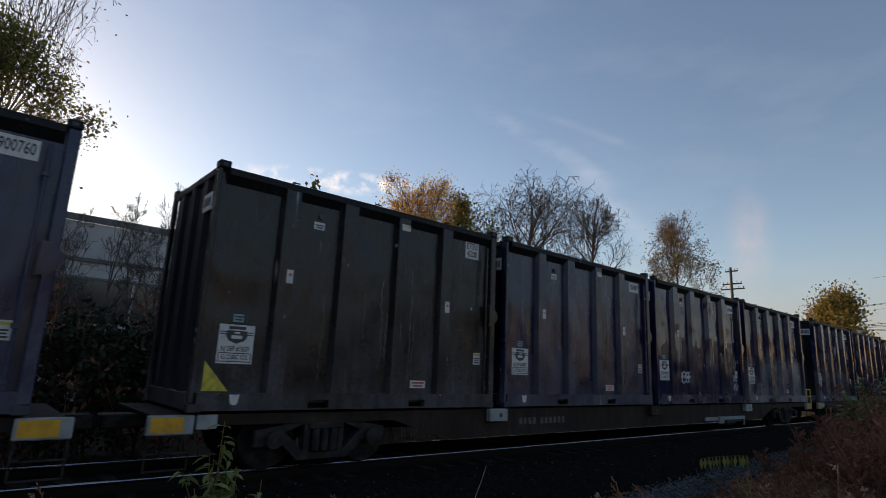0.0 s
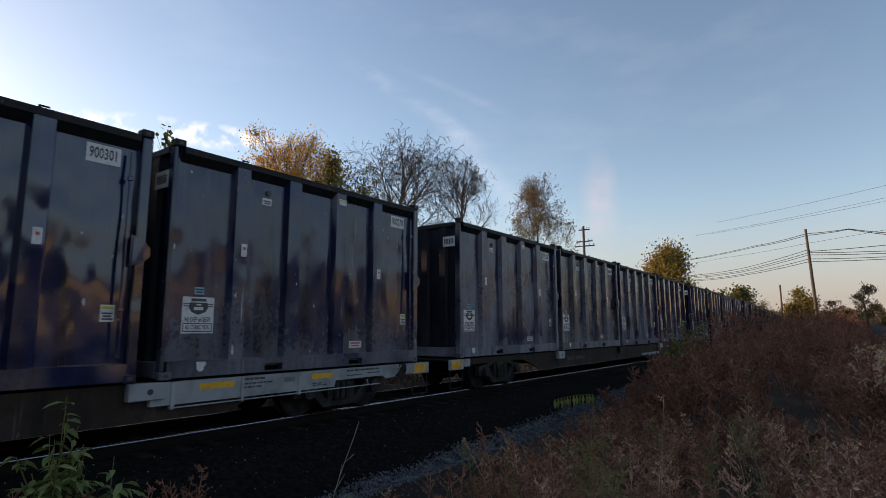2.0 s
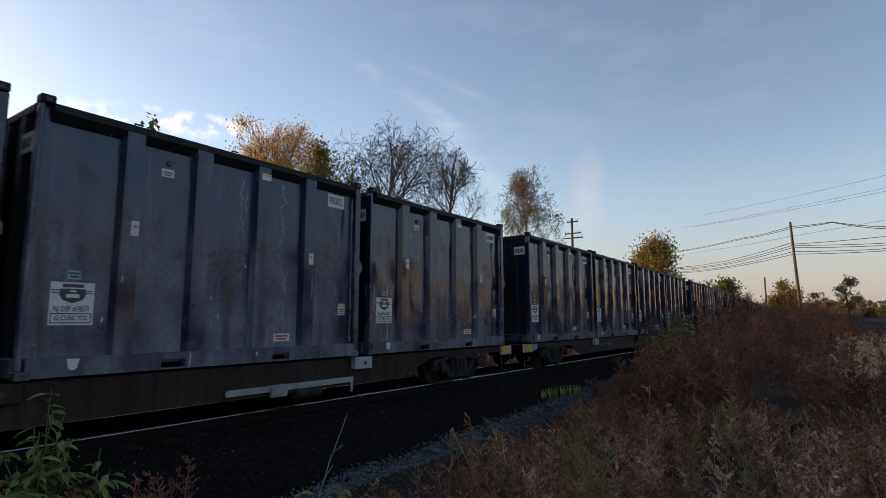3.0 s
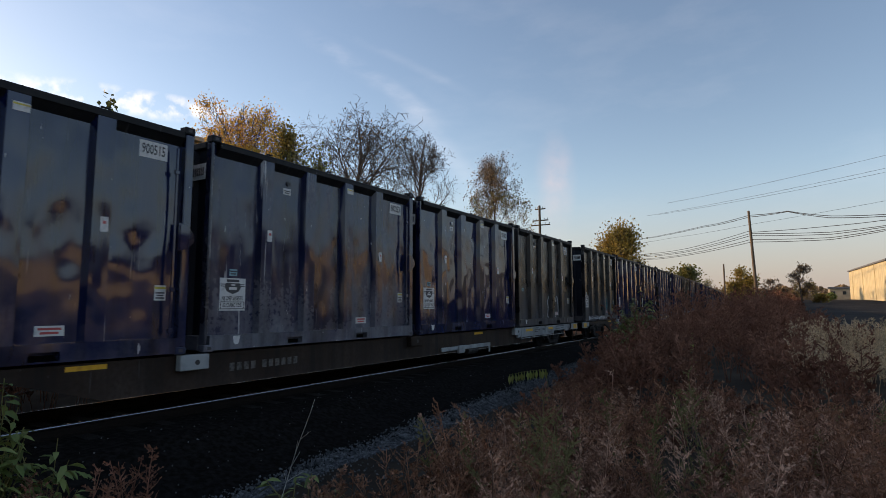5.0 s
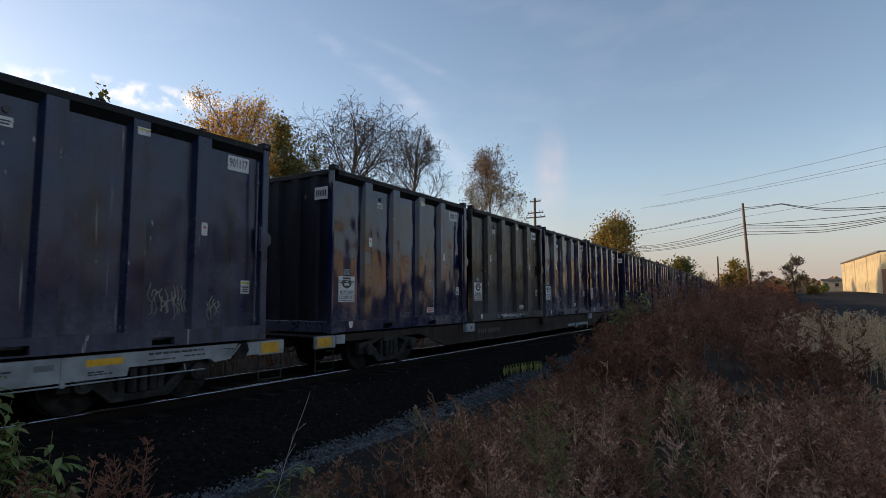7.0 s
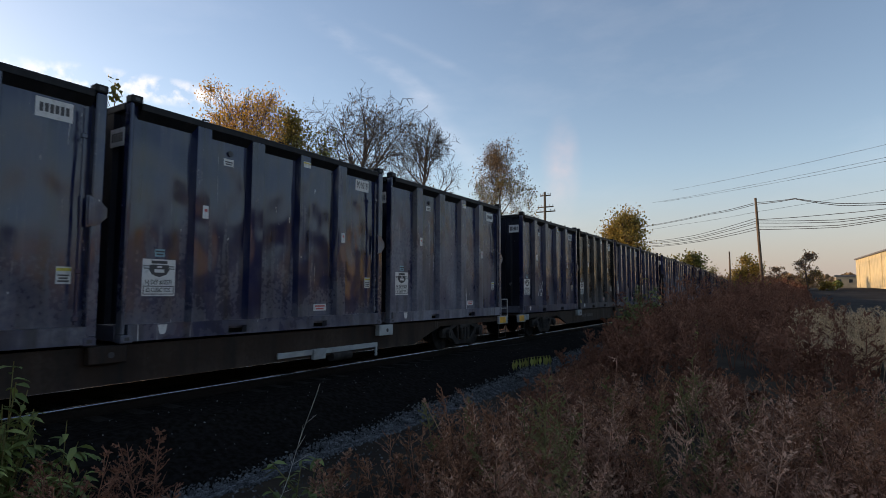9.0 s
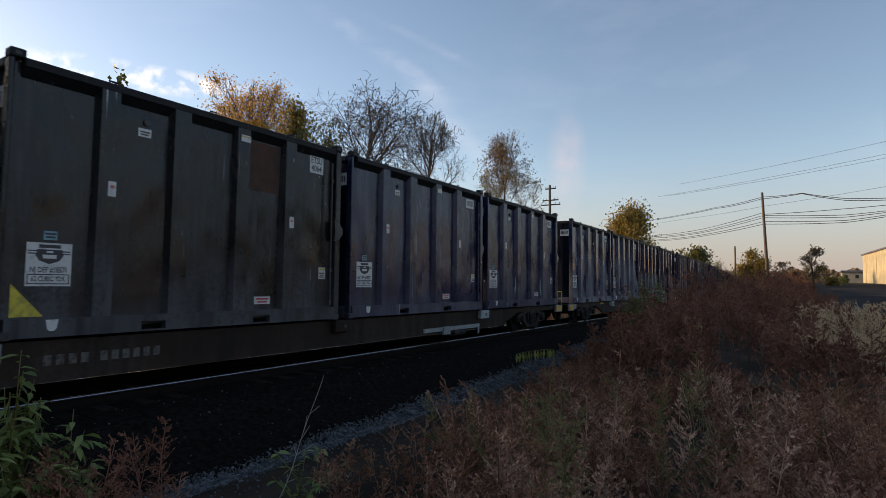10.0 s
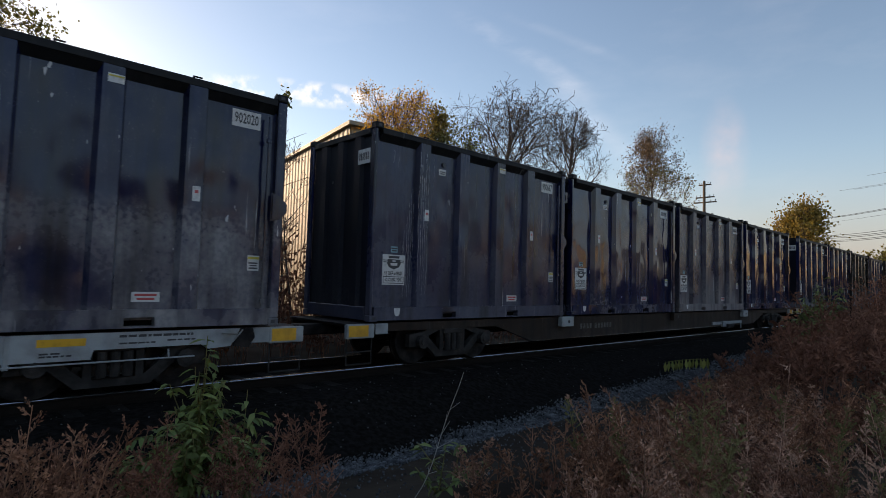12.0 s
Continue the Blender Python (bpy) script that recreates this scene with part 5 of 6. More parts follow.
def plumes(rng, spots, branches, per, size, reach_k=0.30, thick=1.0, low=0.22):
    """Feathery weeds: a stalk, rising side sprays, small leaves strung along each spray. spots: x, y, ground z, height."""
    n = len(spots)
    root = spots[:, :3]
    h = spots[:, 3]
    lean = rng.normal(0, 0.20, (n, 2)) * h[:, None]
    tip = root + np.stack([lean[:, 0], lean[:, 1], h], 1)
    mid = root * 0.5 + tip * 0.5 - np.concatenate([lean * 0.22, np.zeros((n, 1))], 1)

    def on_stalk(t):
        t = t[..., None]
        return root[:, None] * (1 - t) ** 2 + 2 * mid[:, None] * t * (1 - t) + tip[:, None] * t * t

    cuts = on_stalk(np.tile(np.linspace(0, 1, 4), (n, 1)))
    sv1, sf1 = stem_quads(cuts[:, :-1].reshape(-1, 3), cuts[:, 1:].reshape(-1, 3), np.full(n * 3, 0.005 * thick), np.full(n * 3, 0.0035 * thick))
    t = np.sort(rng.uniform(low, 1.0, (n, branches)) ** 0.85, 1)
    base = on_stalk(t)
    az = rng.uniform(0, 2 * np.pi, (n, branches))
    reach = h[:, None] * (reach_k * (1.02 - t) ** 0.7 + 0.035) * rng.uniform(0.6, 1.2, (n, branches))
    out = np.stack([np.cos(az), np.sin(az), np.zeros_like(az)], -1)
    p1 = base + out * (reach * 0.55)[..., None] + np.stack([0 * az, 0 * az, reach * 0.45], -1)
    p2 = base + out * (reach * 1.0)[..., None] + np.stack([0 * az, 0 * az, reach * rng.uniform(0.35, 1.15, az.shape)], -1)
    sv2, sf2 = sliver_quads(base.reshape(-1, 3), p1.reshape(-1, 3), np.full(n * branches, 0.0024 * thick), np.full(n * branches, 0.0018 * thick))
    sv3, sf3 = sliver_quads(p1.reshape(-1, 3), p2.reshape(-1, 3), np.full(n * branches, 0.0016 * thick), np.full(n * branches, 0.001 * thick))
    q = (np.arange(per) + rng.uniform(0, 1, (n, branches, per))) / per
    q = (0.15 + 0.87 * q)[..., None]
    c = base[:, :, None] * (1 - q) ** 2 + 2 * p1[:, :, None] * q * (1 - q) + p2[:, :, None] * q * q
    along = (p2 - base)[:, :, None] / (reach[..., None, None] + 1e-6)
    la = along * 1.0 + rng.normal(0, 0.62, (n, branches, per, 3))
    la /= np.linalg.norm(la, axis=-1, keepdims=True) + 1e-9
    sz = size * rng.uniform(0.6, 1.5, (n, branches, per)) * (1.15 - 0.6 * q[..., 0])
    c = c + la * sz[..., None] * 0.45
    lv, lf = leaf_quads(c.reshape(-1, 3), la.reshape(-1, 3), sz.ravel(), rng)
    verts, faces, off = [], [], 0
    for v, f in ((sv1, sf1), (sv2, sf2), (sv3, sf3), (lv, lf)):
        verts.append(v)
        faces.append(f + off)
        off += len(v)
    return np.concatenate(verts), np.concatenate(faces)


def weed_edge(y):
    """x of the trackside edge of the weeds."""
    return float(np.interp(y, (-3, 0.5, 2.0, 3.5, 5.0, 9.0, 14.0, 20.0, 30.0, 60.0), (-1.2, -1.3, -2.0, -2.7, -2.9, -3.1, -4.6, -5.6, -6.8, -8.6)))


def weed_height(x, y):
    d = math.hypot(x, y)
    h = float(np.interp(d, (0, 2.0, 4.0, 6.0, 7.5, 10, 16, 24, 40), (0.55, 0.72, 0.88, 0.84, 0.78, 1.15, 1.65, 1.95, 2.0)))
    edge = x - weed_edge(y)
    if d > 9:
        h *= 1 - 0.45 * smooth_step(-2.0, 1.5, x)
    h *= 0.55 + 0.45 * smooth_step(-0.2, 2.0 if d > 7 else 0.6, edge)
    h *= 1 + 0.25 * noise.noise((x * 0.6, y * 0.6, 3.0))
    if 0.5 < d < 9.6:
        # grazed low towards the ditch, tallest ahead of the path
        az = math.degrees(math.atan2(-x, y))
        slope = float(np.interp(az, (-20, -6, 3.5, 9.5, 17.5, 25, 33, 45), (0.12, 0.125, 0.145, 0.115, 0.165, 0.205, 0.20, 0.26)))
        if 5.0 < d < 8.6:
            slope += 0.012
        h = min(h, max(0.12, EYE[2] - slope * d - ground_z(x, y)))
    return h


def build_weeds():
    rng = np.random.default_rng(11)

    def spots(n, test, x0, x1, y0, y1):
        out = []
        while len(out) < n:
            x, y = rng.uniform(x0, x1), rng.uniform(y0, y1)
            if x < weed_edge(y) + rng.normal(0, 0.25) or not test(x, y):
                continue
            tall = rng.uniform(0.55, 1.28)
            for _ in range(rng.integers(2, 6)):  # several stalks from one root
                dx, dy = rng.normal(0, 0.12, 2)
                out.append((x + dx, y + dy, ground_z(x, y) - 0.02, weed_height(x, y) * tall * rng.uniform(0.6, 1.12)))
        return np.array(out)

    def grow(name, label, pts, mat, branches, per, size, reach_k=0.30, thick=1.0, low=0.22):
        v, f = plumes(rng, pts, branches, per, size, reach_k, thick, low)
        tagged(scatter_mesh(name, v, f, [mat]), label, "weeds", kind="stuff")

    near = spots(620, lambda x, y: 1.7 < math.hypot(x, y) < 5.0, -5, 4.5, 0.4, 5.0)
    cut = len(near) // 9
    grow("mugwort_weeds", "dry pinkish-grey feathery mugwort in the foreground", near[cut * 4:], WEED, 30, 10, 0.026, 0.22, 0.7, 0.06)
    grow("mugwort_weeds", "dry brown feathery mugwort in the foreground", near[cut:cut * 4], WEED_BROWN, 30, 10, 0.026, 0.22, 0.7, 0.06)
    grow("olive_weeds", "fading olive-green weeds among dry ones", near[:cut], OLIVE, 28, 14, 0.021, 0.2, 0.7, 0.06)
    right = []
    while len(right) < 260:
        d, a = rng.uniform(2.3, 8.0), rng.uniform(-16, 4)
        x, y = at(a, d)
        right.append((x, y, ground_z(x, y) - 0.02, weed_height(x, y) * rng.uniform(0.6, 1.15)))
    right = np.array(right)
    grow("mugwort_weeds", "dense dry pinkish-brown mugwort towards the yard", right[80:], WEED, 28, 10, 0.024, 0.22, 0.7, 0.06)
    grow("mugwort_weeds", "dense dry brown mugwort towards the yard", right[:80], WEED_BROWN, 28, 10, 0.024, 0.22, 0.7, 0.06)
    mid = spots(1000, lambda x, y: 4.6 < math.hypot(x, y) < 9.5, -6, 7.5, 0.5, 9.5)
    cut = len(mid) // 9
    grow("mugwort_weeds", "dry pinkish-brown mugwort beside the railway", mid[cut * 6:], WEED, 22, 8, 0.031, 0.22, 0.7, 0.06)
    # browner share than in front, colouring in the shade of the hollow
    grow("mugwort_weeds", "dry brown mugwort beside the railway", mid[cut:cut * 6], WEED_BROWN, 22, 8, 0.031, 0.22, 0.7, 0.06)
    grow("olive_weeds", "fading olive weeds beside the railway", mid[:cut], OLIVE, 22, 8, 0.034, 0.17)
    far = spots(1400, lambda x, y: 9.3 < math.hypot(x, y) < 40 and x < 1.0 + 0.01 * y, -9, 3.0, 5.0, 38)
    grow("weed_thicket", "tall dense thicket of dry red-brown weeds along the track", far, WEED_FAR, 14, 5, 0.08, 0.30, 2.0)
    low = []
    while len(low) < 170:
        y = rng.uniform(6.0, 17.0)
        x = weed_edge(y) + rng.uniform(-0.3, 2.6)
        low.append((x, y, ground_z(x, y) - 0.01, rng.uniform(0.25, 0.6)))
    grow("weed_thicket", "low dark red-brown weeds along the ditch", np.array(low), WEED_FAR, 16, 9, 0.045, 0.45, 1.2)
    rear = spots(500, lambda x, y: x < 1.0, -13, 1.0, 36, 80)
    grow("weed_thicket", "distant strip of dry red-brown weeds", rear, WEED_FAR, 9, 5, 0.15, 0.3, 3.0)
    left = []
    while len(left) < 210:
        x, y = rng.uniform(-6.2, -2.4), rng.uniform(-1.5, 2.6)
        if x > -y * 1.42 - 0.4:
            continue
        if 2.6 < math.hypot(x, y):
            left.append((x, y, ground_z(x, y), rng.uniform(0.45, 0.85)))
    grow("mugwort_weeds", "low dry rusty weeds on the bank of the track", np.array(left), WEED_FAR, 24, 12, 0.022, 0.2, 0.8, 0.2)
    beside = []
    while len(beside) < 34:
        x, y = at(rng.uniform(78, 90), rng.uniform(2.7, 3.9))
        beside.append((x, y, ground_z(x, y), (0.95 - ground_z(x, y)) * rng.uniform(0.6, 1.0)))
    grow("mugwort_weeds", "tall rusty weeds at the foot of the bank", np.array(beside), WEED_BROWN, 28, 12, 0.024, 0.24, 0.8, 0.1)
    cover = []
    while len(cover) < 650:
        y = 0.5 + 15 * rng.random() ** 1.3
        x = rng.uniform(weed_edge(y) - 0.5, weed_edge(y) + 0.9)
        cover.append((x, y, ground_z(x, y) - 0.01, rng.uniform(0.06, 0.30) * (1.3 if x > weed_edge(y) - 0.6 else 0.7)))
    grow("ground_litter", "low dead stalks and litter between gravel and weeds", np.array(cover), WEED_BROWN, 9, 5, 0.034, 0.6)
    floor_mat = []
    while len(floor_mat) < 420:
        x, y = rng.uniform(-4.5, 6.5), rng.uniform(1.0, 9.0)
        if x > weed_edge(y) + 0.1 and math.hypot(x, y) > 1.9:
            floor_mat.append((x, y, ground_z(x, y) - 0.02, rng.uniform(0.2, 0.42)))
    grow("ground_litter", "matted dark dead stalks under the weeds", np.array(floor_mat), WEED_FAR, 12, 5, 0.052, 0.7, 1.0, 0.05)
    # pale dry brush and grass towards the yard
    dry = []
    while len(dry) < 700:
        d, a = rng.uniform(13, 28), rng.uniform(-12, -0.2)
        x, y = at(a, d)
        dry.append((x, y, ground_z(x, y), rng.uniform(0.6, 1.25)))
    grow("dry_brush", "pale straw-coloured dry brush beside the yard", np.array(dry), STRAW, 11, 7, 0.051, 0.20, 1.5)
    # undergrowth beyond the railway, dark against the light
    back_side = []
    while len(back_side) < 1150:
        y = rng.uniform(-14, 70)
        x = line_x(y) - rng.uniform(3.2, 9.0)
        back_side.append((x, y, ground_z(x, y) - 0.05, rng.uniform(1.0, 2.6)))
    grow("undergrowth", "dark tangled undergrowth on the far bank of the railway", np.array(back_side), WEED_FAR, 8, 5, 0.175, 0.3, 2.0)


def build_far_bank():
    """Tall scrub between the railway and the buildings behind it."""
    rng = np.random.default_rng(55)
    pts = []
    while len(pts) < 300:
        y = rng.uniform(-10, 30)
        x = line_x(y) - rng.uniform(5.0, 9.5)
        pts.append((x, y, ground_z(x, y) - 0.05, rng.uniform(2.2, 4.6)))
    v, f = plumes(rng, np.array(pts), 12, 8, 0.14, 0.22, 3.0)
    tagged(scatter_mesh("scrub", v, f, [WEED_BROWN]), "tall dark scrub between the railway and the buildings", "scrub", kind="stuff")


def leafy_plant(name, label, x, y, height, leaves, size, mat, seed, spread=0.3, z=None):
    """A stalk with side shoots and broad pointed leaves."""
    rng = np.random.default_rng(seed)
    root = new(name)
    root.location = (x, y, ground_z(x, y) - 0.02 if z is None else z)
    stems = max(3, leaves // 14)
    a = rng.uniform(0, 6.283, stems)
    p0 = np.zeros((stems, 3))
    p0[:, 2] = rng.uniform(0, 0.5, stems) * height
    p0[0, 2] = 0
    p1 = p0 + np.stack([np.cos(a) * spread * rng.uniform(0.4, 1, stems), np.sin(a) * spread * rng.uniform(0.4, 1, stems), height * rng.uniform(0.3, 0.5, stems)], 1)
    p1[0] = (0.05, 0.03, height)
    v, f = stem_quads(p0, p1, np.full(stems, 0.009), np.full(stems, 0.004))
    tagged(scatter_mesh("stalk", v, f, [OLIVE], parent=root), kind="stuff")
    k = rng.integers(0, stems, leaves)
    t = rng.uniform(0.15, 1.0, (leaves, 1))
    base = p0[k] + (p1[k] - p0[k]) * t
    way = rng.normal(0, 1, (leaves, 3))
    way[:, 2] = way[:, 2] * 0.3 - 0.25
    way /= np.linalg.norm(way, axis=1, keepdims=True)
    s = size * rng.uniform(0.6, 1.3, leaves)
    v, f = blades(base, way, s, rng, 0.40)
    tagged(scatter_mesh("foliage", v, f, [mat], parent=root), kind="stuff")
    return tagged(root, label, "plant")


def pinnate_weed(name, label, x, y, height, fronds, seed):
    """A short stalk with long arching fronds of paired leaflets."""
    rng = np.random.default_rng(seed)
    root = new(name)
    root.location = (x, y, ground_z(x, y) - 0.02)
    t = np.linspace(0, 1, 12)[:, None]
    ends_a, ends_b, base, way, size = [np.zeros((1, 3))], [np.array([(0.02, 0.02, height * 0.8)])], [], [], []
    for k in range(fronds):
        a = k * 2.4 + rng.uniform(-0.4, 0.4)
        out = np.array((math.cos(a), math.sin(a), 0.0))
        foot = np.array((0.02, 0.02, height * rng.uniform(0.35, 0.8)))
        reach, rise = rng.uniform(0.3, 0.55), height * rng.uniform(0.12, 0.32)
        spine = foot + out * reach * t + np.array((0, 0, 1.0)) * (rise * 2.2 * t - rise * 2.0 * t * t)
        ends_a.append(spine[:-1])
        ends_b.append(spine[1:])
        across = np.array((-math.sin(a), math.cos(a), 0.0))
        for side in (1, -1):
            base.append(spine[2:])
            w = across * side + out * 0.35 + (0, 0, -0.35) + rng.normal(0, 0.12, (10, 3))
            way.append(w / np.linalg.norm(w, axis=1, keepdims=True))
            size.append(0.13 * np.sin(np.linspace(0.9, 2.7, 10)))
    p0, p1 = np.concatenate(ends_a), np.concatenate(ends_b)
    v, f = stem_quads(p0, p1, np.full(len(p0), 0.005), np.full(len(p0), 0.004))
    tagged(scatter_mesh("stalk", v, f, [OLIVE], parent=root), kind="stuff")
    v, f = blades(np.concatenate(base), np.concatenate(way), np.concatenate(size), rng, 0.36)
    tagged(scatter_mesh("foliage", v, f, [LEAF_GREEN], parent=root), kind="stuff")
    return tagged(root, label, "plant")


def build_small_plants():
    for az, d, h, n, seed in ((70.3, 5.3, 1.66, 170, 1), (66.5, 5.4, 1.15, 120, 2), (74.0, 5.2, 0.9, 90, 3), (71.5, 5.0, 0.8, 90, 4)):
        x, y = at(az, d)
        leafy_plant("green_weed", "leafy green weed standing on the railway bank", x, y, h, int(n * 2.2), 0.125, LEAF_GREEN, seed, 0.3)
    pinnate_weed("pinnate_weed", "arching dark green weed with paired leaflets", *at(72.0, 5.2), 1.15, 8, 61)
    pinnate_weed("pinnate_weed", "arching dark green weed with paired leaflets", *at(68.6, 5.35), 1.0, 7, 62)
    pinnate_weed("pinnate_weed", "arching dark green weed with paired leaflets", *at(74.5, 5.0), 0.75, 7, 63)
    for az, d, h, n, seed in ((47.0, 4.6, 0.42, 60, 11), (45.5, 5.0, 0.35, 40, 12)):
        x, y = at(az, d)
        leafy_plant("bramble", "low dark green bramble at the gravel edge", x, y, h, n, 0.10, LEAF_GREEN, seed, 0.35)
    for az, d, h, n, seed in ((13.4, 20, 2.25, 520, 21), (12.3, 21, 2.55, 460, 22), (14.6, 19, 1.7, 360, 23)):
        x, y = at(az, d)
        leafy_plant("green_shrub", "green leafy shrub by the track among dry weeds", x, y, h, n, 0.17, LEAF_GREEN, seed, 0.45)
    x, y = at(8.1, 13)
    leafy_plant("goldenrod", "yellow-green goldenrod among dry weeds", x, y, 1.15, 40, 0.07, FROND, 41, 0.18)
    # arching frond of a young sumac
    rng = np.random.default_rng(4)
    x, y = at(22.0, 14.5)
    root = new("sumac_frond")
    root.location = (x, y, ground_z(x, y))
    n = 13
    t = np.linspace(0, 1, n)
    spine = np.stack([-0.9 + 0.95 * t, 0.15 * t, 0.50 + 0.28 * t - 0.10 * t * t], 1)
    spine = np.concatenate([[(0.12, 0.15, 0.0)], spine[::-1]])
    v, f = stem_quads(spine[:-1], spine[1:], np.full(n, 0.010), np.full(n, 0.008))
    tagged(scatter_mesh("stalk", v, f, [OLIVE], parent=root), kind="stuff")
    c = np.repeat(spine[1:], 2, 0)
    way = np.tile([(0.12, -0.25, -1.0), (-0.1, 0.35, -0.9)], (n, 1)) + rng.normal(0, 0.12, (2 * n, 3))
    way /= np.linalg.norm(way, axis=1, keepdims=True)
    v, f = leaf_quads(c + way * 0.11, way, np.full(2 * n, 0.27), rng, 0.34)
    tagged(scatter_mesh("foliage", v, f, [FROND], parent=root), kind="stuff")
    tagged(root, "arching yellow-green sumac frond over the gravel", "plant")
    # bleached dead twig
    for az, d, top_el, lean, seed in ((49.4, 4.5, -9.0, 0.36, 31),):
        x, y = at(az, d)
        root = new("dead_twig")
        root.location = (x, y, ground_z(x, y))
        rng = np.random.default_rng(seed)
        h = EYE[2] + d * math.tan(radians(top_el)) - ground_z(x, y)
        m = 11
        t = np.linspace(0, 1, m)
        main = np.stack([0.67 * lean * t ** 0.8 + 0.012 * np.sin(t * 8), 0.74 * lean * t ** 0.8, h * t], 1)
        b = main[rng.integers(2, m - 3, 8)]
        e = b + rng.normal(0, 0.035, (8, 3)) + (0.03, 0.03, 0.09)
        p0, p1 = np.concatenate([main[:-1], b]), np.concatenate([main[1:], e])
        v, f = stem_quads(p0, p1, np.append(np.linspace(0.0046, 0.0026, m - 1), np.full(8, 0.0026)), np.append(np.linspace(0.0044, 0.002, m - 1), np.full(8, 0.0016)))
        tagged(scatter_mesh("stalk", v, f, [TWIG], parent=root), kind="stuff")
        tagged(root, "bleached dead twig standing in the gravel edge", "twig")
    # dark signal stake by the line
    x, y = at(10.8, 24)
    bm = bmesh.new()
    cyl(bm, (0, 0, 0), (0, 0, 2.8), 0.04, 0.036, seg=8)
    box(bm, -0.05, 0.05, -0.03, 0.03, 2.78, 2.95, 0.01)
    ob = part("trackside_post", bm, IRON)
    ob.location = (x, y, ground_z(x, y) - 0.2)
    tagged(ob, "thin dark steel post beside the railway", "post")


# ---- trees ----
def tree(name, label, x, y, height, spread, seed, leaf=None, leaf_count=0, leaf_size=0.12, trunk_r=0.16, fork=0.3, droop=0.0, low_leaf=None, low_count=0, limbs=11, habit="oval", z=None, fine=0.012, clump=0.2):
    """A tapered trunk that forks into limbs and twigs, with leaves on the outer twigs."""
    nrng = np.random.default_rng(seed)
    z0 = ground_z(x, y) - 0.1 if z is None else z
    root = new(name)
    root.location = (x, y, z0)
    segs, tips = [], []
    per_limb = (limbs, 7, 5, 4)
    cuts = (9, 6, 4, 3, 2)
    wob = (0.05, 0.13, 0.16, 0.20, 0.24)
    lift = (0.02, 0.06 if habit == "oval" else 0.04, 0.04, 0.02 - droop, -droop * 2)

    def branch(p, d, length, r, level, first):
        """One bough and, from it, its side boughs; first: the share of it that stays bare."""
        n = cuts[level]
        spots = np.sort(nrng.uniform(first, 1.0, per_limb[level])) if level < 4 else ()
        side = nrng.uniform(0, 6.283)
        for i in range(n):
            d = d + nrng.normal(0, wob[level], 3) + (0, 0, lift[level])
            d = d / np.linalg.norm(d)
            q = p + d * length / n
            ra, rb = (max(fine, r * (1 - 0.8 * k / n)) for k in (i, i + 1))
            segs.append((p, q, ra, rb, level))
            for t in spots:
                if i / n <= t < (i + 1) / n:
                    side += 2.4 + nrng.normal(0, 0.4)
                    u = np.cross(d, (0.31, 0.2, 0.93) if abs(d[2]) < 0.9 else (1.0, 0.1, 0.0))
                    u /= np.linalg.norm(u)
                    w = np.cross(d, u)
                    if level == 0:
                        u01 = (t - first) / (1 - first)
                        away = radians((72 - 44 * u01 if habit == "oval" else 46) + nrng.normal(0, 8 if habit == "oval" else 15))
                        long = (spread * 1.2 * math.sin(math.pi * (0.25 + 0.6 * u01)) if habit == "oval" else height * 0.5) * nrng.uniform(0.8, 1.15)
                    else:
                        away = radians(nrng.uniform(28, 55))
                        long = length * (0.68 - 0.28 * t) * nrng.uniform(0.7, 1.25)
                    e = d * math.cos(away) + (u * math.cos(side) + w * math.sin(side)) * math.sin(away)
                    f = (t * n - i)
                    branch(p + (q - p) * f, e, long, max(fine, min(rb * 0.9, r * (0.62 if habit == "vase" and level == 0 else 0.45))), level + 1, 0.22)
            p = q
        if level >= 3:
            tips.append((p, d))

    branch(np.zeros(3), np.array((nrng.normal(0, 0.03), nrng.normal(0, 0.03), 1.0)), height * (0.95 if habit == "oval" else fork + 0.12), trunk_r, 0, fork if habit == "oval" else 0.62)
    far_out = np.array([q for _, q, _, _, _ in segs])
    size = np.array([spread / np.percentile(np.hypot(far_out[:, 0], far_out[:, 1]), 98)] * 2 + [height / np.percentile(far_out[:, 2], 99.0)])
    segs = [(p * size, q * size, ra, rb, lv) for p, q, ra, rb, lv in segs]
    tips = [(p * size, d) for p, d in tips]
    ends = [(p, d / (np.linalg.norm(d) + 1e-9)) for p, d in tips]
    p0 = np.array([s[0] for s in segs])
    p1 = np.array([s[1] for s in segs])
    r0 = np.array([s[2] for s in segs])
    r1 = np.array([s[3] for s in segs])
    lev = np.array([s[4] for s in segs])
    big = lev <= 1
    for nm, keep in (("trunk", big), ("branchwork", ~big)):
        if nm == "trunk":
            verts, faces = [], []
            for a, b, ra, rb in zip(p0[keep], p1[keep], r0[keep], r1[keep]):
                d = Vector(b - a).normalized()
                u = d.orthogonal().normalized()
                w = d.cross(u)
                o = len(verts)
                for k in range(7):
                    c, s = math.cos(k * 0.8976), math.sin(k * 0.8976)
                    verts.append(tuple(Vector(a) + (u * c + w * s) * ra))
                    verts.append(tuple(Vector(b) + (u * c + w * s) * rb))
                for k in range(7):
                    m = (k + 1) % 7
                    faces.append((o + 2 * k, o + 2 * m, o + 2 * m + 1, o + 2 * k + 1))
            wood = mesh_part(nm, verts, faces, BARK, root, smooth=True)
            if name in ("sapling", "shrub"):
                tagged(wood, kind="stuff")
        else:
            bough, twig = keep & (lev < 4), lev >= 4
            v, f = stem_quads(p0[bough], p1[bough], r0[bough], r1[bough])
            v2, f2 = sliver_quads(p0[twig], p1[twig], r0[twig], r1[twig])
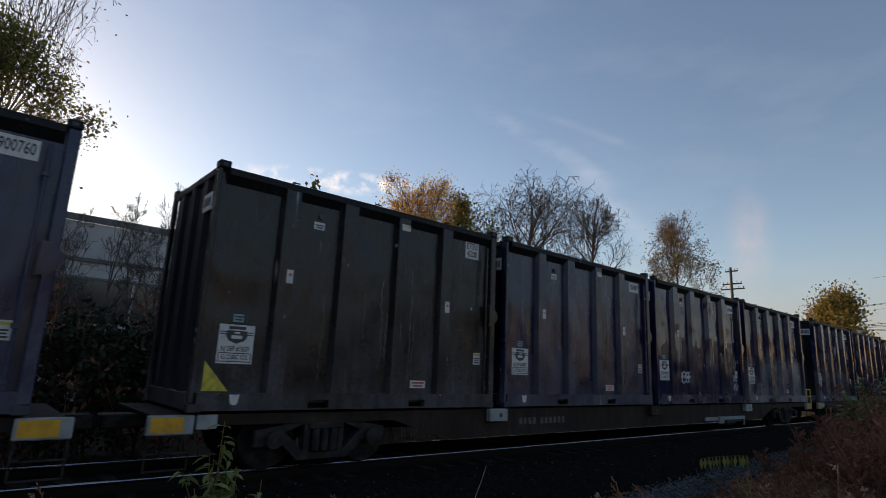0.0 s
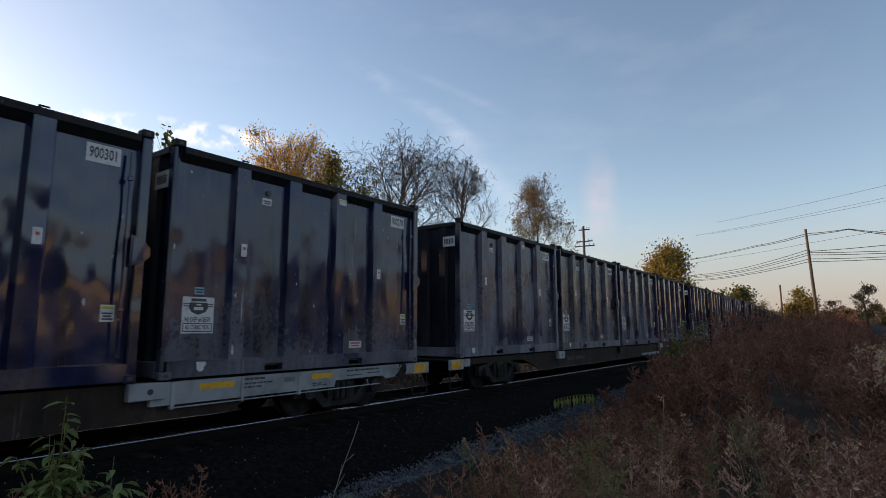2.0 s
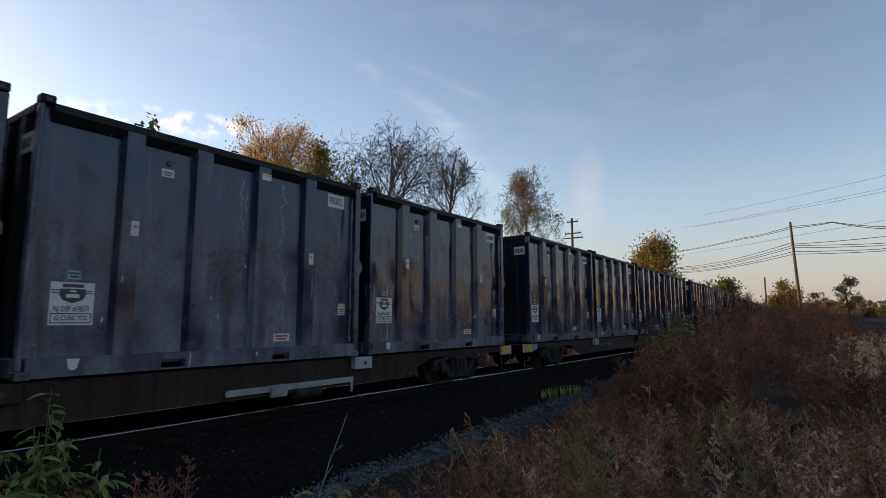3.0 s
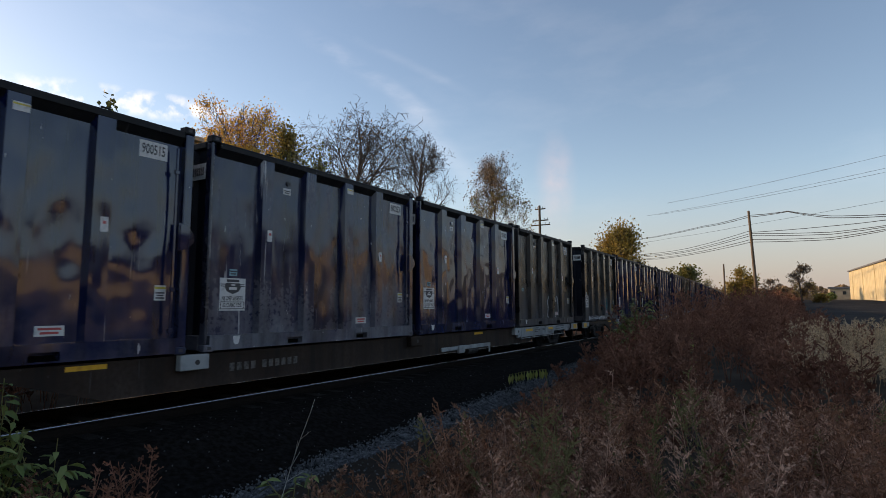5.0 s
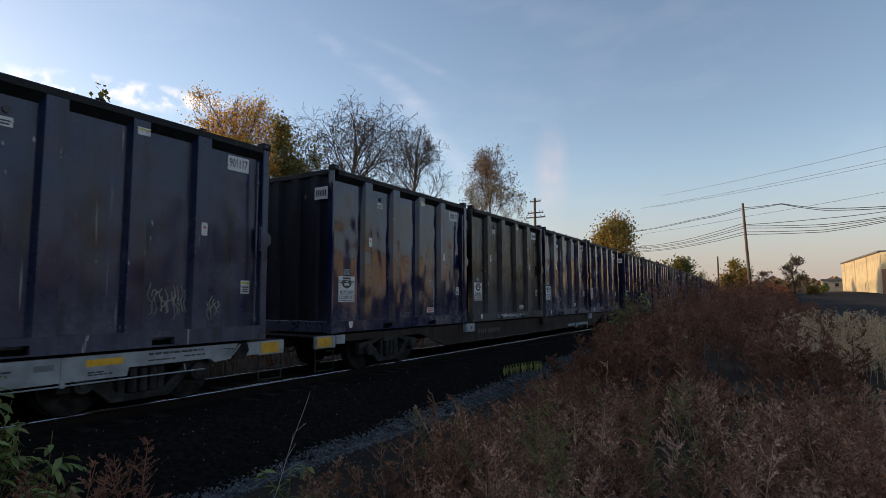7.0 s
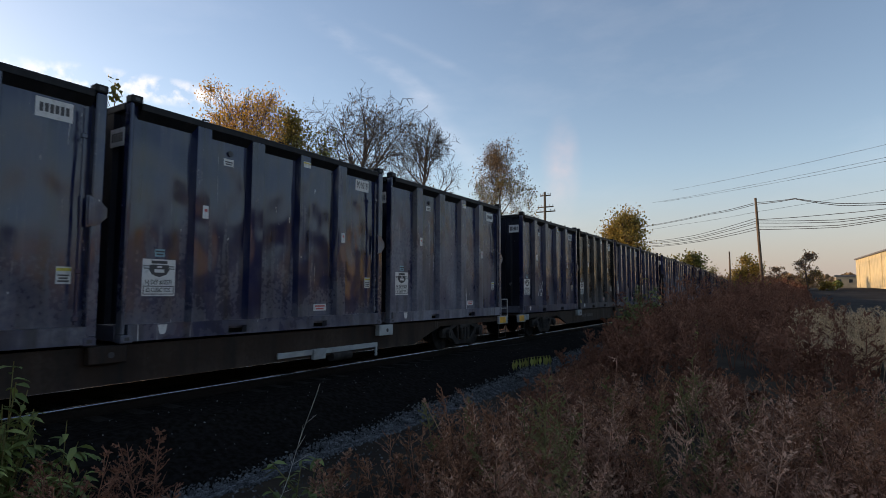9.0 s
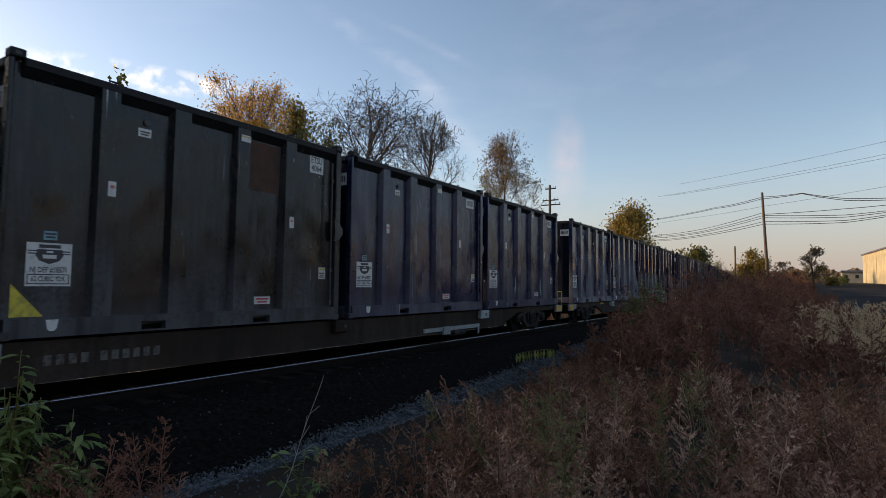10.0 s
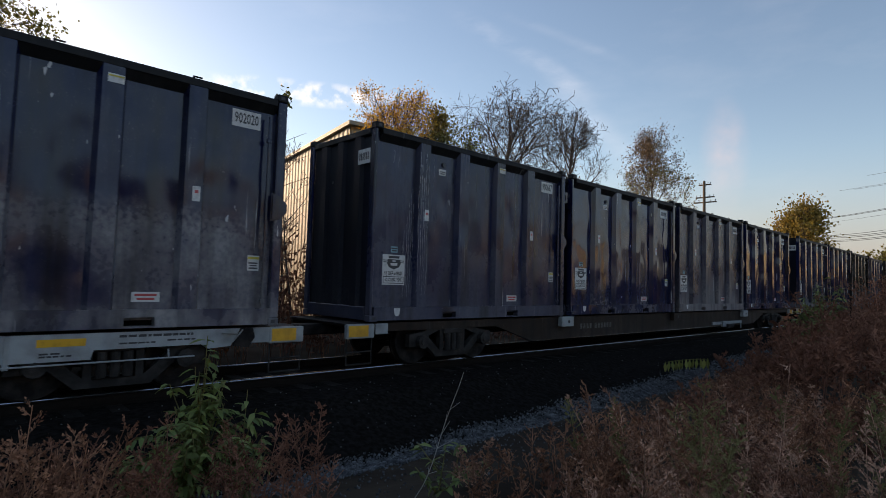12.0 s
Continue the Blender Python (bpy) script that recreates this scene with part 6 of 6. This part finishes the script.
            v, f = np.concatenate([v, v2]), np.concatenate([f, f2 + len(v)])
            tagged(scatter_mesh("branchwork", v, f, [BARK], parent=root), kind="stuff")
    cores = np.array([tuple(e[0]) for e in ends])
    for cnt, mat, lo in ((leaf_count, leaf, 0.0), (low_count, low_leaf, 1.0)):
        if not cnt:
            continue
        pool = cores
        if lo:
            pool = cores[cores[:, 2] < np.percentile(cores[:, 2], 45)]
        c = pool[nrng.integers(0, len(pool), cnt)] + nrng.normal(0, clump * height / 12, (cnt, 3))
        la = nrng.normal(0, 1, (cnt, 3)) + (0, 0, -0.4)
        la /= np.linalg.norm(la, axis=1, keepdims=True)
        v, f = leaf_quads(c, la, leaf_size * nrng.uniform(0.6, 1.4, cnt), nrng, 0.7)
        tagged(scatter_mesh("crown", v, f, [mat], parent=root), kind="stuff")
    return tagged(root, label, "tree")


def at(az, dist):
    """x, y at an angle to the left of +y, seen from the camera's spot."""
    return -dist * math.sin(radians(az)), dist * math.cos(radians(az))


def build_trees():
    def top(dist, el):
        return EYE[2] + dist * math.tan(radians(el))

    def stand(name, label, az, dist, el, width_deg, seed, **kw):
        x, y = at(az, dist)
        h = top(dist, el) - (ground_z(x, y) - 0.1)
        tree(name, label, x, y, h, dist * math.tan(radians(width_deg / 2)), seed, **kw)

    stand("tree", "orange-leaved autumn tree behind the train", 53.2, 24, 18.7, 10.5, 3, fork=0.5, leaf=LEAF_ORANGE, leaf_count=10500, leaf_size=0.075, low_leaf=LEAF_ORANGE, low_count=17000, limbs=13, fine=0.007, clump=0.17)
    stand("tree", "thin brown-leaved tree beside the orange one", 50.2, 27, 17.2, 6.0, 5, fork=0.45, leaf=LEAF_BROWN, leaf_count=3600, leaf_size=0.075, limbs=11, trunk_r=0.10, fine=0.007)
    stand("tree", "small green-leaved tree behind the train", 47.2, 26, 16.8, 10.0, 8, fork=0.45, leaf=LEAF_OLIVE, leaf_count=20000, leaf_size=0.11, trunk_r=0.12, fine=0.008, clump=0.26)
    stand("tree", "bare spreading tree with drooping twigs behind the train", 42.2, 34, 18.8, 18.0, 21, limbs=24, fork=0.5, droop=0.2, trunk_r=0.26, leaf=LEAF_BROWN, leaf_count=420, leaf_size=0.13, fine=0.010)
    stand("tree", "bare slender tree with fine twigs", 34.3, 38, 17.3, 7.6, 14, trunk_r=0.2, limbs=18, fork=0.5, fine=0.0075)
    stand("tree", "thinly leaved russet tree with green foot", 25.9, 45, 14.9, 7.2, 30, fork=0.45, leaf=LEAF_BROWN, leaf_count=8500, leaf_size=0.11, low_leaf=LEAF_OLIVE, low_count=3600, limbs=15, fine=0.009, clump=0.17)
    stand("tree", "broad round oak in olive and gold autumn leaf", 13.9, 95, 7.4, 5.4, 41, leaf=LEAF_GOLD, leaf_count=9000, leaf_size=0.36, trunk_r=0.3, fine=0.03, clump=0.7)
    stand("tree", "distant tree in dull autumn leaf", 8.8, 170, 3.4, 3.2, 52, leaf=LEAF_OLIVE, leaf_count=4000, leaf_size=0.6, fine=0.04, clump=0.8)
    stand("tree", "round green tree beyond the weeds", 3.5, 118, 3.1, 2.6, 63, fork=0.05, leaf=LEAF_GOLD, leaf_count=5000, leaf_size=0.36, fine=0.03, clump=0.8)
    stand("tree", "slender thinning autumn tree by the yard", -0.9, 100, 3.45, 2.3, 71, fork=0.12, leaf=LEAF_BROWN, leaf_count=1100, leaf_size=0.22, low_leaf=LEAF_GOLD, low_count=700, fine=0.02, clump=0.35)
    stand("tree", "leafless thin tree beyond the yard", 1.5, 140, 2.3, 2.0, 73, fork=0.10, leaf=LEAF_BROWN, leaf_count=500, leaf_size=0.25, fine=0.025, clump=0.4)
    stand("tree", "large bare-limbed oak with a few last leaves", 92.0, 27, 37.0, 17.5, 85, habit="vase", limbs=9, fork=0.36, leaf=LEAF_BROWN, leaf_count=500, leaf_size=0.14, trunk_r=0.24, fine=0.010)
    stand("tree", "spreading oak in dull green and yellow leaf", 91.3, 22, 24.6, 17.5, 87, fork=0.64, limbs=13, leaf=LEAF_OLIVE, leaf_count=26000, leaf_size=0.115, low_leaf=LEAF_GOLD, low_count=12000, trunk_r=0.2, fine=0.010, clump=0.24)
    for az, el, wide, seed in ((81.5, 2.8, 11.0, 143), (77.0, 1.8, 10.0, 145)):
        stand("shrub", "dense dark green bush on the far bank", az, 14.8, el, wide, seed, fork=0.05, limbs=12, trunk_r=0.04, leaf=LEAF_DARK, leaf_count=5200, leaf_size=0.13, fine=0.006, clump=0.75)
    for az, d, el, wide, seed, leaf, label in ((-2.2, 98, 0.95, 1.3, 131, LEAF_GOLD, "yellow-green bush at the edge of the yard"), (-3.0, 104, 1.0, 0.9, 132, LEAF_GREEN, "dark green shrub at the edge of the yard"),
                                               (0.4, 92, 1.5, 1.6, 133, LEAF_BROWN, "thin brown bush beyond the weeds"), (-0.2, 88, 1.05, 1.2, 134, LEAF_BROWN, "thin brown bush beyond the weeds"), (6.6, 150, 2.2, 1.5, 135, LEAF_OLIVE, "dull green bush far along the track")):
        stand("shrub", label, az, d, el, wide, seed, fork=0.03, limbs=9, trunk_r=0.05, leaf=leaf, leaf_count=1200, leaf_size=0.24, fine=0.014, clump=1.0)
    # slender sapling that still holds one tuft of leaves at its tip
    x, y = at(63.65, 20)
    root = new("sapling")
    root.location = (x, y, ground_z(x, y))
    rng = np.random.default_rng(92)
    h = top(20, 17.6) - ground_z(x, y)
    t = np.linspace(0, 1, 12)
    main = np.stack([0.10 * np.sin(t * 5), 0.08 * np.sin(t * 7), h * t], 1)
    b = main[rng.integers(5, 11, 26)]
    e = b + rng.normal(0, 0.55, (26, 3)) * (1, 1, 0.2) + (0, 0, 0.55)
    v, f = stem_quads(np.concatenate([main[:-1], b]), np.concatenate([main[1:], e]), np.append(np.linspace(0.05, 0.018, 11), np.full(26, 0.013)), np.append(np.linspace(0.045, 0.012, 11), np.full(26, 0.006)))
    tagged(scatter_mesh("stalk", v, f, [BARK], parent=root), kind="stuff")
    c = main[-1] + rng.normal(0, 0.12, (38, 3)) * (1.1, 1.1, 1.5) + (0, 0, -0.02)
    way = rng.normal(0, 1, (38, 3)) + (0, 0, -0.7)
    way /= np.linalg.norm(way, axis=1, keepdims=True)
    v, f = leaf_quads(c, way, rng.uniform(0.14, 0.24, 38), rng, 0.7)
    tagged(scatter_mesh("crown", v, f, [LEAF_OLIVE], parent=root), kind="stuff")
    tagged(root, "thin sapling with a tuft of last leaves", "tree")
    for az, d, el, seed in ((79.0, 17, 13.5, 97), (84.0, 16, 12.0, 99), (62.0, 19, 13.5, 101), (75.5, 18, 14.5, 103), (81.5, 17.5, 14.0, 105), (77.0, 17.0, 12.0, 107)):
        stand("sapling", "bare young sapling behind the railway", az, d, el, 10.0, seed, limbs=6, trunk_r=0.05, fine=0.006)


# ---- poles and wires ----
def utility_pole(label, x, y, top_z, arms, lean=0.0, braces=True):
    root = new("utility_pole")
    z0 = ground_z(x, y) - 0.3
    root.location = (x, y, z0)
    h = top_z - z0
    bm = bmesh.new()
    cyl(bm, (0, 0, 0), (0, 0, h), 0.19, 0.12, seg=12)
    part("shaft", bm, POLE_WOOD, root)
    for z, w in arms:
        bm = bmesh.new()
        box(bm, -w / 2, w / 2, 0.13, 0.24, h - z - 0.06, h - z + 0.06, 0.01)
        part("crossarm", bm, POLE_WOOD, root)
        for k in (-0.46, -0.25, 0.25, 0.46):
            bm = bmesh.new()
            cyl(bm, (k * w, 0.185, h - z + 0.06), (k * w, 0.185, h - z + 0.14), 0.02, seg=6)
            cyl(bm, (k * w, 0.185, h - z + 0.14), (k * w, 0.185, h - z + 0.24), 0.05, 0.03, seg=8)
            part("insulator", bm, GREY_PAINT, root)
    root.rotation_euler = (0, radians(lean), 0)
    return tagged(root, label, "utility pole", group="utility poles")


def wire(label, points, sag, r=0.02):
    """A cable through the given points, hanging between them."""
    cu = bpy.data.curves.new("power_line", "CURVE")
    cu.dimensions, cu.bevel_depth, cu.bevel_resolution = "3D", r, 0
    sp = cu.splines.new("POLY")
    pts = []
    for a, b in zip(points, points[1:]):
        a, b = Vector(a), Vector(b)
        for k in range(16):
            t = k / 16
            p = a.lerp(b, t)
            p.z -= sag * 4 * t * (1 - t)
            pts.append(p)
    pts.append(Vector(points[-1]))
    sp.points.add(len(pts) - 1)
    for q, p in zip(sp.points, pts):
        q.co = (*p, 1)
    cu.materials.append(WIRE)
    return tagged(new("power_line", cu), label, "power line", group="overhead lines")


def ray_point(az, el, dist):
    x, y = at(az, dist)
    return x, y, EYE[2] + dist * math.tan(radians(el))


def build_poles():
    p1 = ray_point(21.9, 10.2, 60)
    utility_pole("tall wooden utility pole with crossarms behind the train", *p1, [(0.35, 1.2), (1.6, 1.8), (2.1, 2.2)])
    p2 = ray_point(2.4, 8.55, 70)
    utility_pole("weathered wooden utility pole carrying many cables", *p2, [], lean=-2.0)
    p3 = ray_point(5.0, 3.8, 108)
    utility_pole("distant slim wooden utility pole", *p3, [])


def build_wires():
    """Cables that come from far behind the train to the near pole and go on over the yard."""
    def run(label, stops, sag, r):
        wire(label, [ray_point(*s) for s in stops], sag, r)

    for d in (0.0, -0.16):
        run("black power cable slung along the poles", [(16.5, 6.2 + d * 0.3, 150), (12.0, 6.52 + d * 0.4, 120), (6.5, 7.43 + d * 0.6, 88), (2.72, 8.15 + d, 70)], 0.12, 0.032)
        run("black power cable slung over the yard", [(2.72, 8.15 + d, 70), (-0.3, 8.26 + d * 0.3, 66), (-3.4, 7.55 + d, 64), (-7.9, 7.3 + d, 62), (-15.0, 7.8 + d, 58)], 0.06, 0.032)
    for left, right in (((6.5, 5.2, 4.88, 4.4), (6.5, 6.18, 6.5, 7.5)), ((6.3, 5.08, 4.76, 4.3), (6.3, 6.0, 6.4, 7.4)), ((5.95, 4.88, 4.56, 4.1), (5.95, 5.72, 6.25, 7.3)), ((5.72, 4.76, 4.46, 4.0), (5.72, 5.55, 6.13, 7.2)), ((6.75, 5.4, 5.0, 4.5), (6.6, 6.7, 6.92, 7.6))):
        run("black telephone cable in a bundle on the poles", [(2.68, left[0], 70), (8.0, left[1], 93), (11.6, left[2], 112), (17.0, left[3], 160)], 0.1, 0.031)
        run("black telephone cable in a bundle over the yard", [(2.68, right[0], 70), (-3.3, right[1], 66), (-7.8, right[2], 62), (-15.0, right[3], 58)], 0.05, 0.030)
    run("thin black cable rising past the pole", [(14.0, 5.9, 140), (9.0, 6.5, 105), (2.75, 7.3, 71)], 0.1, 0.016)
    run("thin black cable rising over the yard", [(2.75, 7.3, 70), (-7.9, 8.5, 62), (-15.0, 9.4, 58)], 0.05, 0.014)
    for stops in (((9.6, 9.8, 130), (-16.0, 13.1, 90)), ((11.5, 8.7, 130), (-16.0, 12.0, 90)), ((10.5, 8.75, 130), (-16.0, 11.6, 90))):
        run("thin high-voltage line high over the yard", stops, 0.5, 0.022)


# ---- buildings ----
def siding(root, name, mat, p0, p1, z0, z1, pitch=0.3, depth=0.03):
    """A corrugated sheet between two ground points."""
    a, b = Vector((*p0, 0)), Vector((*p1, 0))
    d = (b - a)
    n = max(2, int(d.length / pitch))
    nrm = Vector((d.y, -d.x, 0)).normalized() * depth
    verts, faces = [], []
    for i in range(n * 2 + 1):
        p = a + d * (i / (n * 2)) + (nrm if i % 4 in (1, 2) else -nrm * 0.2)
        verts += [(p.x, p.y, z0), (p.x, p.y, z1)]
    for i in range(n * 2):
        faces.append((2 * i, 2 * i + 2, 2 * i + 3, 2 * i + 1))
    return mesh_part(name, verts, faces, mat, root)


def build_buildings():
    # cream warehouse across the yard, its long wall square to the low sun
    root = new("warehouse")
    x0, y0 = at(-4.35, 132)
    x1, y1 = at(-6.95, 100)
    gz = ground_z(x0, y0) - 0.3
    base0 = EYE[2] + 132 * math.tan(radians(0.45))
    top0 = EYE[2] + 132 * math.tan(radians(2.75))
    top1 = EYE[2] + 100 * math.tan(radians(3.62))
    d = Vector((x1 - x0, y1 - y0, 0))
    nrm = Vector((-d.y, d.x, 0)).normalized()
    if nrm.x < 0:
        nrm = -nrm
    bm = bmesh.new()
    quad = [(x0, y0), (x1, y1), (x1 + nrm.x * 24, y1 + nrm.y * 24), (x0 + nrm.x * 24, y0 + nrm.y * 24)]
    slab_mesh(bm, quad[::-1], gz - 1.0, top0)
    part("wall", bm, CREAM, root)
    siding(root, "wall_sheeting", CREAM, (x0 - nrm.x * 0.05, y0 - nrm.y * 0.05), (x1 - nrm.x * 0.05, y1 - nrm.y * 0.05), gz - 1.0, top0, 0.6, 0.03)
    bm = bmesh.new()
    q2 = [(x - nrm.x * 0.3 * s, y - nrm.y * 0.3 * s) for (x, y), s in zip(quad, (1, 1, -1, -1))]
    slab_mesh(bm, q2[::-1], top0 + 0.004, top0 + 0.25)
    part("roof_edge", bm, ROOFING, root)
    for k in range(3):
        t = 0.12 + 0.3 * k
        bm = bmesh.new()
        cx, cy = x0 + d.x * t - nrm.x * 0.1, y0 + d.y * t - nrm.y * 0.1
        cyl(bm, (cx, cy, gz), (cx, cy, top0), 0.07, seg=8)
        part("downpipe", bm, CREAM, root)
    tagged(root, "cream metal-sided warehouse lit by the low sun", "warehouse")
    # the brick-fronted wing next to it
    root = new("brick_wing")
    x2, y2 = at(-9.5, 92)
    bm = bmesh.new()
    slab_mesh(bm, [(x1, y1), (x2, y2), (x2 + nrm.x * 20, y2 + nrm.y * 20), (x1 + nrm.x * 20, y1 + nrm.y * 20)][::-1], gz - 1.2, top1)
    part("wall", bm, CREAM, root)
    bm = bmesh.new()
    e = (Vector((x2, y2, 0)) - Vector((x1, y1, 0))).normalized()
    px, py = x1 + e.x * 0.2 - nrm.x * 0.08, y1 + e.y * 0.2 - nrm.y * 0.08
    slab_mesh(bm, [(px, py), (px + e.x * 1.1, py + e.y * 1.1), (px + e.x * 1.1 + nrm.x * 0.07, py + e.y * 1.1 + nrm.y * 0.07), (px + nrm.x * 0.07, py + nrm.y * 0.07)][::-1], gz - 1.2, top1 - 2.4)
    part("brick_pier", bm, BRICK, root, "red brick pier")
    tagged(root, "tall cream wing of the warehouse with a brick pier", "building")
    # small flat shed farther off
    root = new("shed")
    x, y = at(-3.6, 190)
    z = EYE[2] + 190 * math.tan(radians(0.55))
    root.location = (x, y, z - 1.5)
    bm = bmesh.new()
    box(bm, -2.4, 2.4, -3, 3, 0, 4.2, 0.05)
    part("wall", bm, BEIGE, root)
    bm = bmesh.new()
    box(bm, -2.7, 2.7, -3.3, 3.3, 4.204, 4.7, 0.03)
    part("roof", bm, ROOFING, root)
    for k in (-1.6, 0.9):
        bm = bmesh.new()
        box(bm, k - 0.4, k + 0.4, -3.03, -3.0, 2.6, 3.5)
        part("window", bm, DARK_GLASS, root)
    tagged(root, "small beige flat-roofed shed beyond the yard", "shed")
    # pale grey factory behind the railway: banded front with a dark window strip
    root = new("factory")
    bm = bmesh.new()
    box(bm, -48, -27, -20, 12, -0.6, 7.0)
    part("wall", bm, PALE, root)
    for z0, z1, mat, nm in ((5.35, 5.5, ROOFING, "trim_band"), (2.9, 4.6, DARK_GLASS, "window_strip"), (4.62, 4.72, ROOFING, "trim_band"), (7.004, 7.3, ROOFING, "parapet")):
        bm = bmesh.new()
        box(bm, -26.995, -26.9, -20, 12, z0, z1)
        part(nm, bm, mat, root)
    for k in range(11):
        bm = bmesh.new()
        box(bm, -26.898, -26.86, -19.6 + k * 3.1, -19.5 + k * 3.1, 2.9, 4.6)
        part("mullion", bm, PALE, root)
    tagged(root, "pale grey factory with a dark window strip behind the railway", "factory")
    # beige corrugated hall set askew beyond it
    root = new("corrugated_hall")
    a, b = (-22.6, 14.6), (-36.0, 17.0)
    bm = bmesh.new()
    slab_mesh(bm, [a, b, (b[0] + 0.4, b[1] + 2.4), (a[0] + 0.4, a[1] + 2.4)][::-1], -0.5, 9.1)
    part("wall", bm, BEIGE, root)
    siding(root, "wall_sheeting", BEIGE, (b[0] - 0.01, b[1] - 0.06), (a[0] - 0.01, a[1] - 0.06), -0.5, 9.05, 0.28, 0.03)
    bm = bmesh.new()
    slab_mesh(bm, [(a[0] + 0.3, a[1] - 0.3), (b[0], b[1] - 0.3), (b[0] + 0.4, b[1] + 2.7), (a[0] + 0.7, a[1] + 2.7)][::-1], 9.104, 9.3)
    part("roof", bm, BEIGE, root)
    tagged(root, "beige corrugated hall catching the low sun", "building")
    # an unseen long pale shed, added behind the camera to mirror in the paint
    root = new("roadside_shed")
    bm = bmesh.new()
    box(bm, 34, 50, -14, 6, -0.5, 6.5)
    part("wall", bm, CREAM, root)
    bm = bmesh.new()
    box(bm, 33.6, 50.4, -14.4, 6.4, 6.504, 6.9)
    part("roof", bm, ROOFING, root)
    tagged(root, "unseen long cream shed, added for reflections in the train's paint", "shed")
    copy_thing(root, pose(4, 30, 0))
    copy_thing(root, pose(-3, 66, 1.5))


def build_yard():
    """Asphalt yard laid on the rise beyond the brush."""
    xs = [1.6 + 1.4 * i for i in range(22)]
    ys = [24 + 3.0 * j for j in range(38)]
    verts, faces = [], []
    for y in ys:
        for x in xs:
            verts.append((x, y, ground_z(x, y) + 0.05))
    w = len(xs)
    for j in range(len(ys) - 1):
        for i in range(w - 1):
            faces.append((j * w + i, j * w + i + 1, (j + 1) * w + i + 1, (j + 1) * w + i))
    tagged(mesh_part("yard_pavement", verts, faces, ASPHALT, smooth=True), "grey worn asphalt yard in front of the warehouse", "pavement", kind="structure")


def build_field():
    """Unseen dry grass slope on the sunny side, added to be mirrored in the train's paint."""
    xs = [11 + 2.0 * i for i in range(25)]
    ys = [-60 + 4.0 * j for j in range(28)]
    verts = [(x, y, ground_z(x, y) + 0.04) for y in ys for x in xs]
    w = len(xs)
    faces = [(j * w + i, j * w + i + 1, (j + 1) * w + i + 1, (j + 1) * w + i) for j in range(len(ys) - 1) for i in range(w - 1)]
    tagged(mesh_part("grass_slope", verts, faces, FIELD, smooth=True), "unseen slope of dry tan grass, added for reflections in the train's paint", "ground", kind="structure")


def build_unseen_woods():
    """Tall ragged autumn woods beyond the grass slope, unseen, added as a dark reflection in the train's paint."""
    rng = np.random.default_rng(78)
    pts = []
    while len(pts) < 10000:
        y = rng.uniform(-130, 70)
        x = rng.uniform(52, 62)
        top = 9.5 + 5 * noise.noise((y * 0.05, 0, 0)) + 4 * noise.noise((y * 0.22, 2, 0))
        pts.append((x, y, 1.5 + top * rng.random() ** 0.8))
    # unseen western woods, added to keep low sun off the train and weeds
    for _ in range(26000):
        y = rng.uniform(-70, 23)
        if 4.6 < y < 17.0:  # left open so the low sun reaches the corrugated hall
            continue
        top = 18.1 + 0.6 * noise.noise((y * 0.1, 5, 0)) + 0.8 * noise.noise((y * 0.4, 7, 0))
        pts.append((rng.uniform(-66, -58), y, top * rng.random() ** 0.8))
    pts = np.array(pts)
    la = rng.normal(0, 1, pts.shape)
    la /= np.linalg.norm(la, axis=1, keepdims=True)
    v, f = leaf_quads(pts, la, np.where(pts[:, 0] > 0, 1.7, 1.1) * rng.uniform(0.7, 1.4, len(pts)), rng, 0.8)
    tagged(scatter_mesh("woods", v, f, [BARE_WOODS]), "unseen grey-brown leafless woods, added to block sun and darken reflections", "woods", kind="stuff")


def build_treeline():
    """Low far woods along the horizon."""
    rng = np.random.default_rng(77)
    pts = []
    for _ in range(9000):
        az = rng.uniform(-14, 16)
        d = rng.uniform(230, 300)
        top_el = 1.5 + 0.5 * noise.noise((az * 0.9, 0, 0)) + 0.25 * noise.noise((az * 4, 3, 0))
        el = rng.uniform(0.0, 1.0) ** 0.7 * top_el
        pts.append(ray_point(az, el, d))
    pts = np.array(pts)
    la = rng.normal(0, 1, pts.shape)
    la /= np.linalg.norm(la, axis=1, keepdims=True)
    v, f = leaf_quads(pts, la, rng.uniform(0.7, 1.8, len(pts)), rng, 0.8)
    tagged(scatter_mesh("far_woods", v, f, [LEAF_BROWN]), "low line of far autumn woods on the horizon", "woods", kind="stuff")


build_ground()
build_track()
build_stones()
build_train()
build_weeds()
build_far_bank()
build_trees()
build_small_plants()
build_poles()
build_wires()
build_buildings()
build_yard()
build_field()
build_unseen_woods()
build_treeline()
motions()
